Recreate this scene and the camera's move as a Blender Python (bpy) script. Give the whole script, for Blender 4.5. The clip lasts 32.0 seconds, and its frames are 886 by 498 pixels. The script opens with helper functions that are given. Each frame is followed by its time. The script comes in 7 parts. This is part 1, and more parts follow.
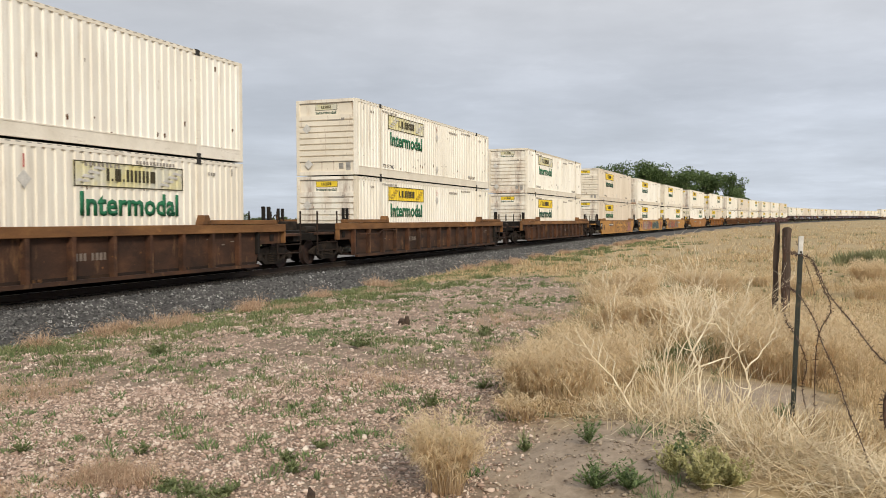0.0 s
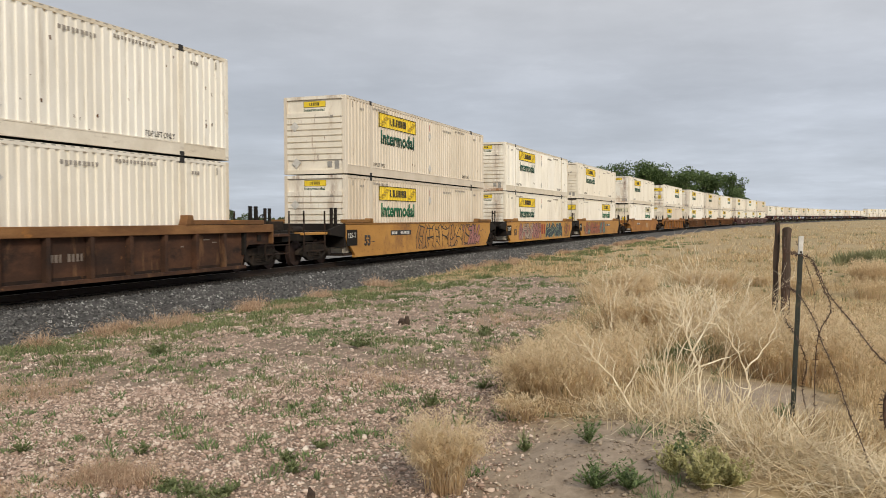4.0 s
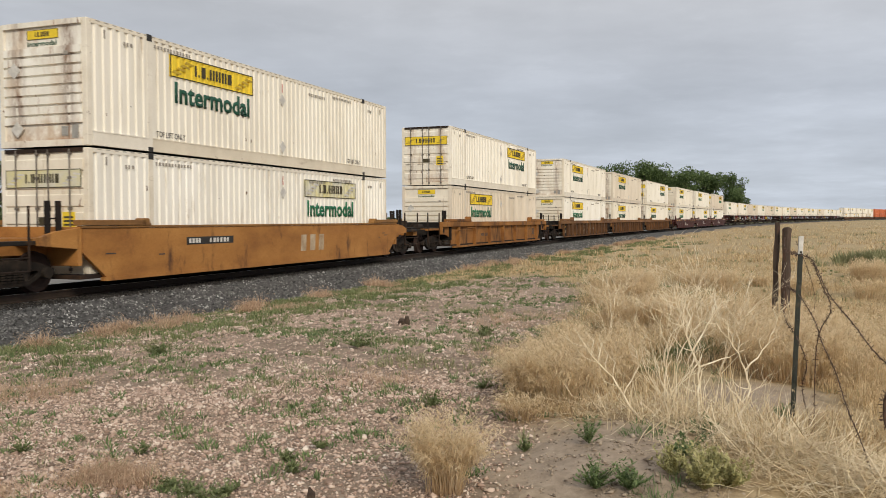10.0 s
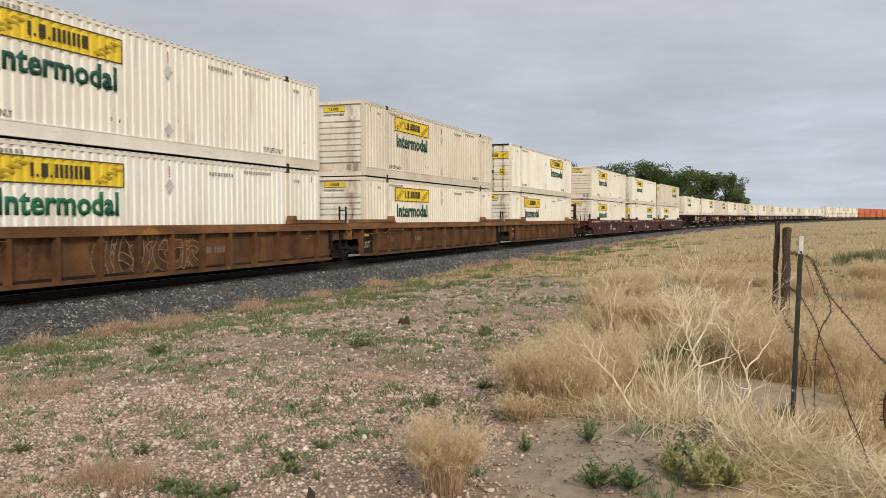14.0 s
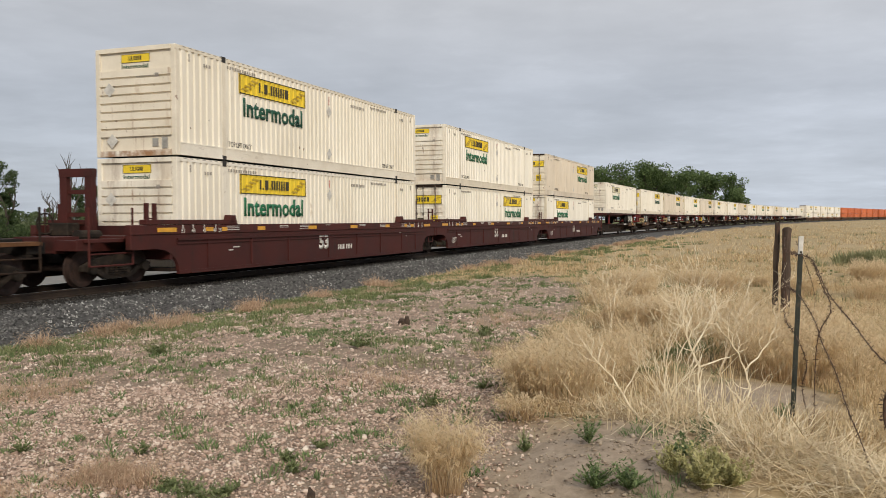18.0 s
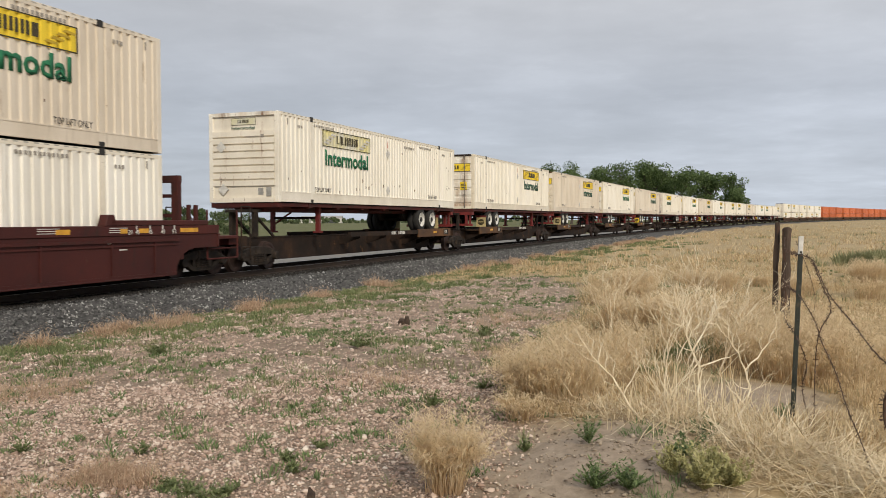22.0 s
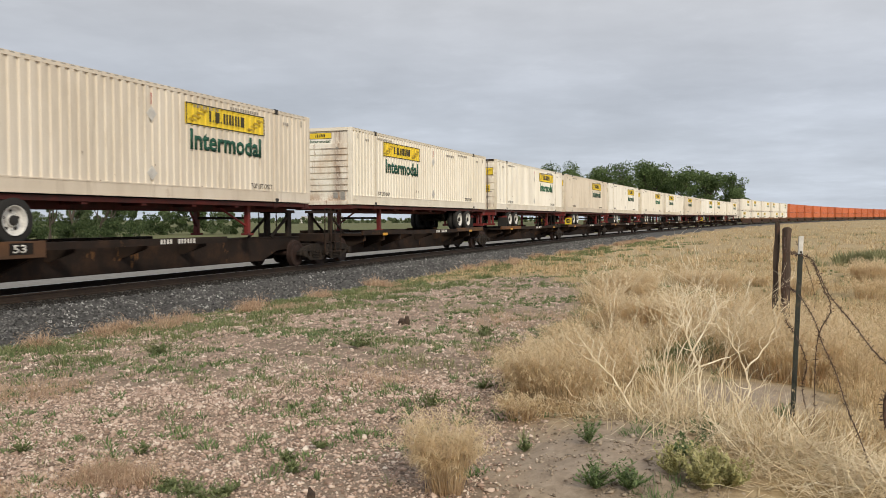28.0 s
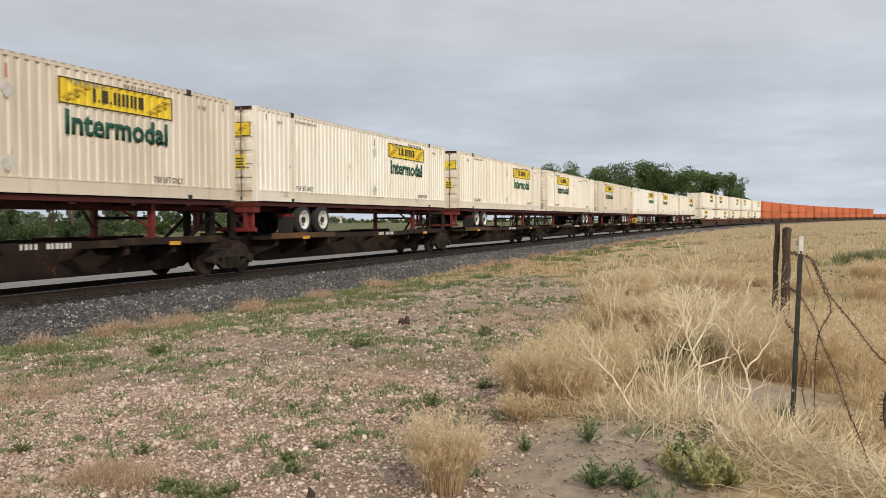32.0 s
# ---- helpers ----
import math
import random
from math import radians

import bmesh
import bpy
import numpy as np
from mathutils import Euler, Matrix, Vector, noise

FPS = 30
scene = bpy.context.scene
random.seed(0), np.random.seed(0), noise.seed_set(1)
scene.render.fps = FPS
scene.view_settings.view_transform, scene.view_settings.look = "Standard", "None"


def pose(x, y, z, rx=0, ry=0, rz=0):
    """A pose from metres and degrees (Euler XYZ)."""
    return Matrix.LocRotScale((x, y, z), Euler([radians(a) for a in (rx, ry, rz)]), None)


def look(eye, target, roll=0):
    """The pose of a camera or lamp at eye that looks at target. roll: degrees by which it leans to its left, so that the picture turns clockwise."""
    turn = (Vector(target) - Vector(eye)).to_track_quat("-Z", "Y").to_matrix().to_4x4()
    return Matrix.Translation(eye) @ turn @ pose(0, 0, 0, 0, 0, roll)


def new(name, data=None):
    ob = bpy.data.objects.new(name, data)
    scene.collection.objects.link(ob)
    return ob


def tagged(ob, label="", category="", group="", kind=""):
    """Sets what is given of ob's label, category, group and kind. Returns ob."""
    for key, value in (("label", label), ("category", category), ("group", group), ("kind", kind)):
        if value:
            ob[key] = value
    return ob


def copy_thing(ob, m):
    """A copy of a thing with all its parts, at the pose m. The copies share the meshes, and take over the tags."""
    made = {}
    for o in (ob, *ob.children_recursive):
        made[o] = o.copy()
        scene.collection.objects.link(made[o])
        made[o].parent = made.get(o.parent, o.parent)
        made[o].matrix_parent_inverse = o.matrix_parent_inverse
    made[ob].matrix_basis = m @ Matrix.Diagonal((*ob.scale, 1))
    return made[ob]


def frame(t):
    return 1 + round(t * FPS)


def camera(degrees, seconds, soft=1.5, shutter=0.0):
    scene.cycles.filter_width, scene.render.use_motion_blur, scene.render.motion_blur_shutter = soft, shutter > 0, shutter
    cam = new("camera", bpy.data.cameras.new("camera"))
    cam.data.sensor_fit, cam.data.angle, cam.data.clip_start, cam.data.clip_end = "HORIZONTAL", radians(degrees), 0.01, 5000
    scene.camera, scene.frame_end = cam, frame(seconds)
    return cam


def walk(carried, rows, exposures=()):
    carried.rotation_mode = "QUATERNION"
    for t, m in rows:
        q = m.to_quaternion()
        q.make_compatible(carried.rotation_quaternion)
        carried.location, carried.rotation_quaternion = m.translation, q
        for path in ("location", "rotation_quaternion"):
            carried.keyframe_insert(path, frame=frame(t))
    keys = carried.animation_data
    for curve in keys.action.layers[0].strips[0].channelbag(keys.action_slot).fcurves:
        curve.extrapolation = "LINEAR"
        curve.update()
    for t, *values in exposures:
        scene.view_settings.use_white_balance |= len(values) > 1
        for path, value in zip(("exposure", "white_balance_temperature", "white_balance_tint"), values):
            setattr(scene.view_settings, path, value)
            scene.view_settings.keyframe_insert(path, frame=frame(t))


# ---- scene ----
# ---- camera and its walk ----
# metres, z = 0 at the top of the rails; the camera stands at the origin and looks along +y
EYE = 1.553
cam = camera(54.98, 32.0, soft=0.85, shutter=0.12)


def aim(dy):
    """The camera's pose, tipped up by dy thousandths of a radian."""
    a = -0.03418 + dy * 0.001
    return look((0, 0, EYE), (0, math.cos(a), EYE + math.sin(a)), -0.136)


# a still tripod with a small nudge at 12 s and another at 24.5 s
walk(cam, [(0, aim(0)), (5.5, aim(0)), (10.4, aim(0)), (11.0, aim(2.0)), (11.5, aim(3.1)), (12.0, aim(4.2)), (12.5, aim(2.4)),
           (13.0, aim(1.1)), (13.5, aim(0)), (14.0, aim(0)), (19, aim(0)), (24.0, aim(0)), (24.5, aim(2.1)), (25.0, aim(1.0)),
           (25.5, aim(0)), (26.2, aim(0)), (32, aim(0))],
     [(0, 0.25), (2.5, 0.19), (5.5, 0.06), (9, 0.08), (20, 0.10), (32, 0.18)])

# ---- the line of the track ----
KS = np.array([-40, 10, 50, 90, 150, 230, 330, 450, 600, 900.0])
KV = np.array([0.000128, 0.000301, 0.000721, 0.000649, 0.000478, 0.000562, 0.000489, 0.000343, 0.000308, 0.000308])
LINE_S = np.arange(-560, 1301, 1.0)
_k = np.interp(LINE_S, KS, KV)
_th = np.cumsum(_k)
_th = _th - _th[560] + math.radians(20.36)
_x, _y = np.cumsum(np.sin(_th)), np.cumsum(np.cos(_th))
# centre line: 1.3 m beyond the near sides of the containers
LINE_X = _x - _x[560] - 5.87 - 1.3 * np.cos(_th)
LINE_Y = _y - _y[560] + 25.10 + 1.3 * np.sin(_th)
LINE_Z = 0.00077 * LINE_S.clip(-60, 1300) + 0.0018 * (LINE_S - 100).clip(0, 1200)
LINE_T = _th


def line(s):
    """Place and heading of the track's centre at s metres along it."""
    return (float(np.interp(s, LINE_S, LINE_X)), float(np.interp(s, LINE_S, LINE_Y)),
            float(np.interp(s, LINE_S, LINE_Z)), float(np.interp(s, LINE_S, LINE_T)))


def side(s, q, z=0.0):
    """A point q metres to the camera's side of the track's centre."""
    x, y, h, th = line(s)
    return Vector((x + q * math.cos(th), y - q * math.sin(th), h + z))


def run(t):
    """How far the train has rolled by t seconds."""
    return 11.994 * t + 0.07326 * t * t - 0.000535 * t ** 3


def on_track(s, half=7.0):
    """Pose of a car whose middle is at s, carried at s - half and s + half; its x axis points along the track."""
    a, b = side(s - half, 0), side(s + half, 0)
    d = b - a
    return Matrix.Translation((a + b) / 2) @ Matrix.Rotation(math.atan2(d.y, d.x), 4, "Z")


# ---- world, sun ----
SUN_AZ, SUN_EL = math.radians(-73), math.radians(31)   # the sun stands behind the camera, to its right
world = bpy.data.worlds.new("sky")
scene.world = world
world.use_nodes = True
nt = world.node_tree
nt.nodes.clear()


def node(tree, kind, **inputs):
    n = tree.nodes.new(kind)
    for k, v in inputs.items():
        if k.startswith("i") and k[1:].isdigit():
            n.inputs[int(k[1:])].default_value = v
        else:
            n.inputs[k].default_value = v
    return n


def math_node(tree, op, a, b=None):
    n = tree.nodes.new("ShaderNodeMath")
    n.operation = op
    for i, v in enumerate((a, b)):
        if v is None:
            continue
        if isinstance(v, (int, float)):
            n.inputs[i].default_value = v
        else:
            tree.links.new(v, n.inputs[i])
    return n.outputs[0]


def ramp(tree, fac, stops):
    n = tree.nodes.new("ShaderNodeValToRGB")
    els = n.color_ramp.elements
    while len(els) < len(stops):
        els.new(0.5)
    for e, (p, c) in zip(els, stops):
        e.position = p
        e.color = (c, c, c, 1) if isinstance(c, (int, float)) else (*c, 1)
    tree.links.new(fac, n.inputs[0])
    return n.outputs[0]


def mix(tree, fac, a, b, blend="MIX"):
    n = tree.nodes.new("ShaderNodeMix")
    n.data_type, n.blend_type = "RGBA", blend
    for i, v in ((0, fac), (6, a), (7, b)):
        if isinstance(v, (int, float)):
            n.inputs[i].default_value = v
        elif isinstance(v, tuple):
            n.inputs[i].default_value = (*v, 1)
        else:
            tree.links.new(v, n.inputs[i])
    return n.outputs[2]


def noise_node(tree, vec, scale, detail=5.0, rough=0.6, stretch=None):
    if stretch:
        m = tree.nodes.new("ShaderNodeMapping")
        m.inputs[3].default_value = stretch
        tree.links.new(vec, m.inputs[0])
        vec = m.outputs[0]
    n = node(tree, "ShaderNodeTexNoise", Scale=scale, Detail=detail, Roughness=rough)
    tree.links.new(vec, n.inputs[0])
    return n.outputs[0]


# a grey deck of cloud, clearer and bluer low down, with brighter ragged tops overhead
tc = nt.nodes.new("ShaderNodeTexCoord")
sep = nt.nodes.new("ShaderNodeSeparateXYZ")
nt.links.new(tc.outputs[0], sep.inputs[0])
up = math_node(nt, "MAXIMUM", sep.outputs[2], 0.0)
den = math_node(nt, "ADD", up, 0.10)
flat = nt.nodes.new("ShaderNodeCombineXYZ")
nt.links.new(math_node(nt, "DIVIDE", sep.outputs[0], den), flat.inputs[0])
nt.links.new(math_node(nt, "DIVIDE", sep.outputs[1], den), flat.inputs[1])
sky = nt.nodes.new("ShaderNodeTexSky")
sky.sky_type, sky.sun_disc = "NISHITA", False
sky.sun_elevation, sky.sun_rotation = SUN_EL, math.pi / 2 - SUN_AZ
sky_dim = mix(nt, 1.0, sky.outputs[0], (0.10, 0.10, 0.10), "MULTIPLY")
band = ramp(nt, up, [(0.0, (0.525, 0.580, 0.665)), (0.06, (0.505, 0.545, 0.620)), (0.14, (0.480, 0.508, 0.565)),
                     (0.24, (0.565, 0.578, 0.610)), (0.30, (0.64, 0.645, 0.66)), (0.36, (0.68, 0.68, 0.69)), (1.0, (0.70, 0.715, 0.74))])
big = ramp(nt, noise_node(nt, flat.outputs[0], 0.75, 6, 0.55), [(0.32, 0.84), (0.50, 0.97), (0.68, 1.14)])
fine = ramp(nt, noise_node(nt, flat.outputs[0], 3.2, 7, 0.62), [(0.30, 0.975), (0.55, 1.0), (0.72, 1.06)])
thick = ramp(nt, math_node(nt, "ADD", math_node(nt, "MULTIPLY", sep.outputs[0], 0.5), 0.5), [(0.0, 0.84), (0.24, 0.86), (0.50, 1.0), (1.0, 1.03)])
deck = mix(nt, 1.0, mix(nt, 1.0, mix(nt, 1.0, band, thick, "MULTIPLY"), big, "MULTIPLY"), fine, "MULTIPLY")
bg = nt.nodes.new("ShaderNodeBackground")
bg.inputs[1].default_value = 1.0
nt.links.new(mix(nt, 0.93, sky_dim, deck), bg.inputs[0])
wo = nt.nodes.new("ShaderNodeOutputWorld")
nt.links.new(bg.outputs[0], wo.inputs[0])

sun = new("sun", bpy.data.lights.new("sun", "SUN"))
sun.data.energy, sun.data.angle, sun.data.color = 2.2, math.radians(11), (1.0, 0.90, 0.74)
sun.matrix_basis = look((60 * math.cos(SUN_AZ) * math.cos(SUN_EL), 60 * math.sin(SUN_AZ) * math.cos(SUN_EL), 60 * math.sin(SUN_EL)), (0, 0, 0))

# ---- materials ----
def surf(name, stops, rough=0.75, metal=0.0, scale=2.0, detail=6.0, stretch=None, bump=0.15, bscale=40.0, rand=None,
         dirt=None, rough2=None, island=False, spec=None, grain=0.20, streaks=False):
    """A material: a noise through the colour stops, a tint that differs from object to object (rand: two colours), stains
    (dirt: colour, lower and upper threshold, scale, stretch) and a fine relief."""
    m = bpy.data.materials.new(name)
    m.use_nodes = True
    t = m.node_tree
    b = t.nodes["Principled BSDF"]
    b.inputs["Metallic"].default_value = metal
    if spec is not None:
        b.inputs["Specular IOR Level"].default_value = spec
    co = t.nodes.new("ShaderNodeTexCoord").outputs["Object"]
    info = t.nodes.new("ShaderNodeObjectInfo").outputs["Random"]
    if island:
        info = t.nodes.new("ShaderNodeNewGeometry").outputs["Random Per Island"]
    shift = t.nodes.new("ShaderNodeVectorMath")
    shift.operation = "ADD"
    t.links.new(co, shift.inputs[0])
    t.links.new(math_node(t, "MULTIPLY", info, 61.0), shift.inputs[1])
    co = shift.outputs[0] if not island else co
    n1 = noise_node(t, co, scale, detail, 0.62, stretch)
    col = ramp(t, n1, stops)
    if rand:
        col = mix(t, 1.0, col, mix(t, info, rand[0], rand[1]), "MULTIPLY")
    n2 = noise_node(t, co, bscale, 4.0, 0.6)
    if dirt:
        for dc, lo, hi, dscale, dstr in (dirt if isinstance(dirt, list) else [dirt]):
            nd = noise_node(t, co, dscale, 7.0, 0.68, dstr)
            col = mix(t, ramp(t, nd, [(lo, 0.0), (hi, 1.0)]), col, dc)
    if streaks:
        # rusty runs down the two door or rib lines, on some boxes more than on others
        sp = t.nodes.new("ShaderNodeSeparateXYZ")
        t.links.new(t.nodes.new("ShaderNodeTexCoord").outputs["Object"], sp.inputs[0])
        off = math_node(t, "ABSOLUTE", math_node(t, "SUBTRACT", math_node(t, "ABSOLUTE", sp.outputs[1]), 0.74))
        lanes = ramp(t, off, [(0.03, 1.0), (0.30, 0.0)])
        ns = ramp(t, noise_node(t, co, 2.4, 6.0, 0.7, (3.0, 3.0, 0.7)), [(0.36, 0.0), (0.60, 1.0)])
        amount = ramp(t, info, [(0.25, 0.04), (0.95, 0.9)])
        k = math_node(t, "MULTIPLY", math_node(t, "MULTIPLY", lanes, ns), amount)
        col = mix(t, k, col, (0.16, 0.066, 0.026))
        low = math_node(t, "MULTIPLY", ramp(t, sp.outputs[2], [(0.08, 1.0), (0.62, 0.0)]), ramp(t, noise_node(t, co, 3.0, 6.0, 0.7), [(0.36, 0.0), (0.58, 1.0)]))
        col = mix(t, math_node(t, "MULTIPLY", low, ramp(t, info, [(0.45, 0.0), (0.85, 0.95)])), col, (0.30, 0.14, 0.055))
        wash = ramp(t, noise_node(t, co, 0.9, 6.0, 0.7, (1.6, 1.6, 0.8)), [(0.46, 0.0), (0.68, 0.6)])
        col = mix(t, math_node(t, "MULTIPLY", wash, amount), col, (0.50, 0.33, 0.18))
    col = mix(t, grain, col, mix(t, 1.0, col, ramp(t, n2, [(0.3, 0.55), (0.7, 1.45)]), "MULTIPLY"))
    t.links.new(col, b.inputs["Base Color"])
    t.links.new(ramp(t, n1, [(0.3, rough), (0.7, rough2 if rough2 is not None else min(1.0, rough + 0.12))]), b.inputs["Roughness"])
    if bump:
        bp = node(t, "ShaderNodeBump", Strength=bump, Distance=0.02)
        t.links.new(n2, bp.inputs["Height"])
        t.links.new(bp.outputs[0], b.inputs["Normal"])
    return m


def plain(name, c, rough=0.6, metal=0.0, var=0.25, scale=6.0, **kw):
    d = tuple(max(0.0, v * (1 - var)) for v in c)
    u = tuple(min(0.95, v * (1 + var * 0.6)) for v in c)
    return surf(name, [(0.3, d), (0.7, u)], rough, metal, scale, **kw)


RUST = (0.16, 0.065, 0.028)
M = {}
M["paint"] = surf("container_paint", [(0.30, (0.74, 0.705, 0.63)), (0.50, (0.83, 0.805, 0.735)), (0.72, (0.89, 0.87, 0.82))], 0.5, scale=0.7,
                  stretch=(1, 1, 0.35), bump=0.03, bscale=25, grain=0.05, rand=((0.97, 0.935, 0.875), (1.03, 1.03, 1.03)),
                  dirt=[((0.46, 0.39, 0.30), 0.57, 0.80, 2.2, (1.8, 1, 0.16)), ((0.34, 0.24, 0.15), 0.66, 0.78, 1.0, (1.2, 1, 0.5)), (RUST, 0.71, 0.74, 1.7, (1.4, 1, 0.7))])
M["rail_paint"] = surf("container_rail_paint", [(0.3, (0.68, 0.64, 0.56)), (0.7, (0.83, 0.80, 0.73))], 0.55, scale=1.4, bump=0.05, bscale=18, grain=0.08,
                       rand=((0.92, 0.86, 0.76), (1.08, 1.07, 1.05)),
                       dirt=[((0.36, 0.28, 0.20), 0.60, 0.78, 1.6, (0.6, 1, 2.5)), (RUST, 0.67, 0.73, 3.5, None)])
M["door_paint"] = surf("container_end_paint", [(0.3, (0.74, 0.71, 0.64)), (0.7, (0.87, 0.85, 0.79))], 0.5, scale=1.2, bump=0.03, bscale=18, grain=0.05, streaks=True,
                       rand=((0.94, 0.88, 0.79), (1.06, 1.06, 1.05)),
                       dirt=[((0.50, 0.38, 0.25), 0.58, 0.80, 1.3, (1.6, 1.6, 0.6)), ((0.30, 0.16, 0.08), 0.61, 0.72, 1.9, (3.0, 3.0, 0.26)), (RUST, 0.64, 0.70, 3.2, (2.2, 2.2, 0.45))])
M["paint_dull"] = surf("dull_container_paint", [(0.30, (0.59, 0.525, 0.435)), (0.50, (0.69, 0.63, 0.54)), (0.72, (0.76, 0.71, 0.63))], 0.55, scale=0.7,
                       stretch=(1, 1, 0.35), bump=0.03, bscale=25, grain=0.05, rand=((0.97, 0.93, 0.88), (1.03, 1.02, 1.0)),
                       dirt=[((0.40, 0.33, 0.25), 0.57, 0.80, 2.2, (1.8, 1, 0.16)), ((0.34, 0.24, 0.15), 0.66, 0.78, 1.0, (1.2, 1, 0.5)), (RUST, 0.70, 0.735, 1.7, (1.4, 1, 0.7))])
# near-black underframe colour carries the shade of the slit between stacked boxes
M["gap"] = plain("shadow_gap_steel", (0.02, 0.018, 0.016), 0.85, spec=0.2)
# greyer dashes along the top rail, at the corrugation pitch
M["notch"] = plain("stained_notches", (0.40, 0.375, 0.33), 0.8)
M["black"] = plain("black_steel", (0.022, 0.02, 0.018), 0.6)
M["logo_yellow"] = plain("yellow_decal", (0.80, 0.585, 0.035), 0.65, var=0.12, scale=3)
M["logo_faded"] = surf("faded_yellow_decal", [(0.42, (0.62, 0.60, 0.50)), (0.62, (0.66, 0.60, 0.28))], 0.5, scale=0.9)
M["logo_dark"] = plain("dark_decal_lettering", (0.055, 0.045, 0.02), 0.65)
M["logo_brown"] = plain("bronze_decal_artwork", (0.50, 0.34, 0.02), 0.5)
M["green"] = plain("green_lettering", (0.012, 0.15, 0.065), 0.65)
M["green_dark"] = plain("dark_green_lettering", (0.01, 0.085, 0.05), 0.65)
M["placard"] = plain("grey_placard", (0.60, 0.58, 0.54), 0.5)
M["red"] = plain("red_sticker", (0.45, 0.03, 0.03), 0.5)
M["brown_well"] = surf("rusted_brown_steel", [(0.25, (0.024, 0.015, 0.011)), (0.5, (0.058, 0.031, 0.020)), (0.75, (0.125, 0.062, 0.035))], 0.8, scale=1.1, spec=0.3,
                       stretch=(0.7, 1, 1.4), bump=0.25, bscale=22, rand=((0.80, 0.80, 0.80), (1.3, 1.1, 0.95)),
                       dirt=[((0.22, 0.115, 0.055), 0.58, 0.74, 1.5, (1.8, 1, 0.4)), ((0.018, 0.013, 0.011), 0.56, 0.70, 0.9, (1, 1, 1.5)), ((0.26, 0.11, 0.04), 0.66, 0.72, 4.0, None)])
M["rust_well"] = surf("orange_brown_steel", [(0.25, (0.048, 0.024, 0.013)), (0.5, (0.112, 0.054, 0.024)), (0.75, (0.20, 0.098, 0.040))], 0.8, scale=1.0, stretch=(0.9, 1, 1.1), bump=0.25, bscale=22, spec=0.3,
                      rand=((0.85, 0.85, 0.85), (1.15, 1.1, 1.05)), dirt=[((0.022, 0.014, 0.010), 0.56, 0.72, 1.0, (1.3, 1, 0.7)), ((0.27, 0.125, 0.045), 0.62, 0.74, 2.2, (1.2, 1, 0.5))])
M["chord_rust"] = surf("orange_rust_steel", [(0.25, (0.075, 0.036, 0.018)), (0.5, (0.175, 0.084, 0.034)), (0.75, (0.32, 0.165, 0.066))], 0.8, scale=1.0, spec=0.3,
                       stretch=(0.5, 1, 2), bump=0.3, bscale=20, dirt=((0.34, 0.15, 0.04), 0.60, 0.66, 0.8, (0.5, 1, 1)))
M["orange_well"] = surf("weathered_orange_steel", [(0.25, (0.15, 0.062, 0.018)), (0.5, (0.27, 0.120, 0.034)), (0.75, (0.40, 0.195, 0.058))], 0.75, scale=0.9, spec=0.3,
                        stretch=(0.6, 1, 1.4), bump=0.2, bscale=22, rand=((0.85, 0.80, 0.8), (1.12, 1.1, 1.0)),
                        dirt=[((0.055, 0.028, 0.016), 0.52, 0.68, 1.0, (1.6, 1, 0.4)), ((0.55, 0.40, 0.18), 0.66, 0.80, 2.2, (1.5, 1, 0.5))])
M["ochre_well"] = surf("brown_orange_steel", [(0.25, (0.22, 0.090, 0.024)), (0.5, (0.36, 0.160, 0.042)), (0.75, (0.46, 0.225, 0.065))], 0.7, scale=0.9, spec=0.3,
                       stretch=(0.6, 1, 1.4), bump=0.2, bscale=22, dirt=[((0.10, 0.045, 0.022), 0.56, 0.70, 1.2, (1.4, 1, 0.5))])
M["yellow_chord"] = surf("rusty_yellow_steel", [(0.25, (0.11, 0.050, 0.018)), (0.5, (0.24, 0.115, 0.030)), (0.75, (0.38, 0.19, 0.045))], 0.75, scale=0.7,
                         stretch=(0.5, 1, 1.6), bump=0.25, bscale=20, dirt=[((0.06, 0.035, 0.022), 0.58, 0.70, 1.1, (0.6, 1, 1.5))])
M["yellow_well"] = surf("golden_yellow_steel", [(0.25, (0.38, 0.185, 0.042)), (0.5, (0.53, 0.275, 0.062)), (0.75, (0.62, 0.35, 0.10))], 0.65, scale=0.8,
                        stretch=(0.5, 1, 1.2), bump=0.15, bscale=22, rand=((0.88, 0.84, 0.82), (1.05, 1.03, 1.0)),
                        dirt=[((0.24, 0.105, 0.035), 0.56, 0.70, 0.45, (1.0, 1, 0.9)), ((0.06, 0.036, 0.024), 0.62, 0.72, 0.8, (0.8, 1, 1.2)), ((0.12, 0.05, 0.02), 0.6, 0.7, 5.0, None)])
M["maroon_well"] = surf("maroon_painted_steel", [(0.25, (0.038, 0.0085, 0.0075)), (0.75, (0.080, 0.0175, 0.0135))], 0.6, scale=0.8, bump=0.1, bscale=22, spec=0.3,
                        rand=((0.9, 0.9, 0.9), (1.1, 1.1, 1.1)), dirt=[((0.028, 0.014, 0.011), 0.54, 0.72, 1.5, (1.5, 1, 0.5)), ((0.10, 0.045, 0.03), 0.66, 0.76, 3.0, (1.2, 1, 0.6))])
M["spine"] = surf("dark_rusted_steel", [(0.25, (0.011, 0.008, 0.006)), (0.5, (0.024, 0.015, 0.011)), (0.75, (0.060, 0.032, 0.018))], 0.8, scale=1.6,
                  bump=0.25, bscale=24, spec=0.25, dirt=[((0.20, 0.095, 0.035), 0.62, 0.72, 2.0, (1.2, 1, 0.7))])
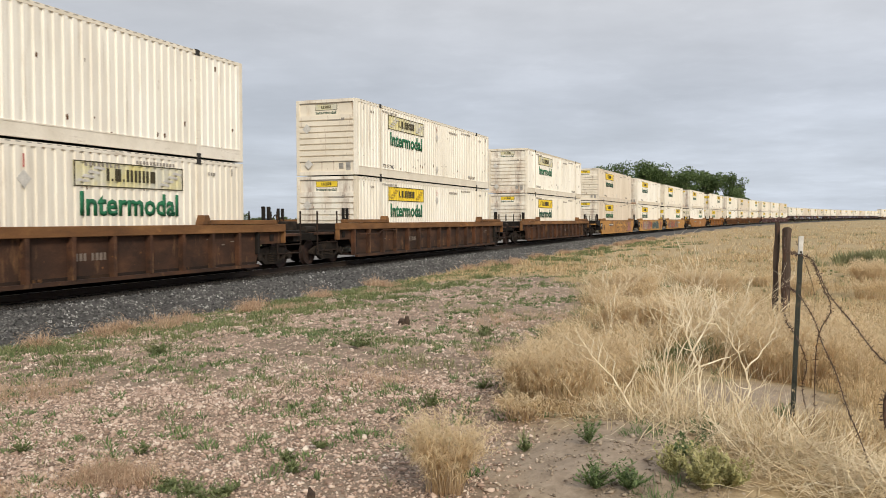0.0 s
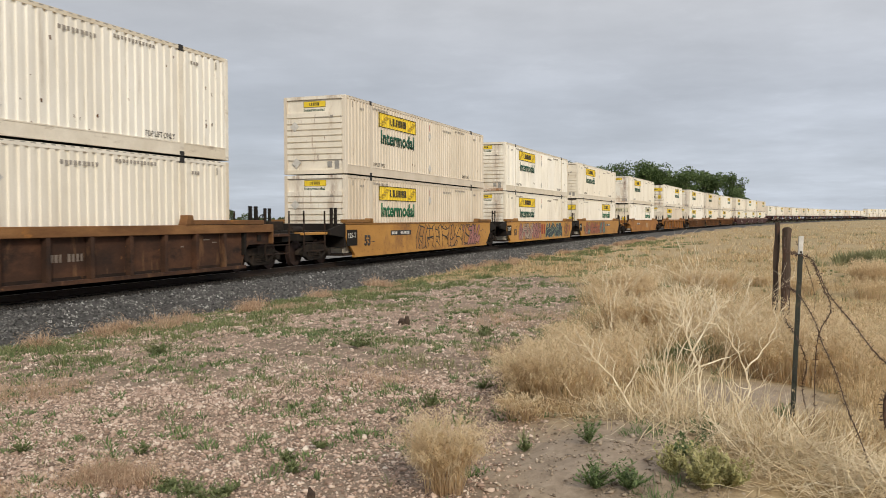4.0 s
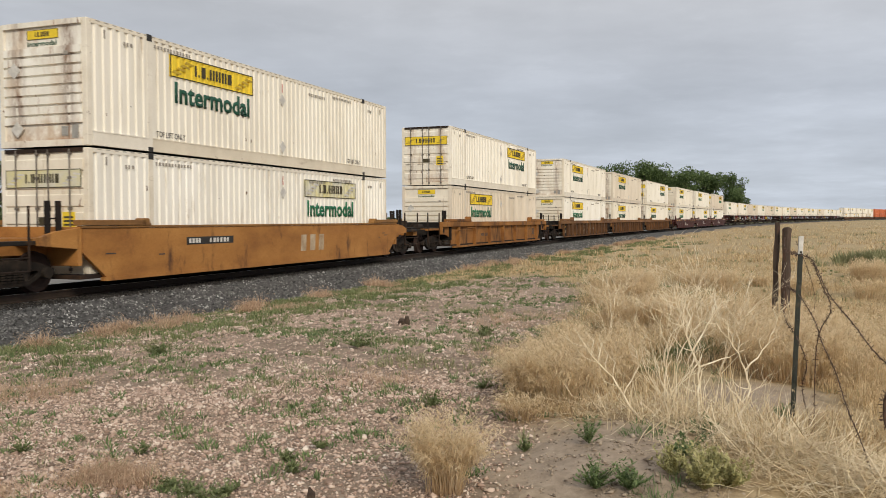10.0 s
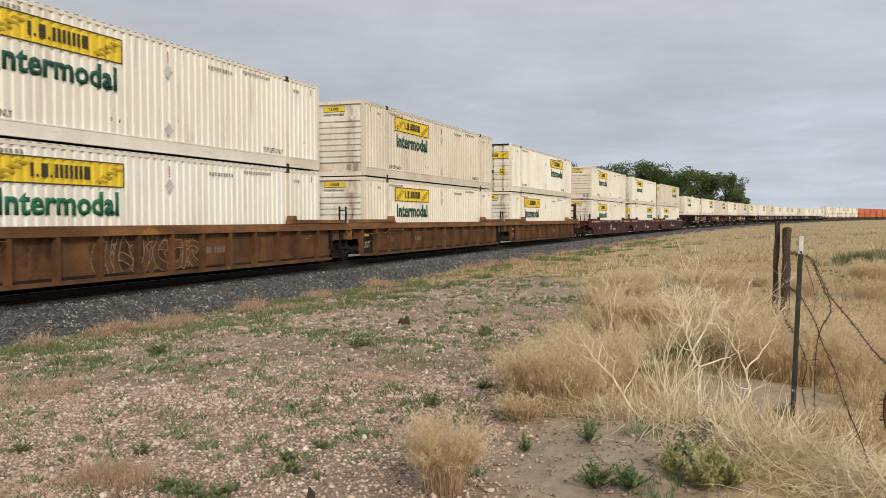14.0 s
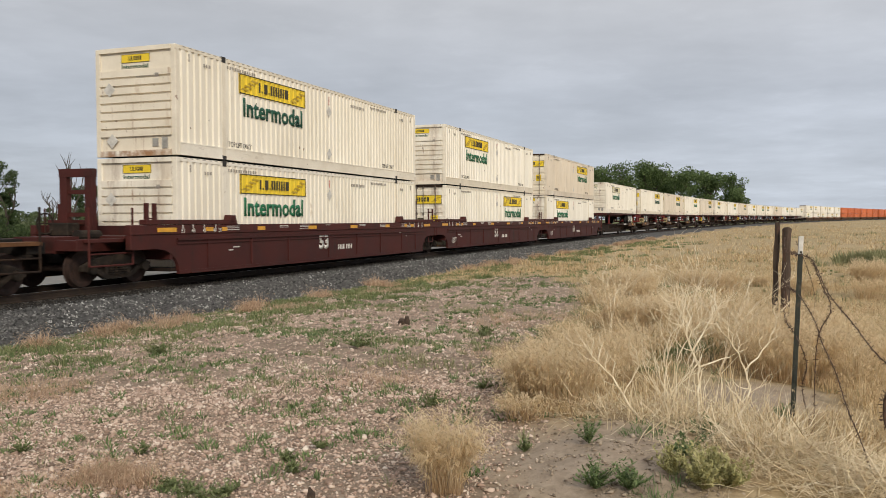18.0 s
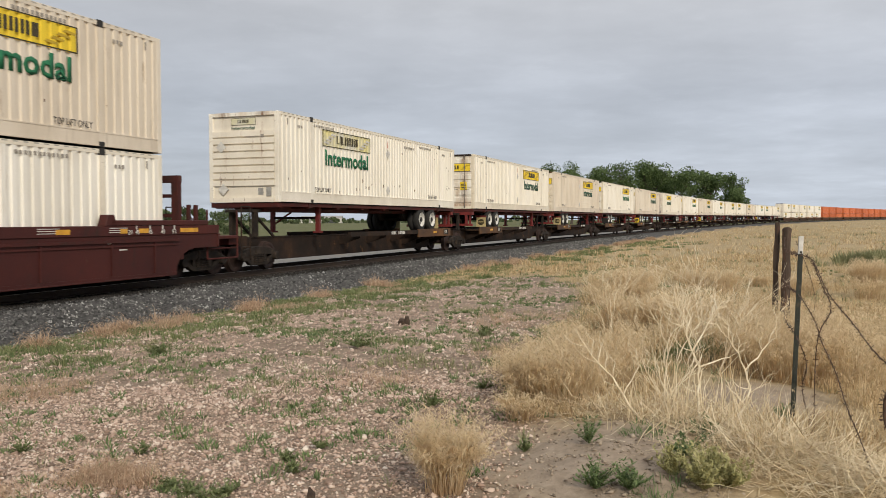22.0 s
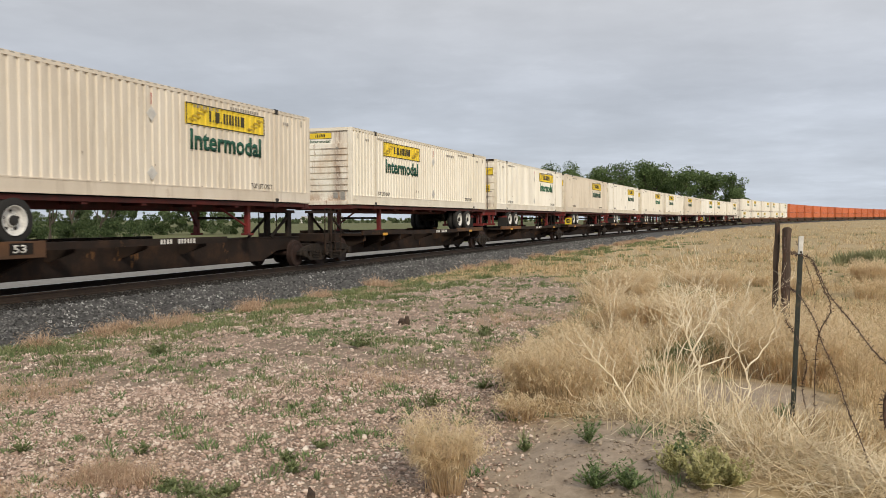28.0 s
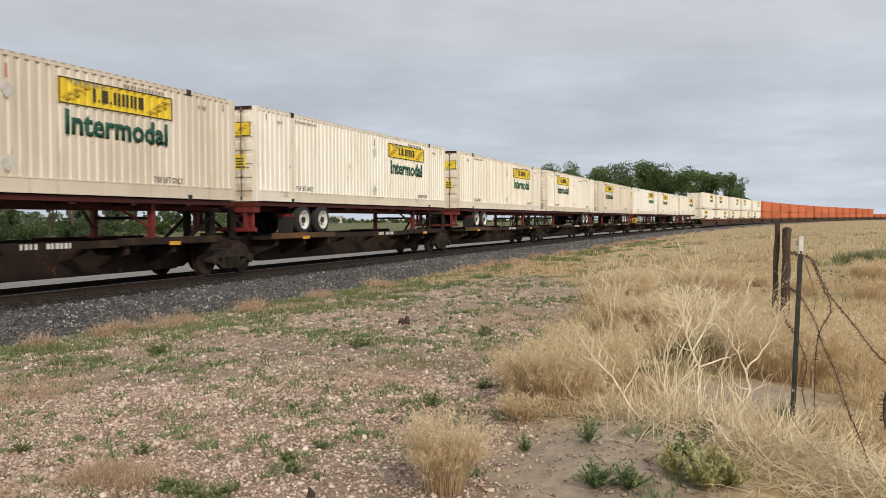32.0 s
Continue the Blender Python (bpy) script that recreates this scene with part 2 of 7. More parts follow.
M["truck"] = surf("grimy_cast_steel", [(0.25, (0.009, 0.007, 0.006)), (0.5, (0.024, 0.018, 0.014)), (0.75, (0.060, 0.042, 0.030))], 0.8, scale=4, bump=0.3, bscale=40, spec=0.25)
M["wheel"] = surf("worn_wheel_steel", [(0.3, (0.018, 0.011, 0.009)), (0.7, (0.050, 0.028, 0.022))], 0.7, scale=5, bump=0.15, spec=0.3)
M["tread"] = plain("polished_tread_steel", (0.42, 0.40, 0.38), 0.3, metal=0.9)
M["reflector"] = plain("yellow_reflector", (0.66, 0.33, 0.03), 0.4)
M["white_mark"] = plain("white_stencil_paint", (0.66, 0.64, 0.60), 0.6)
M["dark_mark"] = plain("dark_stencil_paint", (0.05, 0.04, 0.035), 0.6)
M["dim_mark"] = plain("faint_stencil_paint", (0.20, 0.16, 0.13), 0.7)
M["black_end"] = surf("sooty_black_paint", [(0.3, (0.007, 0.006, 0.005)), (0.7, (0.022, 0.017, 0.014))], 0.8, scale=1.5, spec=0.25, dirt=[((0.10, 0.05, 0.022), 0.60, 0.72, 1.3, None)])
M["faint_mark"] = plain("worn_stencil_paint", (0.33, 0.30, 0.26), 0.7)
M["plate_grey"] = plain("grey_vent_plate", (0.34, 0.33, 0.31), 0.5)
M["lock_steel"] = surf("stained_lock_steel", [(0.3, (0.055, 0.042, 0.034)), (0.7, (0.24, 0.215, 0.185))], 0.6, scale=1.5)
M["faded_white"] = surf("faded_white_lettering", [(0.35, (0.30, 0.19, 0.10)), (0.62, (0.50, 0.40, 0.28))], 0.7, scale=2.5)
M["platform_rust"] = surf("patchy_orange_steel", [(0.28, (0.045, 0.026, 0.017)), (0.5, (0.105, 0.052, 0.024)), (0.75, (0.26, 0.115, 0.032))], 0.8, scale=0.6,
                          stretch=(0.6, 1, 1.5), bump=0.3, bscale=20, rand=((0.7, 0.7, 0.7), (1.2, 1.1, 1.0)), dirt=[((0.38, 0.15, 0.03), 0.62, 0.70, 0.7, (0.6, 1, 1))])
M["rust_spot"] = surf("rust_spots", [(0.3, (0.055, 0.026, 0.013)), (0.7, (0.17, 0.075, 0.030))], 0.9, scale=9)
M["chassis_red"] = surf("weathered_red_steel", [(0.3, (0.085, 0.010, 0.010)), (0.7, (0.21, 0.021, 0.018))], 0.55, scale=1.2,
                        dirt=((0.05, 0.018, 0.015), 0.56, 0.72, 2.0, None))
# the frame is a darker red than the rear guard and legs
M["chassis_dark"] = surf("grimy_red_steel", [(0.3, (0.034, 0.009, 0.008)), (0.7, (0.095, 0.016, 0.013))], 0.65, scale=1.2, spec=0.3, dirt=((0.022, 0.013, 0.011), 0.54, 0.70, 1.6, None))
M["tyre"] = plain("black_rubber", (0.022, 0.021, 0.020), 0.85, scale=12)
M["rim"] = plain("white_steel_rim", (0.66, 0.65, 0.62), 0.4)
M["orange_box"] = surf("orange_container_paint", [(0.3, (0.50, 0.115, 0.035)), (0.7, (0.60, 0.165, 0.055))], 0.55, scale=0.6,
                       rand=((0.85, 0.80, 0.8), (1.12, 1.15, 1.2)), dirt=((0.30, 0.10, 0.05), 0.58, 0.78, 1.5, (1.5, 1, 0.3)))
M["rail"] = surf("rail_steel", [(0.3, (0.020, 0.014, 0.011)), (0.7, (0.045, 0.030, 0.021))], 0.7, scale=3, bump=0.2, spec=0.3)
M["rail_top"] = plain("polished_rail_head", (0.45, 0.43, 0.41), 0.28, metal=0.9)
M["tie"] = surf("creosoted_wood", [(0.3, (0.045, 0.035, 0.028)), (0.7, (0.10, 0.078, 0.060))], 0.9, scale=3, stretch=(1, 6, 3), bump=0.5, bscale=18)


# ---- small mesh tools ----
def bx(bm, x0, x1, y0, y1, z0, z1):
    v = [bm.verts.new((x, y, z)) for z in (z0, z1) for y in (y0, y1) for x in (x0, x1)]
    for f in ((0, 2, 3, 1), (4, 5, 7, 6), (0, 1, 5, 4), (1, 3, 7, 5), (3, 2, 6, 7), (2, 0, 4, 6)):
        bm.faces.new([v[i] for i in f])
    return v


def rod(bm, a, b, r, n=8, r2=None, caps=True):
    a, b = Vector(a), Vector(b)
    d = (b - a).normalized()
    u = d.orthogonal().normalized()
    w = d.cross(u)
    r2 = r if r2 is None else r2
    ra, rb = [], []
    for i in range(n):
        k = 2 * math.pi * i / n
        o = u * math.cos(k) + w * math.sin(k)
        ra.append(bm.verts.new(a + o * r))
        rb.append(bm.verts.new(b + o * r2))
    for i in range(n):
        bm.faces.new((ra[i], ra[(i + 1) % n], rb[(i + 1) % n], rb[i]))
    if caps:
        bm.faces.new(ra[::-1])
        bm.faces.new(rb)


def tube(bm, pts, r, n=6):
    for a, b in zip(pts, pts[1:]):
        rod(bm, a, b, r, n)


def prism(bm, poly, y0, y1, axis="y"):
    """A polygon of (x, z) points drawn out from y0 to y1 (or of (x, y) points from z0 to z1)."""
    def at(p, k):
        return (p[0], k, p[1]) if axis == "y" else (p[0], p[1], k) if axis == "z" else (k, p[0], p[1])
    a = [bm.verts.new(at(p, y0)) for p in poly]
    b = [bm.verts.new(at(p, y1)) for p in poly]
    for i in range(len(poly)):
        j = (i + 1) % len(poly)
        bm.faces.new((a[i], a[j], b[j], b[i]))
    bm.faces.new(a[::-1])
    bm.faces.new(b)


def lathe(bm, prof, cx, cz, axis_y, n=24, closed=True):
    """A wheel about an axis along y: prof is a list of (radius, y)."""
    rings = []
    for r, y in prof:
        rings.append([bm.verts.new((cx + r * math.cos(2 * math.pi * i / n), axis_y + y, cz + r * math.sin(2 * math.pi * i / n))) for i in range(n)])
    for a, b in zip(rings, rings[1:]):
        for i in range(n):
            bm.faces.new((a[i], a[(i + 1) % n], b[(i + 1) % n], b[i]))
    if closed:
        bm.faces.new(rings[0][::-1])
        bm.faces.new(rings[-1])


def mesh_of(name, bm, material, bevel=0.0, smooth=False):
    if bevel:
        bmesh.ops.bevel(bm, geom=bm.edges[:], offset=bevel, segments=1, affect="EDGES", clamp_overlap=True)
    bmesh.ops.recalc_face_normals(bm, faces=bm.faces)
    if smooth:
        for f in bm.faces:
            f.smooth = True
    me = bpy.data.meshes.new(name)
    bm.to_mesh(me)
    bm.free()
    me.materials.append(material)
    return me


def part(name, bm, material, parent, label="", bevel=0.0, smooth=False):
    """Links a bmesh (or a ready mesh) as one mesh object under a thing or a part."""
    me = bm if isinstance(bm, bpy.types.Mesh) else mesh_of(name, bm, material, bevel, smooth)
    ob = new(name, me)
    ob.parent = parent
    if label:
        ob["label"] = label
    return ob


def raw_mesh(name, verts, faces, material):
    me = bpy.data.meshes.new(name)
    me.from_pydata(verts, [], faces)
    me.materials.append(material)
    me.update()
    return me


def lettering(text, width, height, material, bold=0.012, depth=0.008):
    """A word in the built-in font as a mesh in the xz plane, facing -y, its lower left corner at the origin."""
    cu = bpy.data.curves.new("lettering", "FONT")
    cu.body, cu.offset, cu.extrude, cu.resolution_u = text, bold, 0.0, 2
    ob = bpy.data.objects.new("lettering", cu)
    me = bpy.data.meshes.new_from_object(ob)
    bpy.data.objects.remove(ob)
    co = np.empty(len(me.vertices) * 3)
    me.vertices.foreach_get("co", co)
    co = co.reshape(-1, 3)
    lo, hi = co.min(0), co.max(0)
    out = np.zeros_like(co)
    out[:, 0] = (co[:, 0] - lo[0]) / (hi[0] - lo[0]) * width
    out[:, 2] = (co[:, 1] - lo[1]) / (hi[1] - lo[1]) * height
    me.vertices.foreach_set("co", out.ravel())
    bm = bmesh.new()
    bm.from_mesh(me)
    bpy.data.meshes.remove(me)
    ex = bmesh.ops.extrude_face_region(bm, geom=bm.faces[:])
    bmesh.ops.translate(bm, vec=(0, -depth, 0), verts=[v for v in ex["geom"] if isinstance(v, bmesh.types.BMVert)])
    return mesh_of("lettering", bm, material)


def stencil_bars(bm, x0, z0, width, height, n, y, rng, depth=0.004):
    """A row of n plain bars in place of a number that is not to be read."""
    w = width / n
    for i in range(n):
        bx(bm, x0 + i * w, x0 + i * w + w * rng.uniform(0.45, 0.72), y - depth, y + depth, z0, z0 + height)


for _n, _c in (("pink", (0.40, 0.17, 0.15)), ("blue", (0.018, 0.034, 0.055)), ("grey", (0.26, 0.26, 0.25)), ("tan", (0.42, 0.20, 0.05)),
               ("teal", (0.13, 0.23, 0.20)), ("red", (0.30, 0.03, 0.015)), ("coral", (0.38, 0.12, 0.06)), ("pale", (0.46, 0.35, 0.27)), ("mint", (0.30, 0.42, 0.27))):
    M["spray_" + _n] = plain("spray_paint_" + _n, _c, 0.6, var=0.3, scale=2.5)

# ---- ground ----
def offset_from_track(x, y):
    """Nearest place along the track and distance from its centre (towards the camera positive), for arrays."""
    s0 = np.clip(np.arange(-300, 900, 6), -540, 1290)
    lx, ly, lt = (np.interp(s0, LINE_S, a) for a in (LINE_X, LINE_Y, LINE_T))
    out_s, out_q = np.empty(len(x)), np.empty(len(x))
    for i in range(0, len(x), 4000):
        dx, dy = x[i:i + 4000, None] - lx, y[i:i + 4000, None] - ly
        j = (dx * dx + dy * dy).argmin(1)
        r = np.arange(len(j))
        ddx, ddy = dx[r, j], dy[r, j]
        out_s[i:i + 4000] = s0[j] + ddx * np.sin(lt[j]) + ddy * np.cos(lt[j])
        out_q[i:i + 4000] = ddx * np.cos(lt[j]) - ddy * np.sin(lt[j])
    return out_s, out_q


def wave(x, y, k, seed):
    return np.sin(x * k + seed) * np.cos(y * k * 1.13 + seed * 2.1) + 0.6 * np.sin(x * k * 2.1 + y * k * 1.7 + seed * 3.3)


Q = [-400, -60, -14, -8, -4.2, -3.0, -1.9, 1.9, 3.05, 4.5, 9.0, 15.5, 30, 400]
QZ = [-0.9, -0.7, -0.75, -0.72, -0.70, -0.62, -0.34, -0.34, -0.66, -0.60, -0.30, 0.02, 0.02, 0.0]


def ground_height(x, y):
    x, y = np.asarray(x, float), np.asarray(y, float)
    shape = x.shape
    x, y = x.ravel(), y.ravel()
    s, q = offset_from_track(x, y)
    lz = np.interp(s, LINE_S, LINE_Z)
    d = np.hypot(x, y)
    z = np.interp(q, Q, QZ) + np.where(np.abs(q) < 200, lz, lz) * np.clip(1 - (np.abs(q) - 40) / 400, 0.3, 1)
    rough = np.clip((np.abs(q) - 3.5) / 3, 0, 1)
    z = z + rough * (0.025 * wave(x, y, 1.3, 1.0) + 0.012 * wave(x, y, 4.1, 2.0))
    z = z + np.clip((d - 60) / 400, 0, 1) * 0.5 * wave(x, y, 0.012, 5.0) * np.clip((np.abs(q) - 15) / 60, 0, 1)
    # the bank of bare earth and the grassy rise by the fence
    mound = np.exp(-((x - 1.12) / 0.72) ** 2 - ((y - 5.25) / 1.0) ** 2)
    z = z + 0.16 * mound + 0.018 * np.clip(mound * 3, 0, 1) * wave(x, y, 9.0, 4.0)
    z = z + 0.10 * np.exp(-((x - 2.6) / 1.6) ** 2 - ((y - 7.5) / 2.5) ** 2)
    return z.reshape(shape)


def gz(x, y):
    return float(ground_height(np.array([x]), np.array([y]))[0])



def ground_material():
    """Pinkish gravel by the track, bare grey earth, dry straw-coloured grassland beyond; darker, moist patches."""
    m = bpy.data.materials.new("prairie_ground")
    m.use_nodes = True
    t = m.node_tree
    b = t.nodes["Principled BSDF"]
    co = t.nodes.new("ShaderNodeTexCoord").outputs["Object"]
    att = t.nodes.new("ShaderNodeAttribute")
    att.attribute_name = "cover"                   # 0 gravel, 1 grassland
    n1 = noise_node(t, co, 0.55, 8, 0.65)
    n2 = noise_node(t, co, 9.0, 6, 0.7)
    n3 = noise_node(t, co, 60.0, 3, 0.6)
    gravel = ramp(t, n2, [(0.25, (0.105, 0.079, 0.059)), (0.50, (0.24, 0.182, 0.138)), (0.75, (0.39, 0.31, 0.24))])
    gravel = mix(t, ramp(t, n1, [(0.42, 0.0), (0.62, 0.85)]), gravel, (0.33, 0.255, 0.19))
    gravel = mix(t, 0.45, gravel, mix(t, 1.0, gravel, ramp(t, n3, [(0.3, 0.35), (0.7, 1.7)]), "MULTIPLY"))
    grass = ramp(t, n2, [(0.25, (0.17, 0.125, 0.072)), (0.50, (0.42, 0.32, 0.185)), (0.75, (0.58, 0.465, 0.285))])
    far = noise_node(t, co, 0.035, 6, 0.6)
    grass = mix(t, ramp(t, far, [(0.45, 0.0), (0.70, 0.5)]), grass, (0.24, 0.20, 0.085))
    grass = mix(t, ramp(t, n1, [(0.50, 0.0), (0.74, 0.45)]), grass, (0.15, 0.14, 0.06))
    dirt = ramp(t, n2, [(0.3, (0.25, 0.195, 0.145)), (0.7, (0.42, 0.34, 0.262))])
    sepa = t.nodes.new("ShaderNodeSeparateColor")
    t.links.new(att.outputs[0], sepa.inputs[0])
    col = mix(t, sepa.outputs[0], gravel, grass)
    col = mix(t, sepa.outputs[1], col, dirt)
    col = mix(t, sepa.outputs[2], col, ramp(t, n2, [(0.3, (0.045, 0.070, 0.022)), (0.7, (0.085, 0.115, 0.040))]))
    t.links.new(col, b.inputs["Base Color"])
    b.inputs["Roughness"].default_value = 0.95
    b.inputs["Specular IOR Level"].default_value = 0.2
    bp = node(t, "ShaderNodeBump", Strength=0.5, Distance=0.03)
    t.links.new(math_node(t, "ADD", n2, math_node(t, "MULTIPLY", n3, 0.5)), bp.inputs["Height"])
    t.links.new(bp.outputs[0], b.inputs["Normal"])
    return m


def cover_at(x, y):
    """How far the ground is grassland (0 to 1), bare earth, and green field beyond the railway."""
    s, q = offset_from_track(x, y)
    # the gravel pad reaches from the ballast to a line that runs out from the camera's right foot
    edge = np.interp(y, [3, 5, 7.5, 9, 14, 23, 28], [0.15, 0.25, 0.42, 0.55, 2.0, 3.3, 3.0])
    pad = (x - edge) / 0.5 + 0.4 * wave(x, y, 1.1, 3.0)
    g = np.clip(pad, 0, 1) * np.clip((q - 3.4) / 0.8, 0, 1)
    strip = np.clip((y - 27.5 + 1.2 * wave(x, y, 0.5, 1.0)) / 3, 0, 1) * (q > 3.4)
    g = np.maximum(g, strip)
    g = np.maximum(g, np.clip((-q - 12.5) / 2, 0, 1))
    d = np.exp(-((x - 0.95) / 0.80) ** 2 - ((y - 5.2) / 1.25) ** 2) + np.exp(-((x - 2.55) / 0.7) ** 2 - ((y - 7.0) / 0.7) ** 2)
    d = np.clip(d * 1.7 - 0.35, 0, 1)
    green = np.clip((-q - 12.2) / 1.5, 0, 1) * np.clip((6000 + q) / 1000, 0, 1)
    return g, d, green * 0.8


def stretched(n, near, far):
    a = np.sinh(np.linspace(-1, 1, n) * math.asinh(far / near)) * near
    return a


gx, gy = stretched(341, 1.6, 4200), 6.0 + stretched(341, 1.6, 4200)
GX, GY = np.meshgrid(gx, gy)
GZ = ground_height(GX, GY)
nv = len(gx)
gverts = np.stack([GX.ravel(), GY.ravel(), GZ.ravel()], 1)
idx = np.arange(nv * nv).reshape(nv, nv)
gfaces = np.stack([idx[:-1, :-1].ravel(), idx[:-1, 1:].ravel(), idx[1:, 1:].ravel(), idx[1:, :-1].ravel()], 1)
M["ground"] = ground_material()
gme = raw_mesh("ground", gverts.tolist(), gfaces.tolist(), M["ground"])
cg, cd, cf = cover_at(gverts[:, 0], gverts[:, 1])
att = gme.color_attributes.new("cover", "FLOAT_COLOR", "POINT")
att.data.foreach_set("color", np.stack([cg, cd, cf, np.ones_like(cg)], 1).ravel())
for p in gme.polygons:
    p.use_smooth = True
ground = tagged(new("ground", gme), "dry prairie ground with pinkish gravel and straw-coloured grass", "ground", kind="structure")

# ---- track ----
M["ballast"] = surf("grey_ballast", [(0.28, (0.028, 0.027, 0.027)), (0.5, (0.068, 0.066, 0.065)), (0.72, (0.14, 0.137, 0.132))], 0.9, scale=16, detail=5, bump=0.9, bscale=30,
                    dirt=((0.30, 0.29, 0.27), 0.64, 0.70, 22.0, None))


def swept(name, profile, s0, s1, step, material, gauge=0.0):
    """A profile of (q, z) points drawn along the track; closed round."""
    ss = np.arange(s0, s1 + step / 2, step)
    verts, faces = [], []
    n = len(profile)
    for s in ss:
        for q, z in profile:
            verts.append(side(s, q + gauge, z))
    for i in range(len(ss) - 1):
        for j in range(n):
            a, b = i * n + j, i * n + (j + 1) % n
            faces.append((a, b, b + n, a + n))
    faces.append(tuple(range(n)))
    faces.append(tuple(reversed(range((len(ss) - 1) * n, len(ss) * n))))
    bm = bmesh.new()
    bv = [bm.verts.new(v) for v in verts]
    for f in faces:
        bm.faces.new([bv[i] for i in f])
    return mesh_of(name, bm, material)


bed = new("ballast_bed", swept("ballast_bed", [(-3.2, -0.95), (-3.1, -0.66), (-1.95, -0.185), (1.95, -0.185), (2.35, -0.33), (3.15, -0.66), (3.3, -0.95)], -500, 1280, 4, M["ballast"]))
tagged(bed, "bed of crushed grey ballast stone under the rails", "ballast", kind="structure")
RAIL = [(-0.075, -0.175), (-0.075, -0.155), (-0.012, -0.135), (-0.012, -0.045), (-0.036, -0.035), (-0.036, -0.003), (0.036, -0.003), (0.036, -0.035), (0.012, -0.045), (0.012, -0.135), (0.075, -0.155), (0.075, -0.175)]
for g in (-0.755, 0.755):
    r = tagged(new("rail", swept("rail", RAIL, -500, 1280, 4, M["rail"], g)), "rusty steel rail with a polished head", "rail", "rails", "structure")
    part("rail_head", swept("rail_head", [(-0.026, -0.004), (-0.026, -0.0005), (0.026, -0.0005), (0.026, -0.004)], -500, 1280, 4, M["rail_top"], g), None, r)
ties = tagged(new("ties"), "dark creosoted wooden sleepers half sunk in ballast", "sleeper", kind="structure")
bm = bmesh.new()
bx(bm, -0.115, 0.115, -1.30, 1.30, -0.36, -0.176)
tie_me = mesh_of("tie", bm, M["tie"], 0.012)
for k in range(-26, 66):
    s = k * 0.52
    m = Matrix.Translation(side(s, 0)) @ Matrix.Rotation(math.pi / 2 - line(s)[3] + random.uniform(-0.01, 0.01), 4, "Z")
    put_tie = new("tie", tie_me)
    put_tie.parent = ties
    put_tie.matrix_basis = m

# ---- the train: containers ----
CL, CW, CH = 16.40, 2.60, 2.88           # a 53-foot box
CM = {}                                    # meshes that alike pieces share


def shared(key, make):
    if key not in CM:
        CM[key] = make()
    return CM[key]


def corrugated(x0, x1, z0, z1, y, lift=0.0, pitch=0.273, depth=0.038, thick=0.03):
    """A sheet with upright corrugations in the plane y (outside towards -y), lifted by lift."""
    ks = []
    k = math.floor(x0 / pitch) - 1
    while k * pitch < x1 + pitch:
        a = k * pitch
        ks += [(a, 0.0), (a + 0.46 * pitch, 0.0), (a + 0.55 * pitch, depth), (a + 0.91 * pitch, depth)]
        k += 1
    xs = [(x, d) for x, d in ks if x0 < x < x1]

    def depth_at(x):
        return float(np.interp(x, [p[0] for p in ks], [p[1] for p in ks]))
    xs = [(x0, depth_at(x0))] + xs + [(x1, depth_at(x1))]
    verts, faces = [], []
    for x, d in xs:
        verts += [(x, y + d - lift, z0), (x, y + d - lift, z1), (x, y + d - lift + thick, z1), (x, y + d - lift + thick, z0)]
    n = len(xs)
    for i in range(n - 1):
        a, b = 4 * i, 4 * i + 4
        faces += [(a, b, b + 1, a + 1), (a + 1, b + 1, b + 2, a + 2), (a + 2, b + 2, b + 3, a + 3), (a + 3, b + 3, b, a)]
    faces += [(0, 1, 2, 3), (4 * n - 1, 4 * n - 2, 4 * n - 3, 4 * n - 4)]
    return verts, faces


def box_mesh(key, material, boxes, bevel=0.0):
    def make():
        bm = bmesh.new()
        for b in boxes:
            bx(bm, *b)
        return mesh_of(key, bm, material, bevel)
    return shared((key, material.name), make)


def bx_mesh(key, material, *b):
    return box_mesh(key, material, [b])


TURN = Matrix.Rotation(math.pi, 4, "Z")


def put(name, mesh, parent, m=None, label=""):
    ob = part(name, mesh, None, parent, label)
    if m is not None:
        ob.matrix_basis = m
    return ob


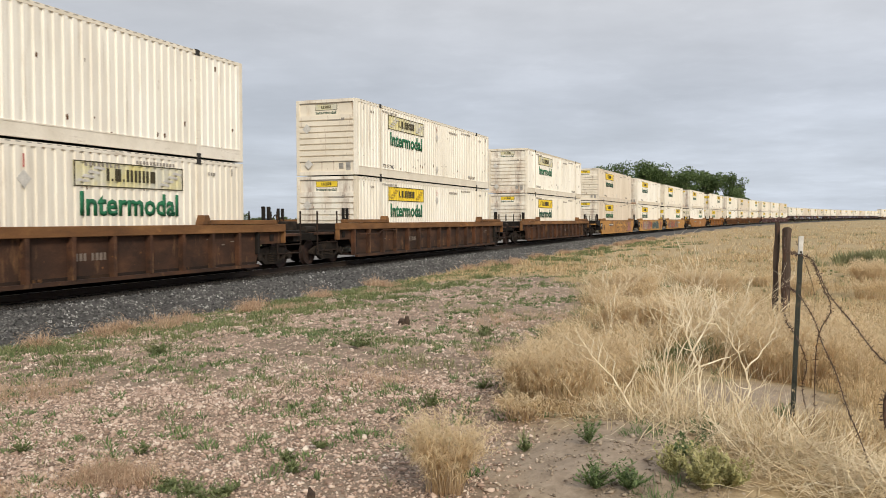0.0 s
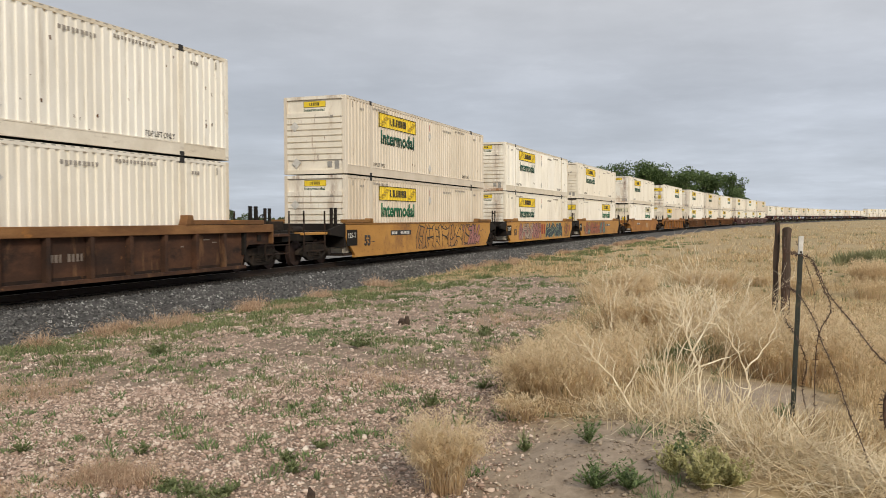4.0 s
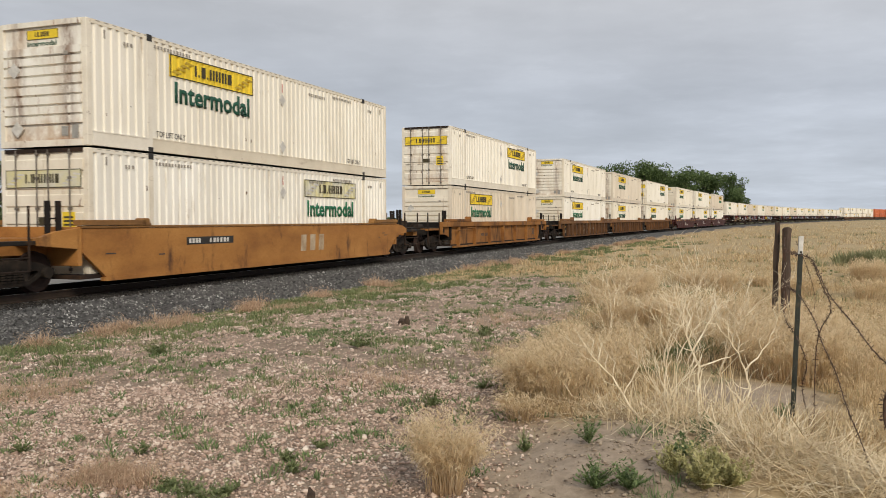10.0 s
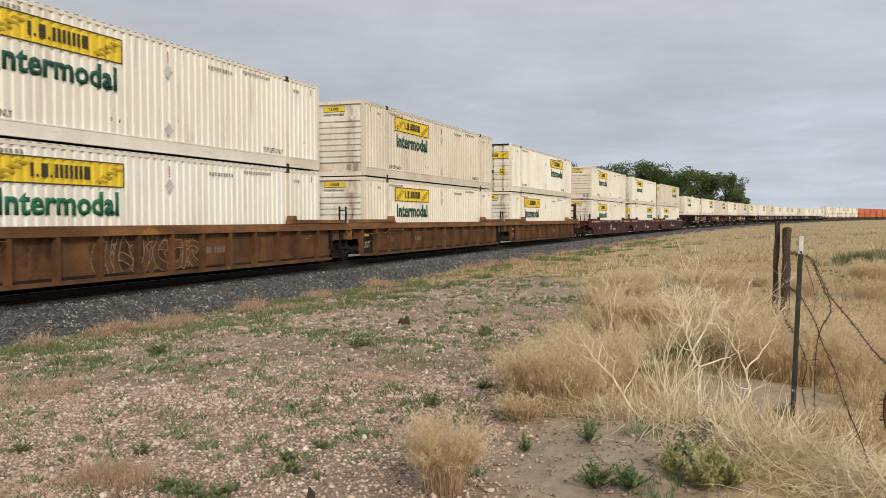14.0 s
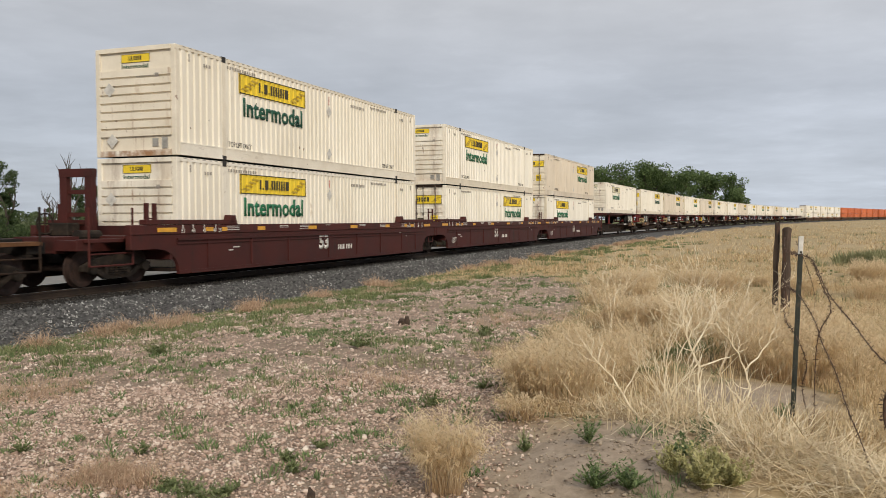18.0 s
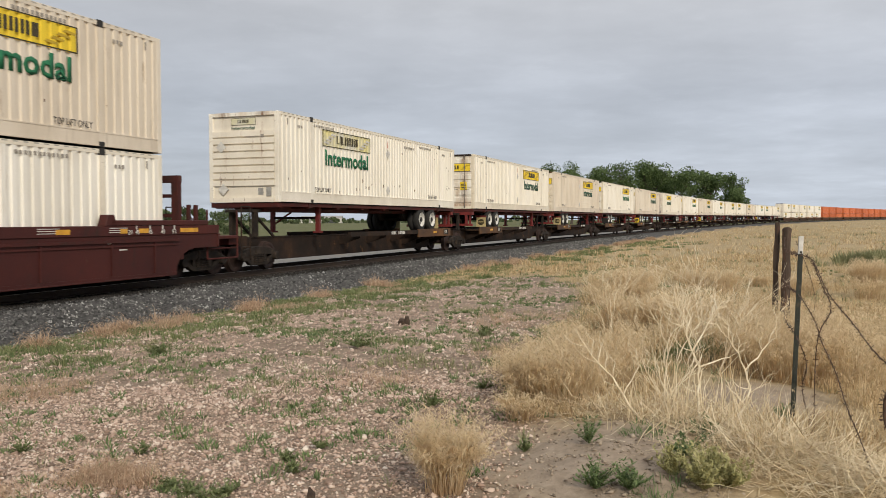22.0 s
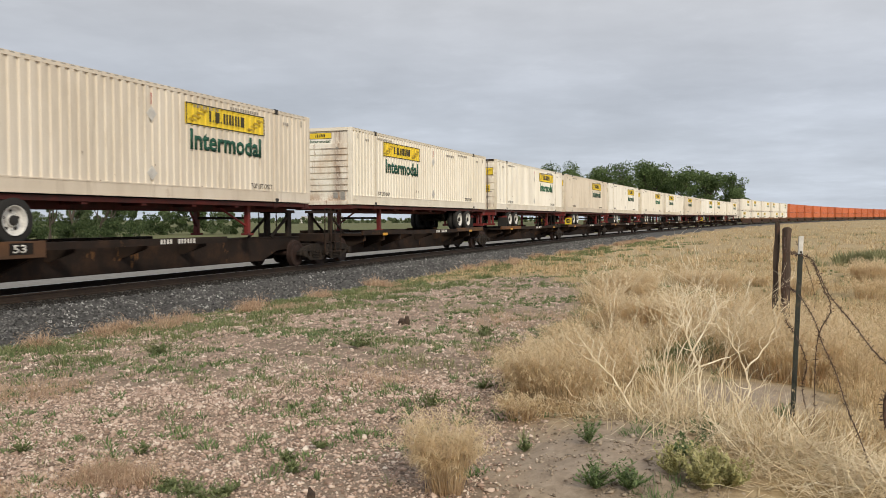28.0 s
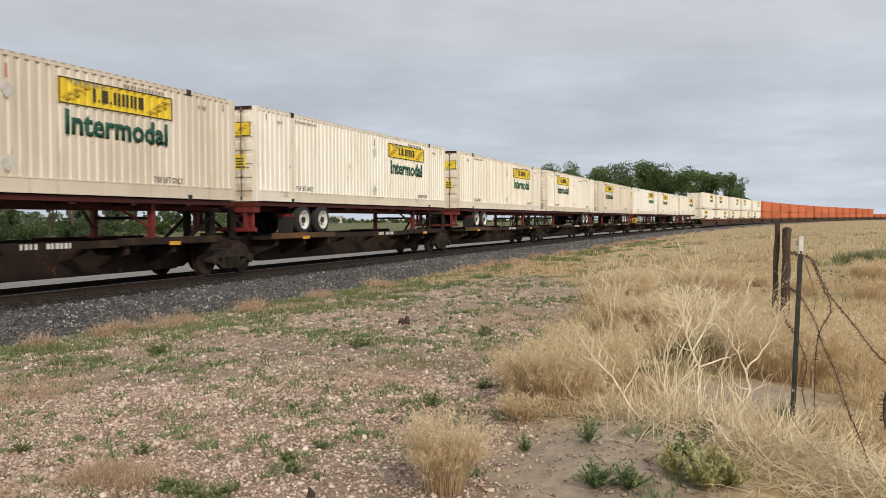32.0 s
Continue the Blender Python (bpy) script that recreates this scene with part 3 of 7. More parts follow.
def emblem(y, x0, x1, z0, z1, parent, style, m, lift=0.006):
    """The oblong decal: plate, border, artwork at both ends and a row of plain upright bars in place of its letters."""
    plate_m = M["logo_yellow"] if style == "yellow" else M["logo_faded"]
    w, h = x1 - x0, z1 - z0

    def plate_make():
        v, f = corrugated(x0, x1, z0, z1, y, lift, thick=0.004) if w > 3 else (None, None)
        if v:
            return raw_mesh("decal", v, f, plate_m)
        bm = bmesh.new()
        bx(bm, x0, x1, y - lift - 0.004, y + 0.004, z0, z1)
        return mesh_of("decal", bm, plate_m)

    def dark_make():
        bm = bmesh.new()
        d = y - lift - 0.007
        t = 0.045 * h
        a = x0 + 0.265 * w
        zb, zt = z0 + 0.26 * h, z0 + 0.76 * h
        for k, ww in enumerate((0.040, 0.0, 0.062, 0.0, 0.070, 0.070, 0.070, 0.060)):
            if not ww:
                bx(bm, a, a + 0.014 * w, d - 0.002, y, zb, zb + 0.10 * h)
                a += 0.034 * w
                continue
            bar = 0.022 * w
            if ww > 0.05:                # a pair of uprights
                bx(bm, a, a + bar, d - 0.002, y, zb, zt)
                bx(bm, a + ww * w - bar * 1.6, a + ww * w - bar * 0.6, d - 0.002, y, zb, zt)
            else:
                bx(bm, a, a + bar, d - 0.002, y, zb, zt)
            a += ww * w * 1.06
        return mesh_of("decal_bars", bm, M["logo_dark"])

    def border_make():
        bm = bmesh.new()
        d, t = y - lift - 0.007, 0.045 * h
        for b in ((x0, x1, d, y, z0, z0 + t), (x0, x1, d, y, z1 - t, z1), (x0, x0 + t, d, y, z0, z1), (x1 - t, x1, d, y, z0, z1)):
            bx(bm, *b)
        return mesh_of("border", bm, M["logo_dark"])

    def art_make():
        bm = bmesh.new()
        d = y - lift - 0.006
        for sgn in (-1, 1):
            c = (x0 + x1) / 2
            for k in range(4):
                o = 0.30 * w + 0.045 * w * k
                zz = (z0 + z1) / 2 + (0.26 - 0.17 * k) * h * sgn * -1
                prism(bm, [(c + sgn * o - 0.05 * w, zz - 0.05 * h), (c + sgn * o + 0.05 * w, zz - 0.09 * h), (c + sgn * o + 0.055 * w, zz),
                           (c + sgn * o - 0.03 * w, zz + 0.06 * h)], d, y)
        return mesh_of("decal_artwork", bm, M["logo_brown"] if style == "yellow" else M["placard"])
    key = (round(x0, 2), round(z0, 2), round(w, 2), style, round(y, 2))
    pl = put("decal", shared(("decal",) + key, plate_make), parent, m, "yellow decal with a dark border" if style == "yellow" else "faded pale decal with a dark border")
    tagged(put("lettering", shared(("bars",) + key, dark_make), pl), kind="stuff")
    put("border", shared(("border",) + key, border_make), pl)
    if w > 1.5:
        tagged(put("artwork", shared(("art",) + key, art_make), pl), kind="stuff")


def container(style="yellow", word="green", paint="paint", far=False):
    """A 53-foot box: ribbed front wall at -x, doors at +x, emblem and word on both sides near the front."""
    ob = new("shipping_container")
    x, w, pm = CL / 2, CW / 2, M[paint]
    rail = M["rail_paint"] if paint == "paint" else pm
    endm = M["door_paint"] if paint.startswith("paint") else pm
    put("roof", box_mesh("roof" + paint, pm, [(-x + 0.10, x - 0.07, -w + 0.06, w - 0.06, 0.18, CH - 0.012)]), ob)
    put("underframe", box_mesh("underframe", M["gap"], [(-x + 0.1, x - 0.1, -w + 0.10, w - 0.10, 0.02, 0.18)]), ob)
    sidem = shared(("side", paint), lambda: raw_mesh("side_wall", *corrugated(-x + 0.15, x - 0.15, 0.20, CH - 0.09, -w + 0.004), pm))
    for m in (None, TURN):
        put("side_wall", sidem, ob, m)
        put("top_rail", box_mesh("top_rail" + paint, rail, [(-x + 0.16, x - 0.16, -w, -w + 0.09, CH - 0.10, CH)]), ob, m)
        def lower_rail(a, b):
            bm = bmesh.new()
            prism(bm, [(-w + 0.09, 0.015), (-w - 0.014, 0.015), (-w - 0.014, 0.045), (-w - 0.004, 0.045), (-w - 0.004, 0.32), (-w - 0.014, 0.32), (-w - 0.014, 0.35), (-w + 0.09, 0.35)], a, b, "x")
            return mesh_of("bottom_rail", bm, rail)
        put("bottom_rail", shared(("bottom_rail", paint), lambda: lower_rail(-6.0, 6.0)), ob, m)
        for a, b in () if far else ((-x + 0.16, -6.16), (6.16, x - 0.16)):
            put("bottom_rail", shared(("end_rail", a > 0, paint), lambda: lower_rail(a, b)), ob, m)
        if not far:
            tagged(put("notch_strip", box_mesh("notch_strip", M["notch"], [(-7.9 + k * 0.273, -7.9 + k * 0.273 + 0.13, -w - 0.003, -w + 0.02, CH - 0.035, CH - 0.008) for k in range(58)]), ob, m, "row of dark notches"), kind="stuff")
        for c in (-6.08, 6.08):
            put("lift_post", box_mesh("lift_post%d%s" % (c > 0, paint), rail, [(c - 0.085, c + 0.085, -w - 0.004, -w + 0.1, 0.12, CH - 0.14)]), ob, m)
            put("casting", box_mesh("casting%d" % (c > 0), M["black"], [(c - 0.09, c + 0.09, -w - 0.012, -w + 0.12, CH - 0.14, CH + 0.02)]), ob, m, "black lifting casting")
            if not far:
                put("casting", box_mesh("low_casting%d" % (c > 0), M["black"], [(c - 0.09, c + 0.09, -w - 0.012, -w + 0.12, -0.01, 0.12)]), ob, m, "black lifting casting")
        for a in (-1, 1):
            put("corner_post", box_mesh("corner_post%d%s" % (a, paint), rail, [(a * x - (0.16 if a > 0 else 0), a * x + (0.16 if a < 0 else 0), -w - 0.003, -w + 0.15, 0, CH)], 0.012), ob, m)
    # front wall: one pressed sheet with level ribs under a flat top panel
    def pressed(x_at, sgn, y0, y1, ribs, z_first, pitch, tall, proud, mat_, edge=0.03):
        pr = [(x_at, 0.02)]
        for k in range(ribs):
            z = z_first + k * pitch
            pr += [(x_at, z), (x_at + sgn * proud, z + edge), (x_at + sgn * proud, z + tall - edge), (x_at, z + tall)]
        pr += [(x_at, CH - 0.02), (x_at - sgn * 0.05, CH - 0.02), (x_at - sgn * 0.05, 0.02)]
        bm = bmesh.new()
        prism(bm, pr, y0, y1)
        return mesh_of("pressed_sheet", bm, mat_)
    put("front_wall", shared(("front", paint), lambda: pressed(-x + 0.045, -1, -w + 0.15, w - 0.15, 8, 0.52, 0.226, 0.186, 0.060, endm, 0.008)), ob)
    for z0, z1 in ((0.0, 0.15), (CH - 0.12, CH)):
        put("end_rail", box_mesh("front_rail%.1f%s" % (z0, paint), endm, [(-x - 0.022, -x + 0.05, -w + 0.15, w - 0.15, z0, z1)]), ob)
    if not far:
        for yy, z0, z1 in ((-0.62, 0.24, 0.46), (-0.92, 0.18, 0.48)):
            put("vent", box_mesh("vent%.2f" % yy, M["plate_grey"], [(-x + 0.022, -x + 0.05, yy - 0.09, yy + 0.09, z0, z1)] + [(-x + 0.016, -x + 0.03, yy - 0.075, yy + 0.075, z0 + 0.03 + k * 0.05, z0 + 0.05 + k * 0.05) for k in range(4)]), ob, None, "small grey vent plate")
    # doors
    for sgn in (-1, 1):
        y0, y1 = (0.012, w - 0.14) if sgn > 0 else (-w + 0.14, -0.012)
        d = put("door", shared(("door", sgn, paint), lambda: pressed(x - 0.012, 1, y0, y1, 6, 0.30, 0.41, 0.30, 0.034, endm)), ob)
        if not far:
            for yy in (0.17, 0.80):
                def bar_make(s=sgn, q=yy):
                    bm = bmesh.new()
                    rod(bm, (x + 0.05, s * q, 0.03), (x + 0.05, s * q, CH - 0.03), 0.018, 8)
                    for z in (0.10, 0.75, 1.5, 2.2, CH - 0.12):
                        bx(bm, x, x + 0.075, s * q - 0.035, s * q + 0.035, z - 0.03, z + 0.03)
                    rod(bm, (x + 0.06, s * q, 1.05), (x + 0.06, s * (q + 0.28), 1.02), 0.014, 6)
                    return mesh_of("lock_bar", bm, M["lock_steel"])
                put("lock_bar", shared(("bar", sgn, yy), bar_make), d)
    for z0, z1 in ((CH - 0.09, CH), (0.0, 0.13)):
        put("door_frame", box_mesh("door_frame%.1f%s" % (z0, paint), M["spine"] if paint.startswith("paint") and z0 > 1 else rail, [(x - 0.04, x + 0.03, -w + 0.15, w - 0.15, z0, z1)]), ob)
    if style != "none":
        for m in (None, TURN):
            flip = m is not None
            a, b = (-5.28, -1.48) if not flip else (1.58, 5.38)
            emblem(-w + 0.004, a, b, 2.0, 2.58, ob, style, m)
            def word_make(width=3.45, height=0.56, mm=M["green"] if word == "green" else M["green_dark"]):
                return lettering("Intermodal", width, height, mm, 0.03, 0.006)
            t = put("word", shared(("word", word), word_make), ob, None, "green painted word")
            mm = Matrix.Translation((a + 0.16, -w + 0.001, 1.33))
            t.matrix_basis = (m @ mm) if flip else mm
    if not far:
        def spots(seed, many):
            rng = random.Random(seed)
            bm = bmesh.new()
            for _ in range(many):
                cx, cz = rng.uniform(-7.8, 7.8), rng.choice((rng.uniform(0.3, 1.0), rng.uniform(0.3, 2.7), 0.34))
                k = math.floor(cx / 0.273) * 0.273 + 0.05          # on the outer flats
                r, drip = rng.uniform(0.008, 0.024 if style == "yellow" else 0.042), rng.uniform(0.0, 0.07)
                pts = [(k + r * math.cos(a) * rng.uniform(0.7, 1.2), cz + r * 1.3 * math.sin(a) * rng.uniform(0.7, 1.3) - (drip if 3.6 < a < 5.8 else 0)) for a in [i * 0.6283 for i in range(10)]]
                prism(bm, pts, -w + 0.0015, -w + 0.01)
            return mesh_of("rust_spots", bm, M["rust_spot"])
        for m, seed, many in ((None, 31, 9), (TURN, 32, 8)):
            tagged(put("rust_spots", shared(("spots", style, word, seed), lambda: spots(seed + len(style) + len(word), many if style == "yellow" else 34)), ob, m, "brown rust spots"), kind="stuff")
    if style != "none" and not far:
        def top_lift():
            return lettering("TOP LIFT ONLY", 1.15, 0.15, M["dark_mark"], 0.004, 0.004)
        lift = shared("top_lift", top_lift)
        for m in (None, TURN):
            for a in (-5.85, 4.65):
                t = put("notice", lift, ob, None, "black stencilled notice")
                mm = Matrix.Translation((a, -w + 0.003, 0.395))
                t.matrix_basis = (m @ mm) if m is not None else mm

            for z in (0.62, 2.10):
                def placards(z=z):
                    bm = bmesh.new()
                    prism(bm, [(0.2, z - 0.19), (0.39, z), (0.2, z + 0.19), (0.01, z)], -w - 0.006, -w + 0.004)
                    return mesh_of("placard", bm, M["placard"])
                put("placard", shared(("placard", z), placards), ob, m, "grey diamond placard")
            put("strip", box_mesh("strip", M["red"], [(0.19, 0.215, -w - 0.004, -w + 0.004, 2.33, 2.62)]), ob, m, "thin red strip")

            def marks():
                bm = bmesh.new()
                rng = random.Random(3)
                for c in (-5.9, 3.6):
                    stencil_bars(bm, c, 2.60, 1.5, 0.085, 12, -w + 0.002, rng)
                for c in (-7.0, 6.5):
                    stencil_bars(bm, c, 2.46, 0.35, 0.09, 3, -w + 0.002, rng)
                stencil_bars(bm, 1.9, 2.46, 1.2, 0.10, 9, -w + 0.002, rng)
                for c in (-x + 0.55, x - 0.6):
                    bx(bm, c, c + 0.05, -w - 0.004, -w + 0.004, 2.50, 2.70)
                return mesh_of("stencil", bm, M["faint_mark"])
            tagged(put("stencil", shared("marks", marks), ob, m, "small black stencilled marks"), kind="stuff")
        # emblem on the front wall and across the doors
        face = Matrix.Translation((-x - 0.0, 0, 0)) @ Matrix.Rotation(-math.pi / 2, 4, "Z")
        emblem(0.040, -0.46, 0.46, 2.48, 2.70, ob, style, face)
        t = put("word", shared(("front word", word), lambda: lettering("Intermodal", 0.86, 0.115, M["green_dark"], 0.008, 0.006)), ob, face @ Matrix.Translation((-0.45, 0.036, 2.325)))
        def front_marks():
            bm = bmesh.new()
            rng = random.Random(5)
            bx(bm, 0.05, 0.66, -0.012, 0.004, 2.09, 2.14)
            bx(bm, 0.66, 0.78, -0.016, 0.004, 2.07, 2.16)
            stencil_bars(bm, -0.3, 1.93, 0.8, 0.09, 8, 0.0, rng)
            return mesh_of("stencil", bm, M["faint_mark"])
        tagged(put("stencil", shared("front marks", front_marks), ob, face), kind="stuff")
        for a, z in ((-0.82, 1.78), (-0.75, 0.42)):
            def front_placard(a=a, z=z):
                bm = bmesh.new()
                prism(bm, [(a, z - 0.19), (a + 0.19, z), (a, z + 0.19), (a - 0.19, z)], -0.028, 0.004)
                return mesh_of("placard", bm, M["placard"])
            put("placard", shared(("front placard", z), front_placard), ob, face, "grey diamond placard")
        back = Matrix.Translation((x, 0, 0)) @ Matrix.Rotation(math.pi / 2, 4, "Z")
        emblem(-0.022, -1.12, 1.12, 1.98, 2.40, ob, style, back)
        def stickers():
            bm = bmesh.new()
            bx(bm, 0.55, 0.92, -0.03, 0.0, 0.98, 1.42)
            return mesh_of("sticker", bm, M["logo_yellow"])
        st = put("sticker", shared("stickers", stickers), ob, back, "yellow warning sticker")
        tagged(put("lettering", box_mesh("sticker_bars", M["logo_dark"], [(0.60, 0.87, -0.034, -0.028, 1.02 + k * 0.085, 1.065 + k * 0.085) for k in range(4)] + [(-0.15, 0.2, -0.03, 0, 1.12, 1.3)]), st), kind="stuff")
    return ob


# ---- the train: running gear ----
def truck(parent, x, wheels):
    """A two-axle bogie at x; its wheelsets are gathered in wheels."""
    def frames():
        bm = bmesh.new()
        for s in (-1, 1):
            y0, y1 = (0.95, 1.08) if s > 0 else (-1.08, -0.95)
            prism(bm, [(-1.16, 0.50), (-1.16, 0.38), (-0.98, 0.36), (-0.62, 0.50), (0.62, 0.50), (0.98, 0.36), (1.16, 0.38), (1.16, 0.50), (0.72, 0.66), (0.30, 0.72), (-0.30, 0.72), (-0.72, 0.66)], y0, y1)
            prism(bm, [(-0.86, 0.42), (-0.44, 0.17), (0.44, 0.17), (0.86, 0.42), (0.72, 0.46), (0.40, 0.27), (-0.40, 0.27), (-0.72, 0.46)], y0, y1)
            for k in (-0.36, 0.36):
                bx(bm, k - 0.06, k + 0.06, y0 + 0.01, y1 + 0.015, 0.24, 0.62)
            bx(bm, -0.56, 0.56, s * 0.975 - 0.02, s * 0.975 + 0.02, 0.22, 0.60)
        bx(bm, -0.2, 0.2, -1.10, 1.10, 0.50, 0.74)
        return mesh_of("bogie", bm, M["truck"], 0.012)
    t = put("bogie", shared("bogie", frames), parent, Matrix.Translation((x, 0, 0)), "grimy cast steel bogie")

    def springs():
        bm = bmesh.new()
        for k in (-0.22, -0.07, 0.08, 0.22):
            for j in range(5):
                rod(bm, (k, s * 1.07, 0.27 + j * 0.055), (k, s * 1.07, 0.305 + j * 0.055), 0.062, 8)
        return mesh_of("spring_nest", bm, M["truck"])
    for s in (-1, 1):
        tagged(put("spring_nest", shared(("springs", s), springs), t), kind="stuff")

    for s in (-1, 1):
        for k in (-0.89, 0.89):
            def boxes(s=s, k=k):
                bm = bmesh.new()
                rod(bm, (k, s * 1.02, 0.43), (k, s * 1.17, 0.43), 0.13, 12)
                return mesh_of("axle_box", bm, M["truck"], 0.01)
            put("axle_box", shared(("axle_box", s, k), boxes), t)

    def wheelset():
        bm = bmesh.new()
        for s in (-1, 1):
            lathe(bm, [(0.10, 0.10 * s), (0.30, 0.06 * s), (0.36, 0.075 * s), (0.43, 0.07 * s), (0.435, -0.04 * s), (0.46, -0.055 * s), (0.46, -0.075 * s), (0.36, -0.07 * s), (0.30, -0.02 * s), (0.10, -0.06 * s)], 0, 0, s * 0.755, 28)
        rod(bm, (0, -0.95, 0), (0, 0.95, 0), 0.08, 12)
        return mesh_of("wheelset", bm, M["wheel"], 0, False)

    def treads():
        bm = bmesh.new()
        for s in (-1, 1):
            lathe(bm, [(0.425, 0.068 * s), (0.4365, 0.060 * s), (0.4365, -0.035 * s), (0.425, -0.036 * s)], 0, 0, s * 0.755, 28, False)
        return mesh_of("tread", bm, M["tread"])
    for k in (-0.89, 0.89):
        w = put("wheelset", shared("wheelset", wheelset), t, Matrix.Translation((k, 0, 0.4375)), "rusty railway wheels on an axle")
        w["axle"] = k
        wheels.append(w)
    return t


def one_rod(name, a, b, r, material):
    bm = bmesh.new()
    rod(bm, a, b, r, 12)
    return mesh_of(name, bm, material, 0.0)


def ladder(x, y, z0, z1, wide, parent, material, n=3):
    bm = bmesh.new()
    for a in (x - wide / 2, x + wide / 2):
        rod(bm, (a, y, z0), (a, y, z1), 0.02, 6)
    for i in range(n):
        z = z0 + (z1 - z0) * (i + 0.15) / n
        rod(bm, (x - wide / 2, y, z), (x + wide / 2, y, z), 0.016, 6)
    return part("ladder", bm, material, parent)


def well_car(kind, ends, wheels, seed=1, numbers=True, lite=False, panel=None, paint=None):
    """One unit of a well wagon, its middle at the origin. kind: brown, orange (both with posts on their sides), smooth, yellow, maroon.
    ends: for -x and +x, True where the unit ends in a coupler, False where it shares a bogie with the next."""
    rng = random.Random(seed)
    names = {"brown": "brown_well", "orange": "orange_well", "smooth": "ochre_well", "yellow": "yellow_well", "maroon": "maroon_well"}
    m = M[paint or names[kind]]
    ob = new("well_wagon")
    hx = 8.62                      # half the length of the well
    top, low, y = 1.44, 0.22, 1.52
    ribbed = kind in ("brown", "orange")
    foot, curve = {"brown": (8.65, 0.40), "orange": (8.35, 1.10), "maroon": (8.42, 0.85)}.get(kind, (0, 0))       # where the sill's lower edge ends
    tail = {"brown": 10.1, "orange": 9.95, "maroon": 10.2}.get(kind, hx)     # where the band over the bogie ends
    for s in (-1, 1):
        def sill(s=s):
            bm = bmesh.new()
            yo, yi = s * y, s * (y - 0.10)
            if ribbed:
                yo, yi = s * (y - 0.13), s * (y - 0.19)
            if foot:
                # an arch over the bogie at either end, under a band that runs on to the end platform
                arch = [(foot + curve * a / 1.57 if kind == "brown" else foot + curve * (1 - math.cos(a)), low + 0.62 * math.sin(a)) for a in (0, 0.3, 0.6, 0.9, 1.2, 1.57)]
                half = arch + [(tail, low + 0.62), (tail, top - 0.22)]
                poly = half + [(-px, pz) for px, pz in reversed(half)]
            else:
                poly = [(-hx + 0.75, low), (hx - 0.75, low), (hx + 0.02, low + 0.62), (hx + 0.02, top - 0.06), (-hx - 0.02, top - 0.06), (-hx - 0.02, low + 0.62)]
            prism(bm, poly, min(yo, yi), max(yo, yi))
            e0 = foot or hx - 0.62
            bx(bm, -e0, e0, min(s * (y + 0.015), s * (y - 0.1)), max(s * (y + 0.015), s * (y - 0.1)), low - 0.05, low + 0.04)
            return mesh_of("side_sill", bm, m)
        sl = put("side_sill", shared(("sill", m.name, s), sill), ob)

        def chord(s=s):
            bm = bmesh.new()
            ya, yb = sorted((s * (y + 0.03), s * (y - 0.13)))
            bx(bm, -tail - 0.06, tail + 0.06, ya, yb, top - (0.24 if foot else 0.058), top)
            if foot:
                for e in (-1, 1):            # an upright plate that closes the band
                    bx(bm, min(e * tail, e * (tail + 0.06)), max(e * tail, e * (tail + 0.06)), ya, yb, low + 0.62, top - 0.24)
            return mesh_of("top_chord", bm, M["chord_rust"] if kind == "brown" else M["yellow_chord"] if kind in ("yellow", "smooth") else m, 0.012)
        put("top_chord", shared(("chord", m.name, s), chord), ob)
        for e in (-1, 1):
            def cap(s=s, e=e):
                bm = bmesh.new()
                a, b = sorted((e * (6.05 if foot else 6.6), e * max(hx + 0.10, tail - 0.5)))
                ya, yb = sorted((s * (y + 0.05), s * (y - 0.20)))
                bx(bm, a, b, ya, yb, top + 0.004, top + 0.13)
                a2, b2 = sorted((e * (5.95 if foot else 6.5), e * (6.15 if foot else 6.7)))
                up_ = top + (0.26 if foot else 0.17)
                prism(bm, [(a2 - 0.1, top), (b2 + 0.1, top), (b2, up_), (a2, up_)], ya, yb)
                return mesh_of("end_cap", bm, M["chord_rust"] if kind == "brown" else M["yellow_chord"] if kind in ("yellow", "smooth") else m, 0.012)
            put("guide", shared(("cap", m.name, s, e), cap), ob)
        if ribbed and not lite:
            k, pitch = (-8.87, 1.27) if kind == "brown" else (-7.62, 2.54)
            while k < 8.9:                # uprights that stand on the sill
                put("rib", box_mesh("rib%.1f%d%s" % (k, s, m.name), m, [(k - 0.055, k + 0.055, min(s * (y - 0.13), s * (y + 0.025)), max(s * (y - 0.13), s * (y + 0.025)), low + 0.04, top - 0.24)]), sl)
                k += pitch
        if ribbed and not lite:
            def pipe(s=s):
                bm = bmesh.new()
                tube(bm, [(-8.6, s * (y + 0.05), 1.02), (-6.9, s * (y + 0.05), 1.02), (-6.5, s * (y + 0.05), 1.14), (-5.2, s * (y + 0.05), 1.14)], 0.018, 6)
                return mesh_of("grab_rail", bm, m)
            put("grab_rail", shared(("pipe", s, m.name), pipe), sl)
            for e in (-1, 1):
                put("pocket", box_mesh("pocket%d%d" % (s, e), M["black_end"], [(e * 9.55 - 0.10, e * 9.55 + 0.10, min(s * (y - 0.134), s * (y - 0.09)), max(s * (y - 0.134), s * (y - 0.09)), 0.93, 1.12)]), sl, None, "dark pocket")
        if kind == "maroon":
            for k in (-7.2, -5.1, -3.0, -0.3, 1.9, 4.0, 6.1, 7.6):
                put("rib", box_mesh("mrib%.1f%d" % (k, s), m, [(k - 0.03, k + 0.03, min(s * (y - 0.01), s * (y + 0.028)), max(s * (y - 0.01), s * (y + 0.028)), low + 0.05, top - 0.41)]), sl)
            put("ledge", box_mesh("low_ledge%d" % s, m, [(-hx + 0.1, hx - 0.1, min(s * y, s * (y + 0.03)), max(s * y, s * (y + 0.03)), top - 0.50, top - 0.465)]), sl)
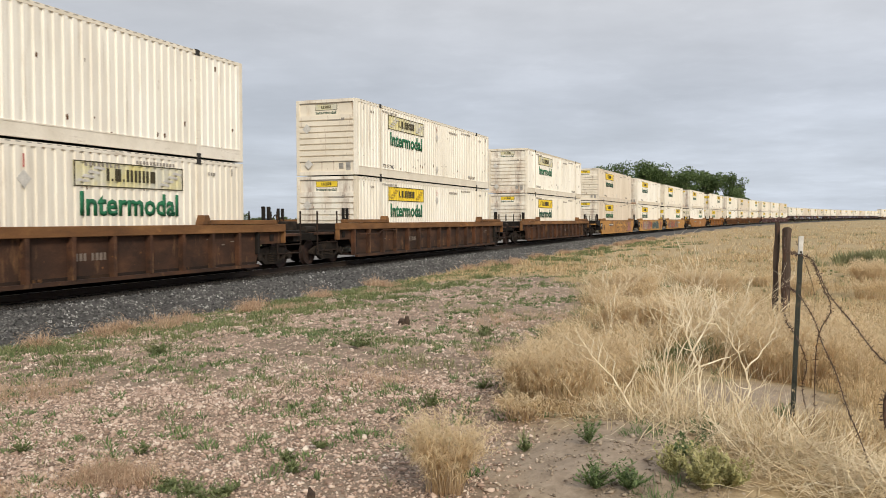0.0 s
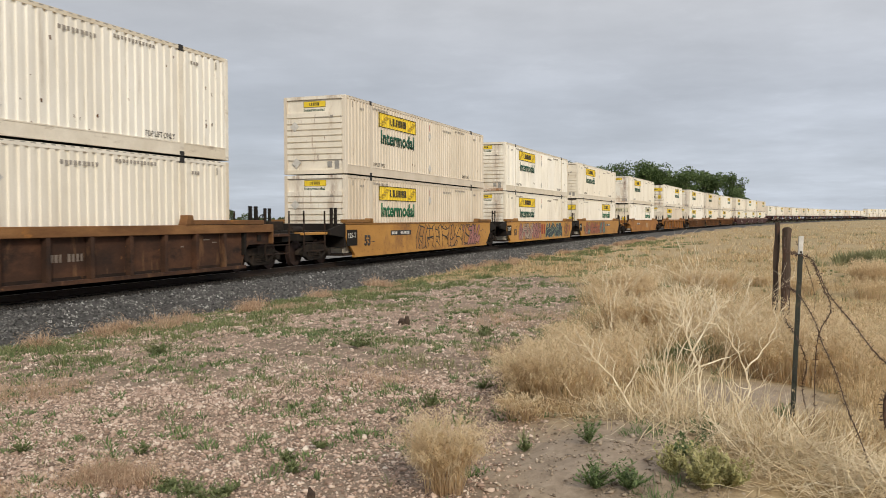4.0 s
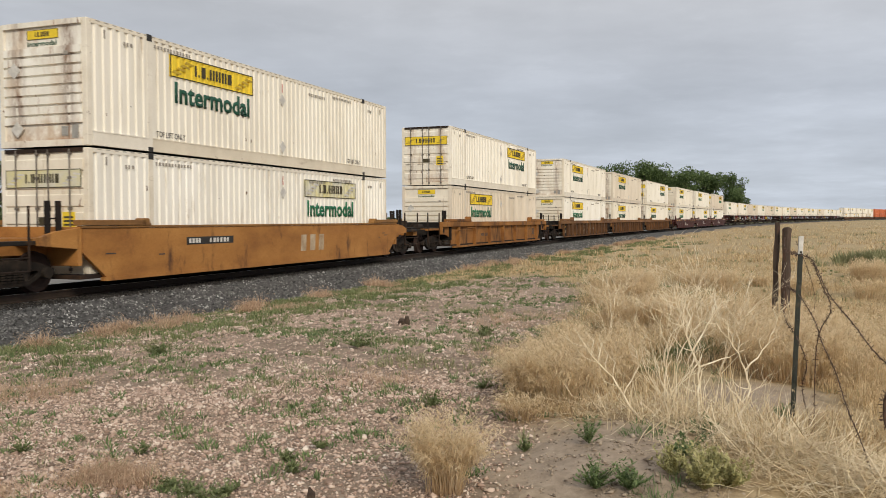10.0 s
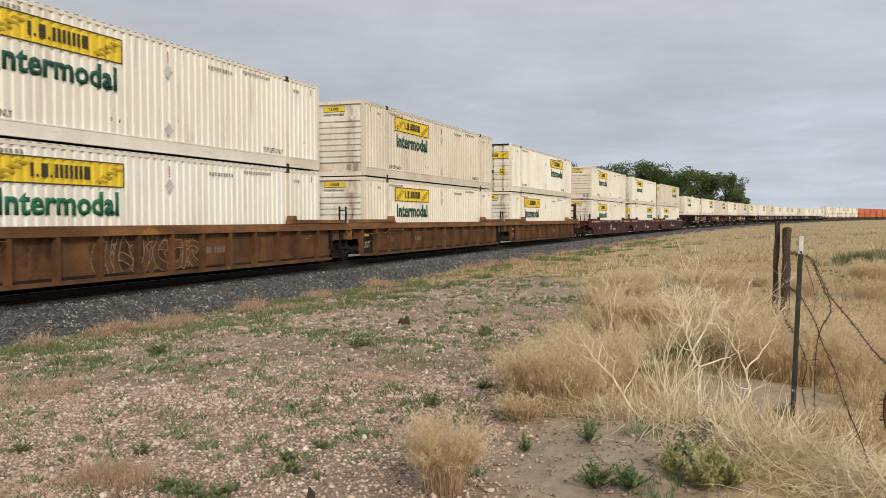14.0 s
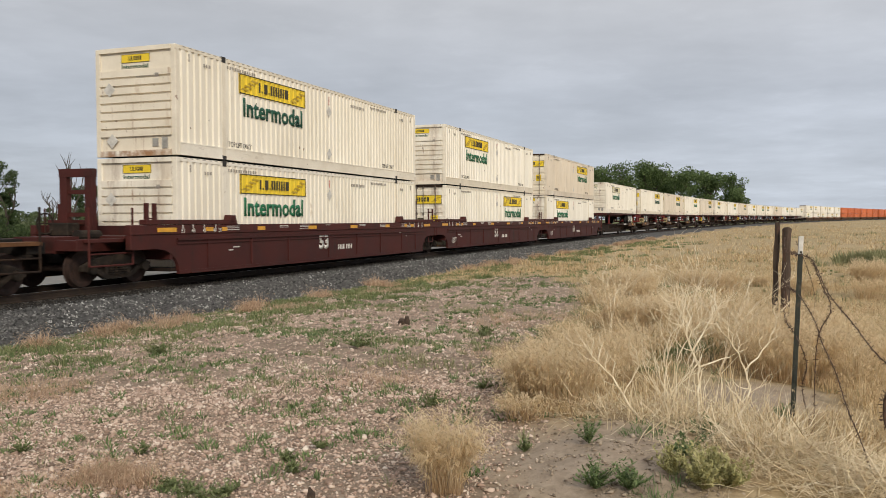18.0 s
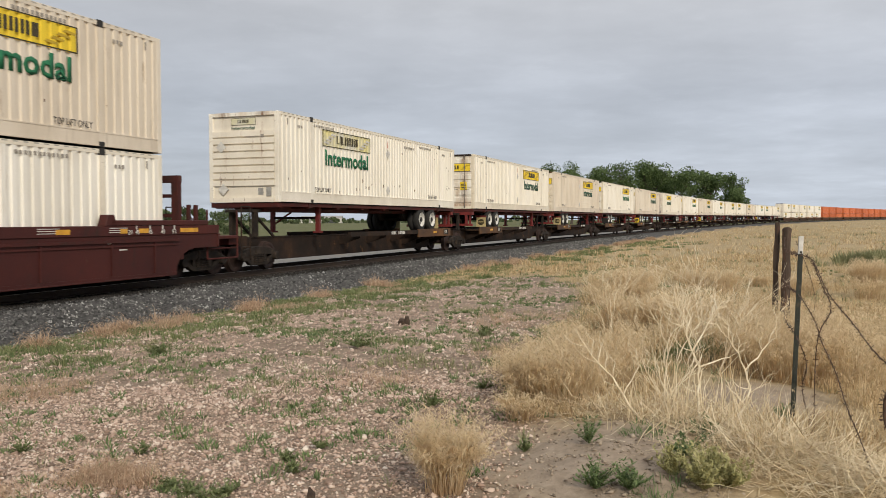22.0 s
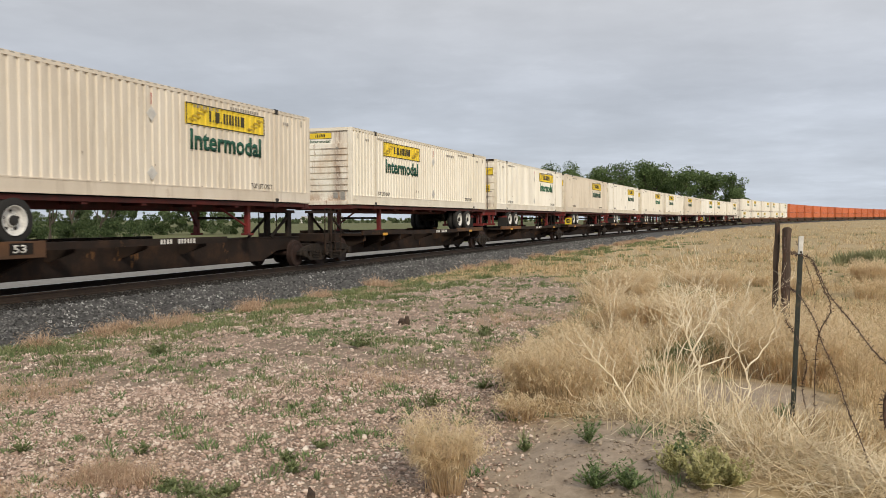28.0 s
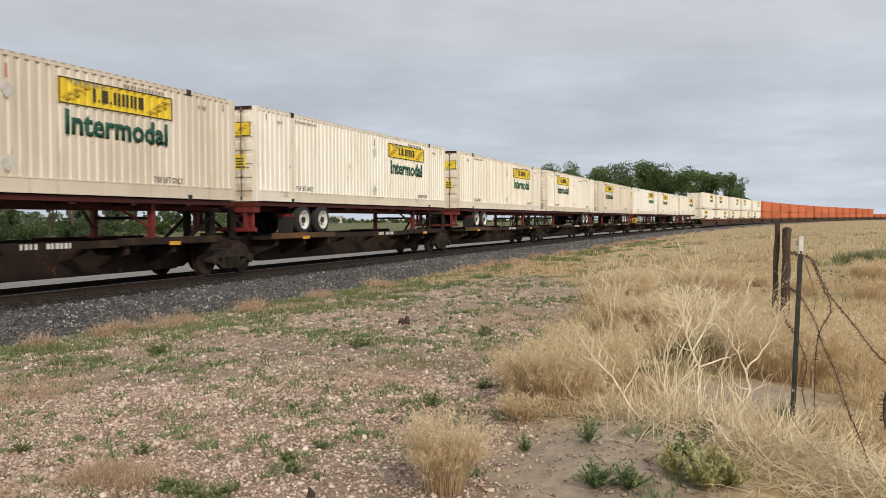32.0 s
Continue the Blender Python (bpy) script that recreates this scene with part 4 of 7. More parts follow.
            put("flange", box_mesh("flange%d" % s, m, [(-hx + 0.62, hx - 0.62, min(s * (y + 0.016), s * (y + 0.075)), max(s * (y + 0.016), s * (y + 0.075)), low - 0.05, low - 0.025)]), sl)
            def chord_lines(s=s):
                bm = bmesh.new()
                d = s * (y + 0.032)
                for c, n, wide in ((-6.05, 3, 0.62), (-3.3, 2, 0.5), (-2.0, 3, 0.62), (-0.4, 1, 0.3), (2.3, 2, 0.5), (4.2, 3, 0.6), (6.3, 3, 0.6)):
                    for i in range(n):
                        bx(bm, c - wide / 2, c + wide / 2, d - 0.003, d + 0.003, top - 0.06 - 0.05 * i, top - 0.045 - 0.05 * i)
                return mesh_of("stencil", bm, M["white_mark"])
            tagged(put("stencil", shared(("chord lines", s), chord_lines), ob, None, "thin white stencilled lines"), kind="stuff")
            put("ledge", box_mesh("ledge%d" % s, m, [(-hx + 0.1, hx - 0.1, min(s * y, s * (y + 0.05)), max(s * y, s * (y + 0.05)), top - 0.40, top - 0.34)]), sl)
            for k, hw in ((-8.93, 0.37), (-7.17, 0.17), (-6.47, 0.12), (-4.6, 0.2), (-1.5, 0.28), (1.6, 0.28), (4.6, 0.2), (6.47, 0.12), (7.17, 0.17), (8.93, 0.37)):
                put("reflector", box_mesh("mref%.1f%d" % (k, s), M["reflector"], [(k - hw, k + hw, min(s * (y + 0.02), s * (y + 0.037)), max(s * (y + 0.02), s * (y + 0.037)), top - 0.18, top - 0.07)]), ob, None, "yellow reflector strip")
    put("floor", box_mesh("well_floor" + kind, M["spine"], [(-hx, hx, -y + 0.12, y - 0.12, 0.24, 0.33)] + [(k, k + 0.3, -y + 0.05, y - 0.05, 0.20, 0.25) for k in (-6, -3, 0, 3, 6)]), ob)
    for e, coupled in zip((-1, 1), ends):
        far = 11.75 if coupled else 10.12

        def platform(e=e, c=coupled, far=far):
            bm = bmesh.new()
            a, b = sorted((e * (hx - 0.05), e * (far - 0.1)))
            bx(bm, a, b, -0.62, 0.62, 0.80, 1.18)
            a, b = sorted((e * (hx - 0.02), e * max(hx + 1.15, tail + 0.1)))
            bx(bm, a, b, -y + 0.14, y - 0.14, 1.10, 1.18)
            a, b = sorted((e * (hx + 0.02), e * (hx + 0.14)))
            bx(bm, a, b, -y + 0.02, y - 0.02, 0.55, top - 0.02)
            for s in () if foot else (-1, 1):
                ya, yb = sorted((s * (y - 0.02), s * (y - 0.14)))
                pts = [(e * (hx + 0.1), 0.92), (e * (hx + 0.1), top - 0.05), (e * (hx + 0.75), top - 0.12), (e * (hx + 1.2), 1.20), (e * (hx + 1.2), 1.02)]
                prism(bm, pts, ya, yb)
            if c:
                a, b = sorted((e * (far - 0.6), e * (far - 0.1)))
                bx(bm, a, b, -1.25, 1.25, 0.86, 1.10)
            return mesh_of("end_platform", bm, m if kind in ("maroon", "smooth") else M["black_end"], 0.01)
        put("end_platform", shared(("platform", m.name, e, coupled), platform), ob)
        if coupled:
            def coupler(e=e, far=far):
                bm = bmesh.new()
                a, b = sorted((e * (far - 0.2), e * (far + 0.32)))
                bx(bm, a, b, -0.12, 0.12, 0.78, 0.98)
                a, b = sorted((e * (far + 0.12), e * (far + 0.40)))
                bx(bm, a, b, -0.19, 0.19, 0.72, 1.04)
                tube(bm, [(e * far, 0.35, 0.85), (e * (far + 0.2), 0.38, 0.55), (e * (far + 0.45), 0.3, 0.42)], 0.03, 6)
                return mesh_of("coupler", bm, M["truck"])
            put("coupler", shared(("coupler", e), coupler), ob)

            for s in (-1, 1):
                def rails(e=e, far=far, s=s):
                    bm = bmesh.new()
                    yy = s * 1.36
                    for a in (hx + 1.35, far - 0.35):
                        rod(bm, (e * a, yy, 0.5), (e * a, yy, 1.86), 0.030, 6)
                    rod(bm, (e * (hx + 1.35), yy, 0.5), (e * (far - 0.35), yy, 0.5), 0.024, 6)
                    rod(bm, (e * (hx + 1.35), yy, 0.78), (e * (far - 0.35), yy, 0.78), 0.02, 6)
                    return mesh_of("handrail", bm, M["spine"] if kind != "maroon" else m)
                put("handrail", shared(("handrail", e, s, kind == "maroon"), rails), ob)

                def posts(e=e, s=s):
                    bm = bmesh.new()
                    yy = s * 1.36
                    for a in (hx + 0.55, hx + 0.85):
                        bx(bm, e * a - 0.05, e * a + 0.05, yy - 0.04, yy + 0.04, 1.18, 1.98)
                    rod(bm, (e * (hx + 0.55), yy, 1.6), (e * (hx + 0.85), yy, 1.6), 0.018, 6)
                    return mesh_of("grab_frame", bm, M["black_end"] if kind != "maroon" else m)
                put("grab_frame", shared(("posts", e, s, kind == "maroon"), posts), ob)
                a, b = sorted((e * (tail + 0.1), e * (far - 0.3)))
                put("step_board", box_mesh("step_board%d%d%s%.1f" % (e, s, m.name, far), m if kind != "smooth" else M["black_end"], [(a, b, min(s * 1.02, s * 1.38), max(s * 1.02, s * 1.38), 1.04, 1.13)], 0.01), ob)

            put("air_tank", shared(("tank", e), lambda: one_rod("air_tank", (e * (hx + 1.6), -0.55, 1.20), (e * (hx + 2.3), -0.55, 1.20), 0.13, M["truck"])), ob)
            put("valve_box", box_mesh("valve_box%d" % e, M["truck"], [(min(e * (hx + 1.3), e * (hx + 1.7)), max(e * (hx + 1.3), e * (hx + 1.7)), 0.3, 0.9, 1.18, 1.5)], 0.02), ob)

            def handwheel(e=e):
                bm = bmesh.new()
                ring = [(e * (hx + 1.9) + 0.26 * math.cos(i * 0.5236), 0.80, 1.48 + 0.26 * math.sin(i * 0.5236)) for i in range(13)]
                tube(bm, ring, 0.022, 6)
                for i in (0, 3, 6, 9):
                    rod(bm, (e * (hx + 1.9), 0.80, 1.48), ring[i], 0.014, 6)
                return mesh_of("hand_brake_wheel", bm, M["truck"])
            put("hand_brake_wheel", shared(("handwheel", e), handwheel), ob)
            truck(ob, e * 10.15, wheels)
            if kind == "maroon":
                a, yy = e * (hx + 1.5), 0.15
                put("brake_stand", box_mesh("stand%d" % e, m, [(a - 0.08, a + 0.08, yy - 0.50, yy - 0.28, 1.15, 2.72), (a - 0.08, a + 0.08, yy + 0.28, yy + 0.50, 1.15, 2.72), (a - 0.09, a + 0.09, yy - 0.51, yy + 0.51, 2.62, 2.82)]
                    + [(a - 0.03, a + 0.03, yy - 0.3, yy + 0.3, z, z + 0.10) for z in (1.2, 1.65, 2.2)]), ob, None, "tall maroon brake stand")
        elif e > 0 and lite:
            truck(ob, 10.05, wheels)
        elif e > 0:
            truck(ob, 10.05, wheels)
            put("walkway", box_mesh("walkway" + kind, M["truck"], [(hx + 0.5, hx + 2.4, -1.2, 1.2, 1.205, 1.25)]), ob)
            for yy in (-1.40, 1.40):
                bm = bmesh.new()
                for a in (hx + 0.85, hx + 1.35):
                    rod(bm, (a, yy, 0.55), (a, yy, 2.05), 0.034, 6)
                for z in (0.55, 0.85, 1.2, 1.9):
                    rod(bm, (hx + 0.85, yy, z), (hx + 1.35, yy, z), 0.022, 6)
                part("handrail", bm, M["black_end"] if kind != "maroon" else m, ob)
            if kind == "maroon":
                put("brake_stand", box_mesh("brake_stand", m, [(hx + 0.5, hx + 0.62, -0.9, -0.3, 1.2, 2.35), (hx + 0.5, hx + 0.62, 0.3, 0.9, 1.2, 2.35), (hx + 0.45, hx + 0.67, -0.9, 0.9, 2.25, 2.4)]), ob)
    # stencils on the sides: a number that stays plain bars, load marks and a small plate
    if numbers:
        wm = M["white_mark"] if kind == "maroon" else M["dim_mark"] if kind == "brown" else M["dark_mark"]
        for s in (-1, 1):
            rot = TURN if s > 0 else Matrix.Identity(4)
            yy = -y - 0.003 if not ribbed else -y + 0.127
            bm = bmesh.new()
            cx = panel if panel is not None else -3.75 + 5.1 * (seed % 2)
            if panel == 99:
                bm.free()
            elif kind in ("smooth", "yellow"):
                bx(bm, cx - 0.1, cx + 2.0, yy - 0.002, yy + 0.006, 0.92, 1.12)
                plate = part("number_panel", bm, M["black"], ob, "black number panel")
                plate.matrix_basis = rot
                bm = bmesh.new()
                stencil_bars(bm, cx, 0.96, 0.55, 0.12, 4, yy - 0.004, rng)
                stencil_bars(bm, cx + 0.9, 0.96, 0.95, 0.12, 6, yy - 0.004, rng)
                tagged(part("lettering", bm, M["white_mark"], plate), kind="stuff")
            else:
                stencil_bars(bm, cx, 0.66 if ribbed else 0.52, 0.5, 0.17, 4, yy, rng)
                stencil_bars(bm, cx + 0.62, 0.66 if ribbed else 0.52, 0.5, 0.17, 4, yy, rng)
                tagged(part("lettering", bm, wm, ob, "painted mark in plain bars"), kind="stuff").matrix_basis = rot
            bm = bmesh.new()
            for k in range(5):
                a = -8.1 + rng.uniform(0, 2.2) if k < 2 else 5.8 + rng.uniform(0, 2.0)
                bx(bm, a, a + rng.uniform(0.1, 0.35), yy - 0.003, yy + 0.004, 0.7 + 0.08 * k, 0.73 + 0.08 * k)
            tagged(part("stencil", bm, wm, ob, "small stencilled load marks"), kind="stuff").matrix_basis = rot
            if kind not in ("brown", "smooth"):
                t = put("lettering", shared(("53", wm.name, kind), lambda: lettering("53", 0.70 if kind == "maroon" else 0.54, 0.50 if kind == "maroon" else 0.42, wm, 0.045, 0.004)), ob, None, "painted size mark")
                t.matrix_basis = rot @ Matrix.Translation((-1.0 if kind == "maroon" else 6.7 if ribbed else -7.15, yy, 0.56))
            if kind == "yellow":
                pl = part("end_patch", bx_mesh("end_patch", M["black_end"], -8.6, -7.75, yy - 0.003, yy + 0.006, 0.60, 1.19), None, ob, "black painted patch")
                pl.matrix_basis = rot
                t = put("lettering", shared("125-T", lambda: lettering("125-T", 0.62, 0.20, M["white_mark"], 0.01, 0.004)), pl)
                t.matrix_basis = Matrix.Translation((-8.48, yy - 0.004, 0.88))
            if paint == "rust_well" and ends[0] + ends[1] < 2:
                pl = part("end_patch", bx_mesh("rust_patch", M["black_end"], -8.76, -7.72, yy - 0.006, yy + 0.006, 0.28, 1.19), None, ob, "black painted patch")
                pl.matrix_basis = rot
                t = put("lettering", shared("rust 125T", lambda: lettering("125T", 0.62, 0.24, M["faded_white"], 0.01, 0.004)), pl)
                t.matrix_basis = Matrix.Translation((-8.58, yy - 0.007, 0.48))
                put("reflector", bx_mesh("rust_ref", M["reflector"], -8.48, -8.05, yy - 0.012, yy - 0.004, 0.92, 1.03), pl, None, "yellow reflector")
            if kind == "maroon" and not ends[0]:
                t = put("lettering", shared("125T", lambda: lettering("125T", 0.66, 0.26, M["white_mark"], 0.01, 0.004)), ob, None, "painted mark")
                t.matrix_basis = rot @ Matrix.Translation((-7.9, yy, 0.42))
            if kind == "smooth":
                bm = bmesh.new()
                for a in (0.9, 1.5, 2.1):
                    prism(bm, [(a, 0.55), (a + 0.34, 0.55), (a + 0.38, 1.08), (a + 0.03, 1.08)], yy - 0.003, yy + 0.004)
                tagged(part("emblem", bm, M["faded_white"], ob, "large faded white mark in plain bars"), kind="stuff").matrix_basis = rot
            if kind == "maroon":
                for txt, xx in (("53", -8.37), ("48", -7.95), ("45", -7.47), ("40", -7.0), ("20", -6.76), ("20", 6.62), ("40", 6.86), ("45", 7.33), ("48", 7.80), ("53", 8.24)):
                    t = put("lettering", shared(("mark", txt), lambda: lettering(txt, 0.15, 0.11, M["white_mark"], 0.01, 0.003)), ob, None, "small white length mark")
                    t.matrix_basis = rot @ Matrix.Translation((xx, -y - 0.033, top - 0.21))
                ticks = bmesh.new()
                for xx in (-8.32, -7.9, -7.42, -6.9, 6.9, 7.38, 7.85, 8.3):
                    bx(ticks, xx, xx + 0.035, -y - 0.036, -y - 0.029, top - 0.09, top + 0.0)
                tagged(part("stencil", ticks, wm, ob, "short white length ticks"), kind="stuff").matrix_basis = rot
    return ob


def graffiti(car, x0, x1, colours, seed, y=1.52, size=1.0, outline=0.036, edge="black"):
    """Sprayed interlocking letter-like strokes with dark outlines over a cloud of paint, on a wagon's side."""
    rng = random.Random(seed)
    zlo, zhi = 0.27, 1.34
    bm_d, bms = bmesh.new(), [bmesh.new() for _ in colours]

    def stroke(bm, pts, widths, lift, grow):
        left, right = [], []
        for i, p in enumerate(pts):
            a, b = pts[max(i - 1, 0)], pts[min(i + 1, len(pts) - 1)]
            dx, dz = b[0] - a[0], b[1] - a[1]
            L = math.hypot(dx, dz) or 1
            k = widths[i] + grow
            e = grow if i == len(pts) - 1 else -grow if i == 0 else 0
            px, pz = p[0] + dx / L * e, p[1] + dz / L * e
            left.append((px - dz / L * k, min(zhi + 0.02, max(zlo - 0.03, pz + dx / L * k))))
            right.append((px + dz / L * k, min(zhi + 0.02, max(zlo - 0.03, pz - dx / L * k))))
        d = -y - lift
        va = [bm.verts.new((q[0], d, q[1])) for q in left]
        vb = [bm.verts.new((q[0], d, q[1])) for q in right]
        for i in range(len(va) - 1):
            bm.faces.new((va[i], va[i + 1], vb[i + 1], vb[i]))

    # the cloud of paint behind
    cloud = bms[-1]
    x = x0 - 0.1
    while x < x1:
        w = rng.uniform(0.5, 1.0)
        stroke(cloud, [(x, rng.uniform(0.5, 0.9)), (x + w * 0.5, rng.uniform(0.55, 0.95)), (x + w, rng.uniform(0.5, 0.9))], [rng.uniform(0.18, 0.36) for _ in range(3)], 0.002, 0.0)
        x += w * 0.8
    x, lift = x0, 0.0030
    while x < x1:
        w = rng.uniform(0.55, 0.95) * size
        fill = bms[rng.randrange(len(bms))]
        marks = [[(x + w * rng.uniform(0.0, 0.35), zlo + 0.06), (x + w * rng.uniform(-0.1, 0.5), 0.7), (x + w * rng.uniform(0.1, 0.5), zhi - 0.08)],
                 [(x + w * rng.uniform(0.6, 1.05), zlo + 0.06), (x + w * rng.uniform(0.4, 1.1), 0.72), (x + w * rng.uniform(0.5, 0.95), zhi - 0.08)]]
        marks.append([(x + w * 0.1, rng.uniform(0.4, 1.0)), (x + w * 0.5, rng.uniform(0.35, 1.05)), (x + w * 0.95, rng.uniform(0.4, 1.0))])
        if rng.random() < (0.6 if size < 1.3 else 0.25):
            marks.append([(x + w * 0.3, rng.uniform(0.9, 1.1)), (x + w * 0.8, rng.uniform(0.9, 1.12)), (x + w * 1.25, rng.uniform(0.7, 1.1))])
        rng.shuffle(marks)
        for mk in marks:
            # a bent stroke through three points, swelling and tapering
            pts = []
            for k in range(7):
                t = k / 6
                pts.append(tuple((1 - t) ** 2 * mk[0][j] + 2 * t * (1 - t) * (2 * mk[1][j] - 0.5 * (mk[0][j] + mk[2][j])) + t * t * mk[2][j] for j in (0, 1)))
            a, b = rng.uniform(0.07, 0.14) * size, rng.uniform(0.05, 0.11) * size
            ws = [a + (b - a) * k / 6 for k in range(7)]
            stroke(bm_d, pts, ws, lift, outline)
            stroke(fill, pts, ws, lift + 0.0005, 0.0)
            lift += 0.0010
            if rng.random() < 0.5:
                stroke(bms[rng.randrange(len(bms))], pts[1:5], [v * 0.35 for v in ws[1:5]], lift, 0.0)
        if lift > 0.018:
            lift = 0.0035
        x += w * rng.uniform(0.8, 1.0)
    g = tagged(part("graffiti", bm_d, M[edge], car, "sprayed graffiti with bold outlines"), kind="stuff")
    for bm, c in zip(bms, colours):
        tagged(part("graffiti_fill", bm, M[c], g), kind="stuff")


def spine_car(ends, wheels, seed=1, laden=-1):
    """One unit of a spine wagon: a slim centre beam with a wheel platform at each end of it."""
    ob = new("spine_wagon")
    hx = 9.0

    def beam():
        bm = bmesh.new()
        prism(bm, [(-hx, 0.60), (-hx + 1.5, 0.56), (-6.6, 0.24), (6.6, 0.24), (hx - 1.5, 0.56), (hx, 0.60), (hx, 0.98), (-hx, 0.98)], -0.42, 0.42)
        for yy in (-0.36, 0.36):
            bx(bm, -hx, hx, yy - 0.06, yy + 0.06, 0.93, 1.0)
        return mesh_of("centre_beam", bm, M["spine"], 0.01)
    put("centre_beam", shared("beam", beam), ob)

    tall = seed < 55                     # the leading five have deep orange platforms, the others a slim rusty edge

    def edge(x0, x1, s, deep):
        ya, yb = sorted((s * 1.38, s * 1.30))
        return (x0, x1, ya, yb, 0.78 if deep else 0.96, 1.14)
    for a, b in ((-7.4, -3.3), (3.3, 7.4)):
        if tall and a * laden < 0:
            continue

        def deck(a=a, b=b):
            bm = bmesh.new()
            bx(bm, a, b, -1.30, 1.30, 0.94, 1.02)
            for k in (a + 0.3, (a + b) / 2, b - 0.4):
                prism(bm, [(-1.28, 0.74), (-0.4, 0.42), (0.4, 0.42), (1.28, 0.74), (1.28, 0.94), (-1.28, 0.94)], k, k + 0.14, "x")
            return mesh_of("deck", bm, M["spine"])
        d = put("deck", shared(("deck", a), deck), ob)
        for s in (-1, 1):
            put("side_beam", box_mesh("side_beam%d%d%d" % (a > 0, s, tall and a * laden > 0), M["platform_rust"] if a * laden > 0 else M["spine"], [edge(a, b, s, tall and a * laden > 0)], 0.01), d)
            if tall and a * laden > 0:
                mk = part("size_plate", bx_mesh("size_plate%d" % (a > 0), M["black_end"], b - 0.95, b - 0.35, -1.386, -1.378, 0.86, 1.10), None, d, "black painted patch")
                put("lettering", shared("spine 53", lambda: lettering("53", 0.34, 0.17, M["white_mark"], 0.02, 0.004)), mk, Matrix.Translation((b - 0.86, -1.386, 0.895)))
                mk.matrix_basis = Matrix.Identity(4) if s < 0 else Matrix.Rotation(math.pi, 4, "Z") @ Matrix.Translation((-(a + b), 0, 0))
            put("reflector", box_mesh("sref%d%d" % (a > 0, s), M["reflector"], [((a + b) / 2 - 0.25, (a + b) / 2 + 0.2, min(s * 1.378, s * 1.384), max(s * 1.378, s * 1.384), 0.93, 1.03)]), d)
    for s in (-1, 1):
        def walk_side(s=s):
            bm = bmesh.new()
            ya, yb = sorted((s * 1.36, s * 1.24))
            bx(bm, -3.3, 3.3, ya, yb, 0.93, 1.10)
            for k in (-2.4, 0, 2.4):
                for x1, x2 in ((k - 0.03, k + 0.03),):
                    prism(bm, [(s * 1.30, 0.94), (s * 0.35, 0.94), (s * 0.35, 0.62), (s * 0.55, 0.62), (s * 1.30, 0.86)], x1, x2, "x")
            return mesh_of("side_beam", bm, M["spine"])
        put("side_beam", shared(("walk", s), walk_side), ob)

    def stands(e):
        bm = bmesh.new()
        for yy in (-0.42, 0.42):
            prism(bm, [(e * 8.1, 1.0), (e * 8.35, 1.0), (e * 8.35, 1.86), (e * 8.1, 1.86)], yy - 0.05, yy + 0.05)
            rod(bm, (e * 7.1, yy, 1.0), (e * 8.2, yy, 1.7), 0.05, 6)
        bx(bm, e * 8.22 - 0.3, e * 8.22 + 0.3, -0.5, 0.5, 1.80, 1.90)
        return mesh_of("hitch_stand", bm, M["truck"])
    for e in (-1, 1):
        put("hitch_stand", shared(("stands", e), lambda: stands(e)), ob, None, "dark hitch stand for a trailer")
    for e, coupled in zip((-1, 1), ends):
        if coupled:
            def end(e=e):
                bm = bmesh.new()
                a, b = sorted((e * 8.8, e * 10.4))
                bx(bm, a, b, -0.32, 0.32, 0.62, 1.0)
                a, b = sorted((e * 10.0, e * 10.4))
                bx(bm, a, b, -1.3, 1.3, 0.80, 1.08)
                a, b = sorted((e * 10.4, e * 10.9))
                bx(bm, a, b, -0.14, 0.14, 0.72, 0.98)
                for yy in (-1.34, 1.34):
                    for a in (9.9, 10.35):
                        rod(bm, (e * a, yy, 0.45), (e * a, yy, 1.95), 0.022, 6)
                    for z in (0.45, 0.75, 1.95):
                        rod(bm, (e * 9.9, yy, z), (e * 10.35, yy, z), 0.02, 6)
                return mesh_of("end_platform", bm, M["spine"])
            put("end_platform", shared(("spine end", e), end), ob)
            truck(ob, e * 9.0, wheels)
        elif e > 0:
            truck(ob, 9.25 if seed == 50 else 8.3, wheels)
    rng = random.Random(seed)
    for s in (-1, 1):
        bm = bmesh.new()
        stencil_bars(bm, 0.4, 0.955, 0.5, 0.12, 4, -1.363, rng)
        stencil_bars(bm, 1.1, 0.955, 0.75, 0.12, 6, -1.363, rng)
        tagged(part("lettering", bm, M["white_mark"], ob, "painted mark in plain bars"), kind="stuff").matrix_basis = TURN if s > 0 else Matrix.Identity(4)
    return ob


FLAPS = {"logo_yellow": "yellow mudflap with a dark emblem", "flap_tan": "faded tan mudflap with a dark emblem", "tyre": "black rubber mudflap"}
M["flap_tan"] = plain("faded_mudflap", (0.50, 0.40, 0.20), 0.7)


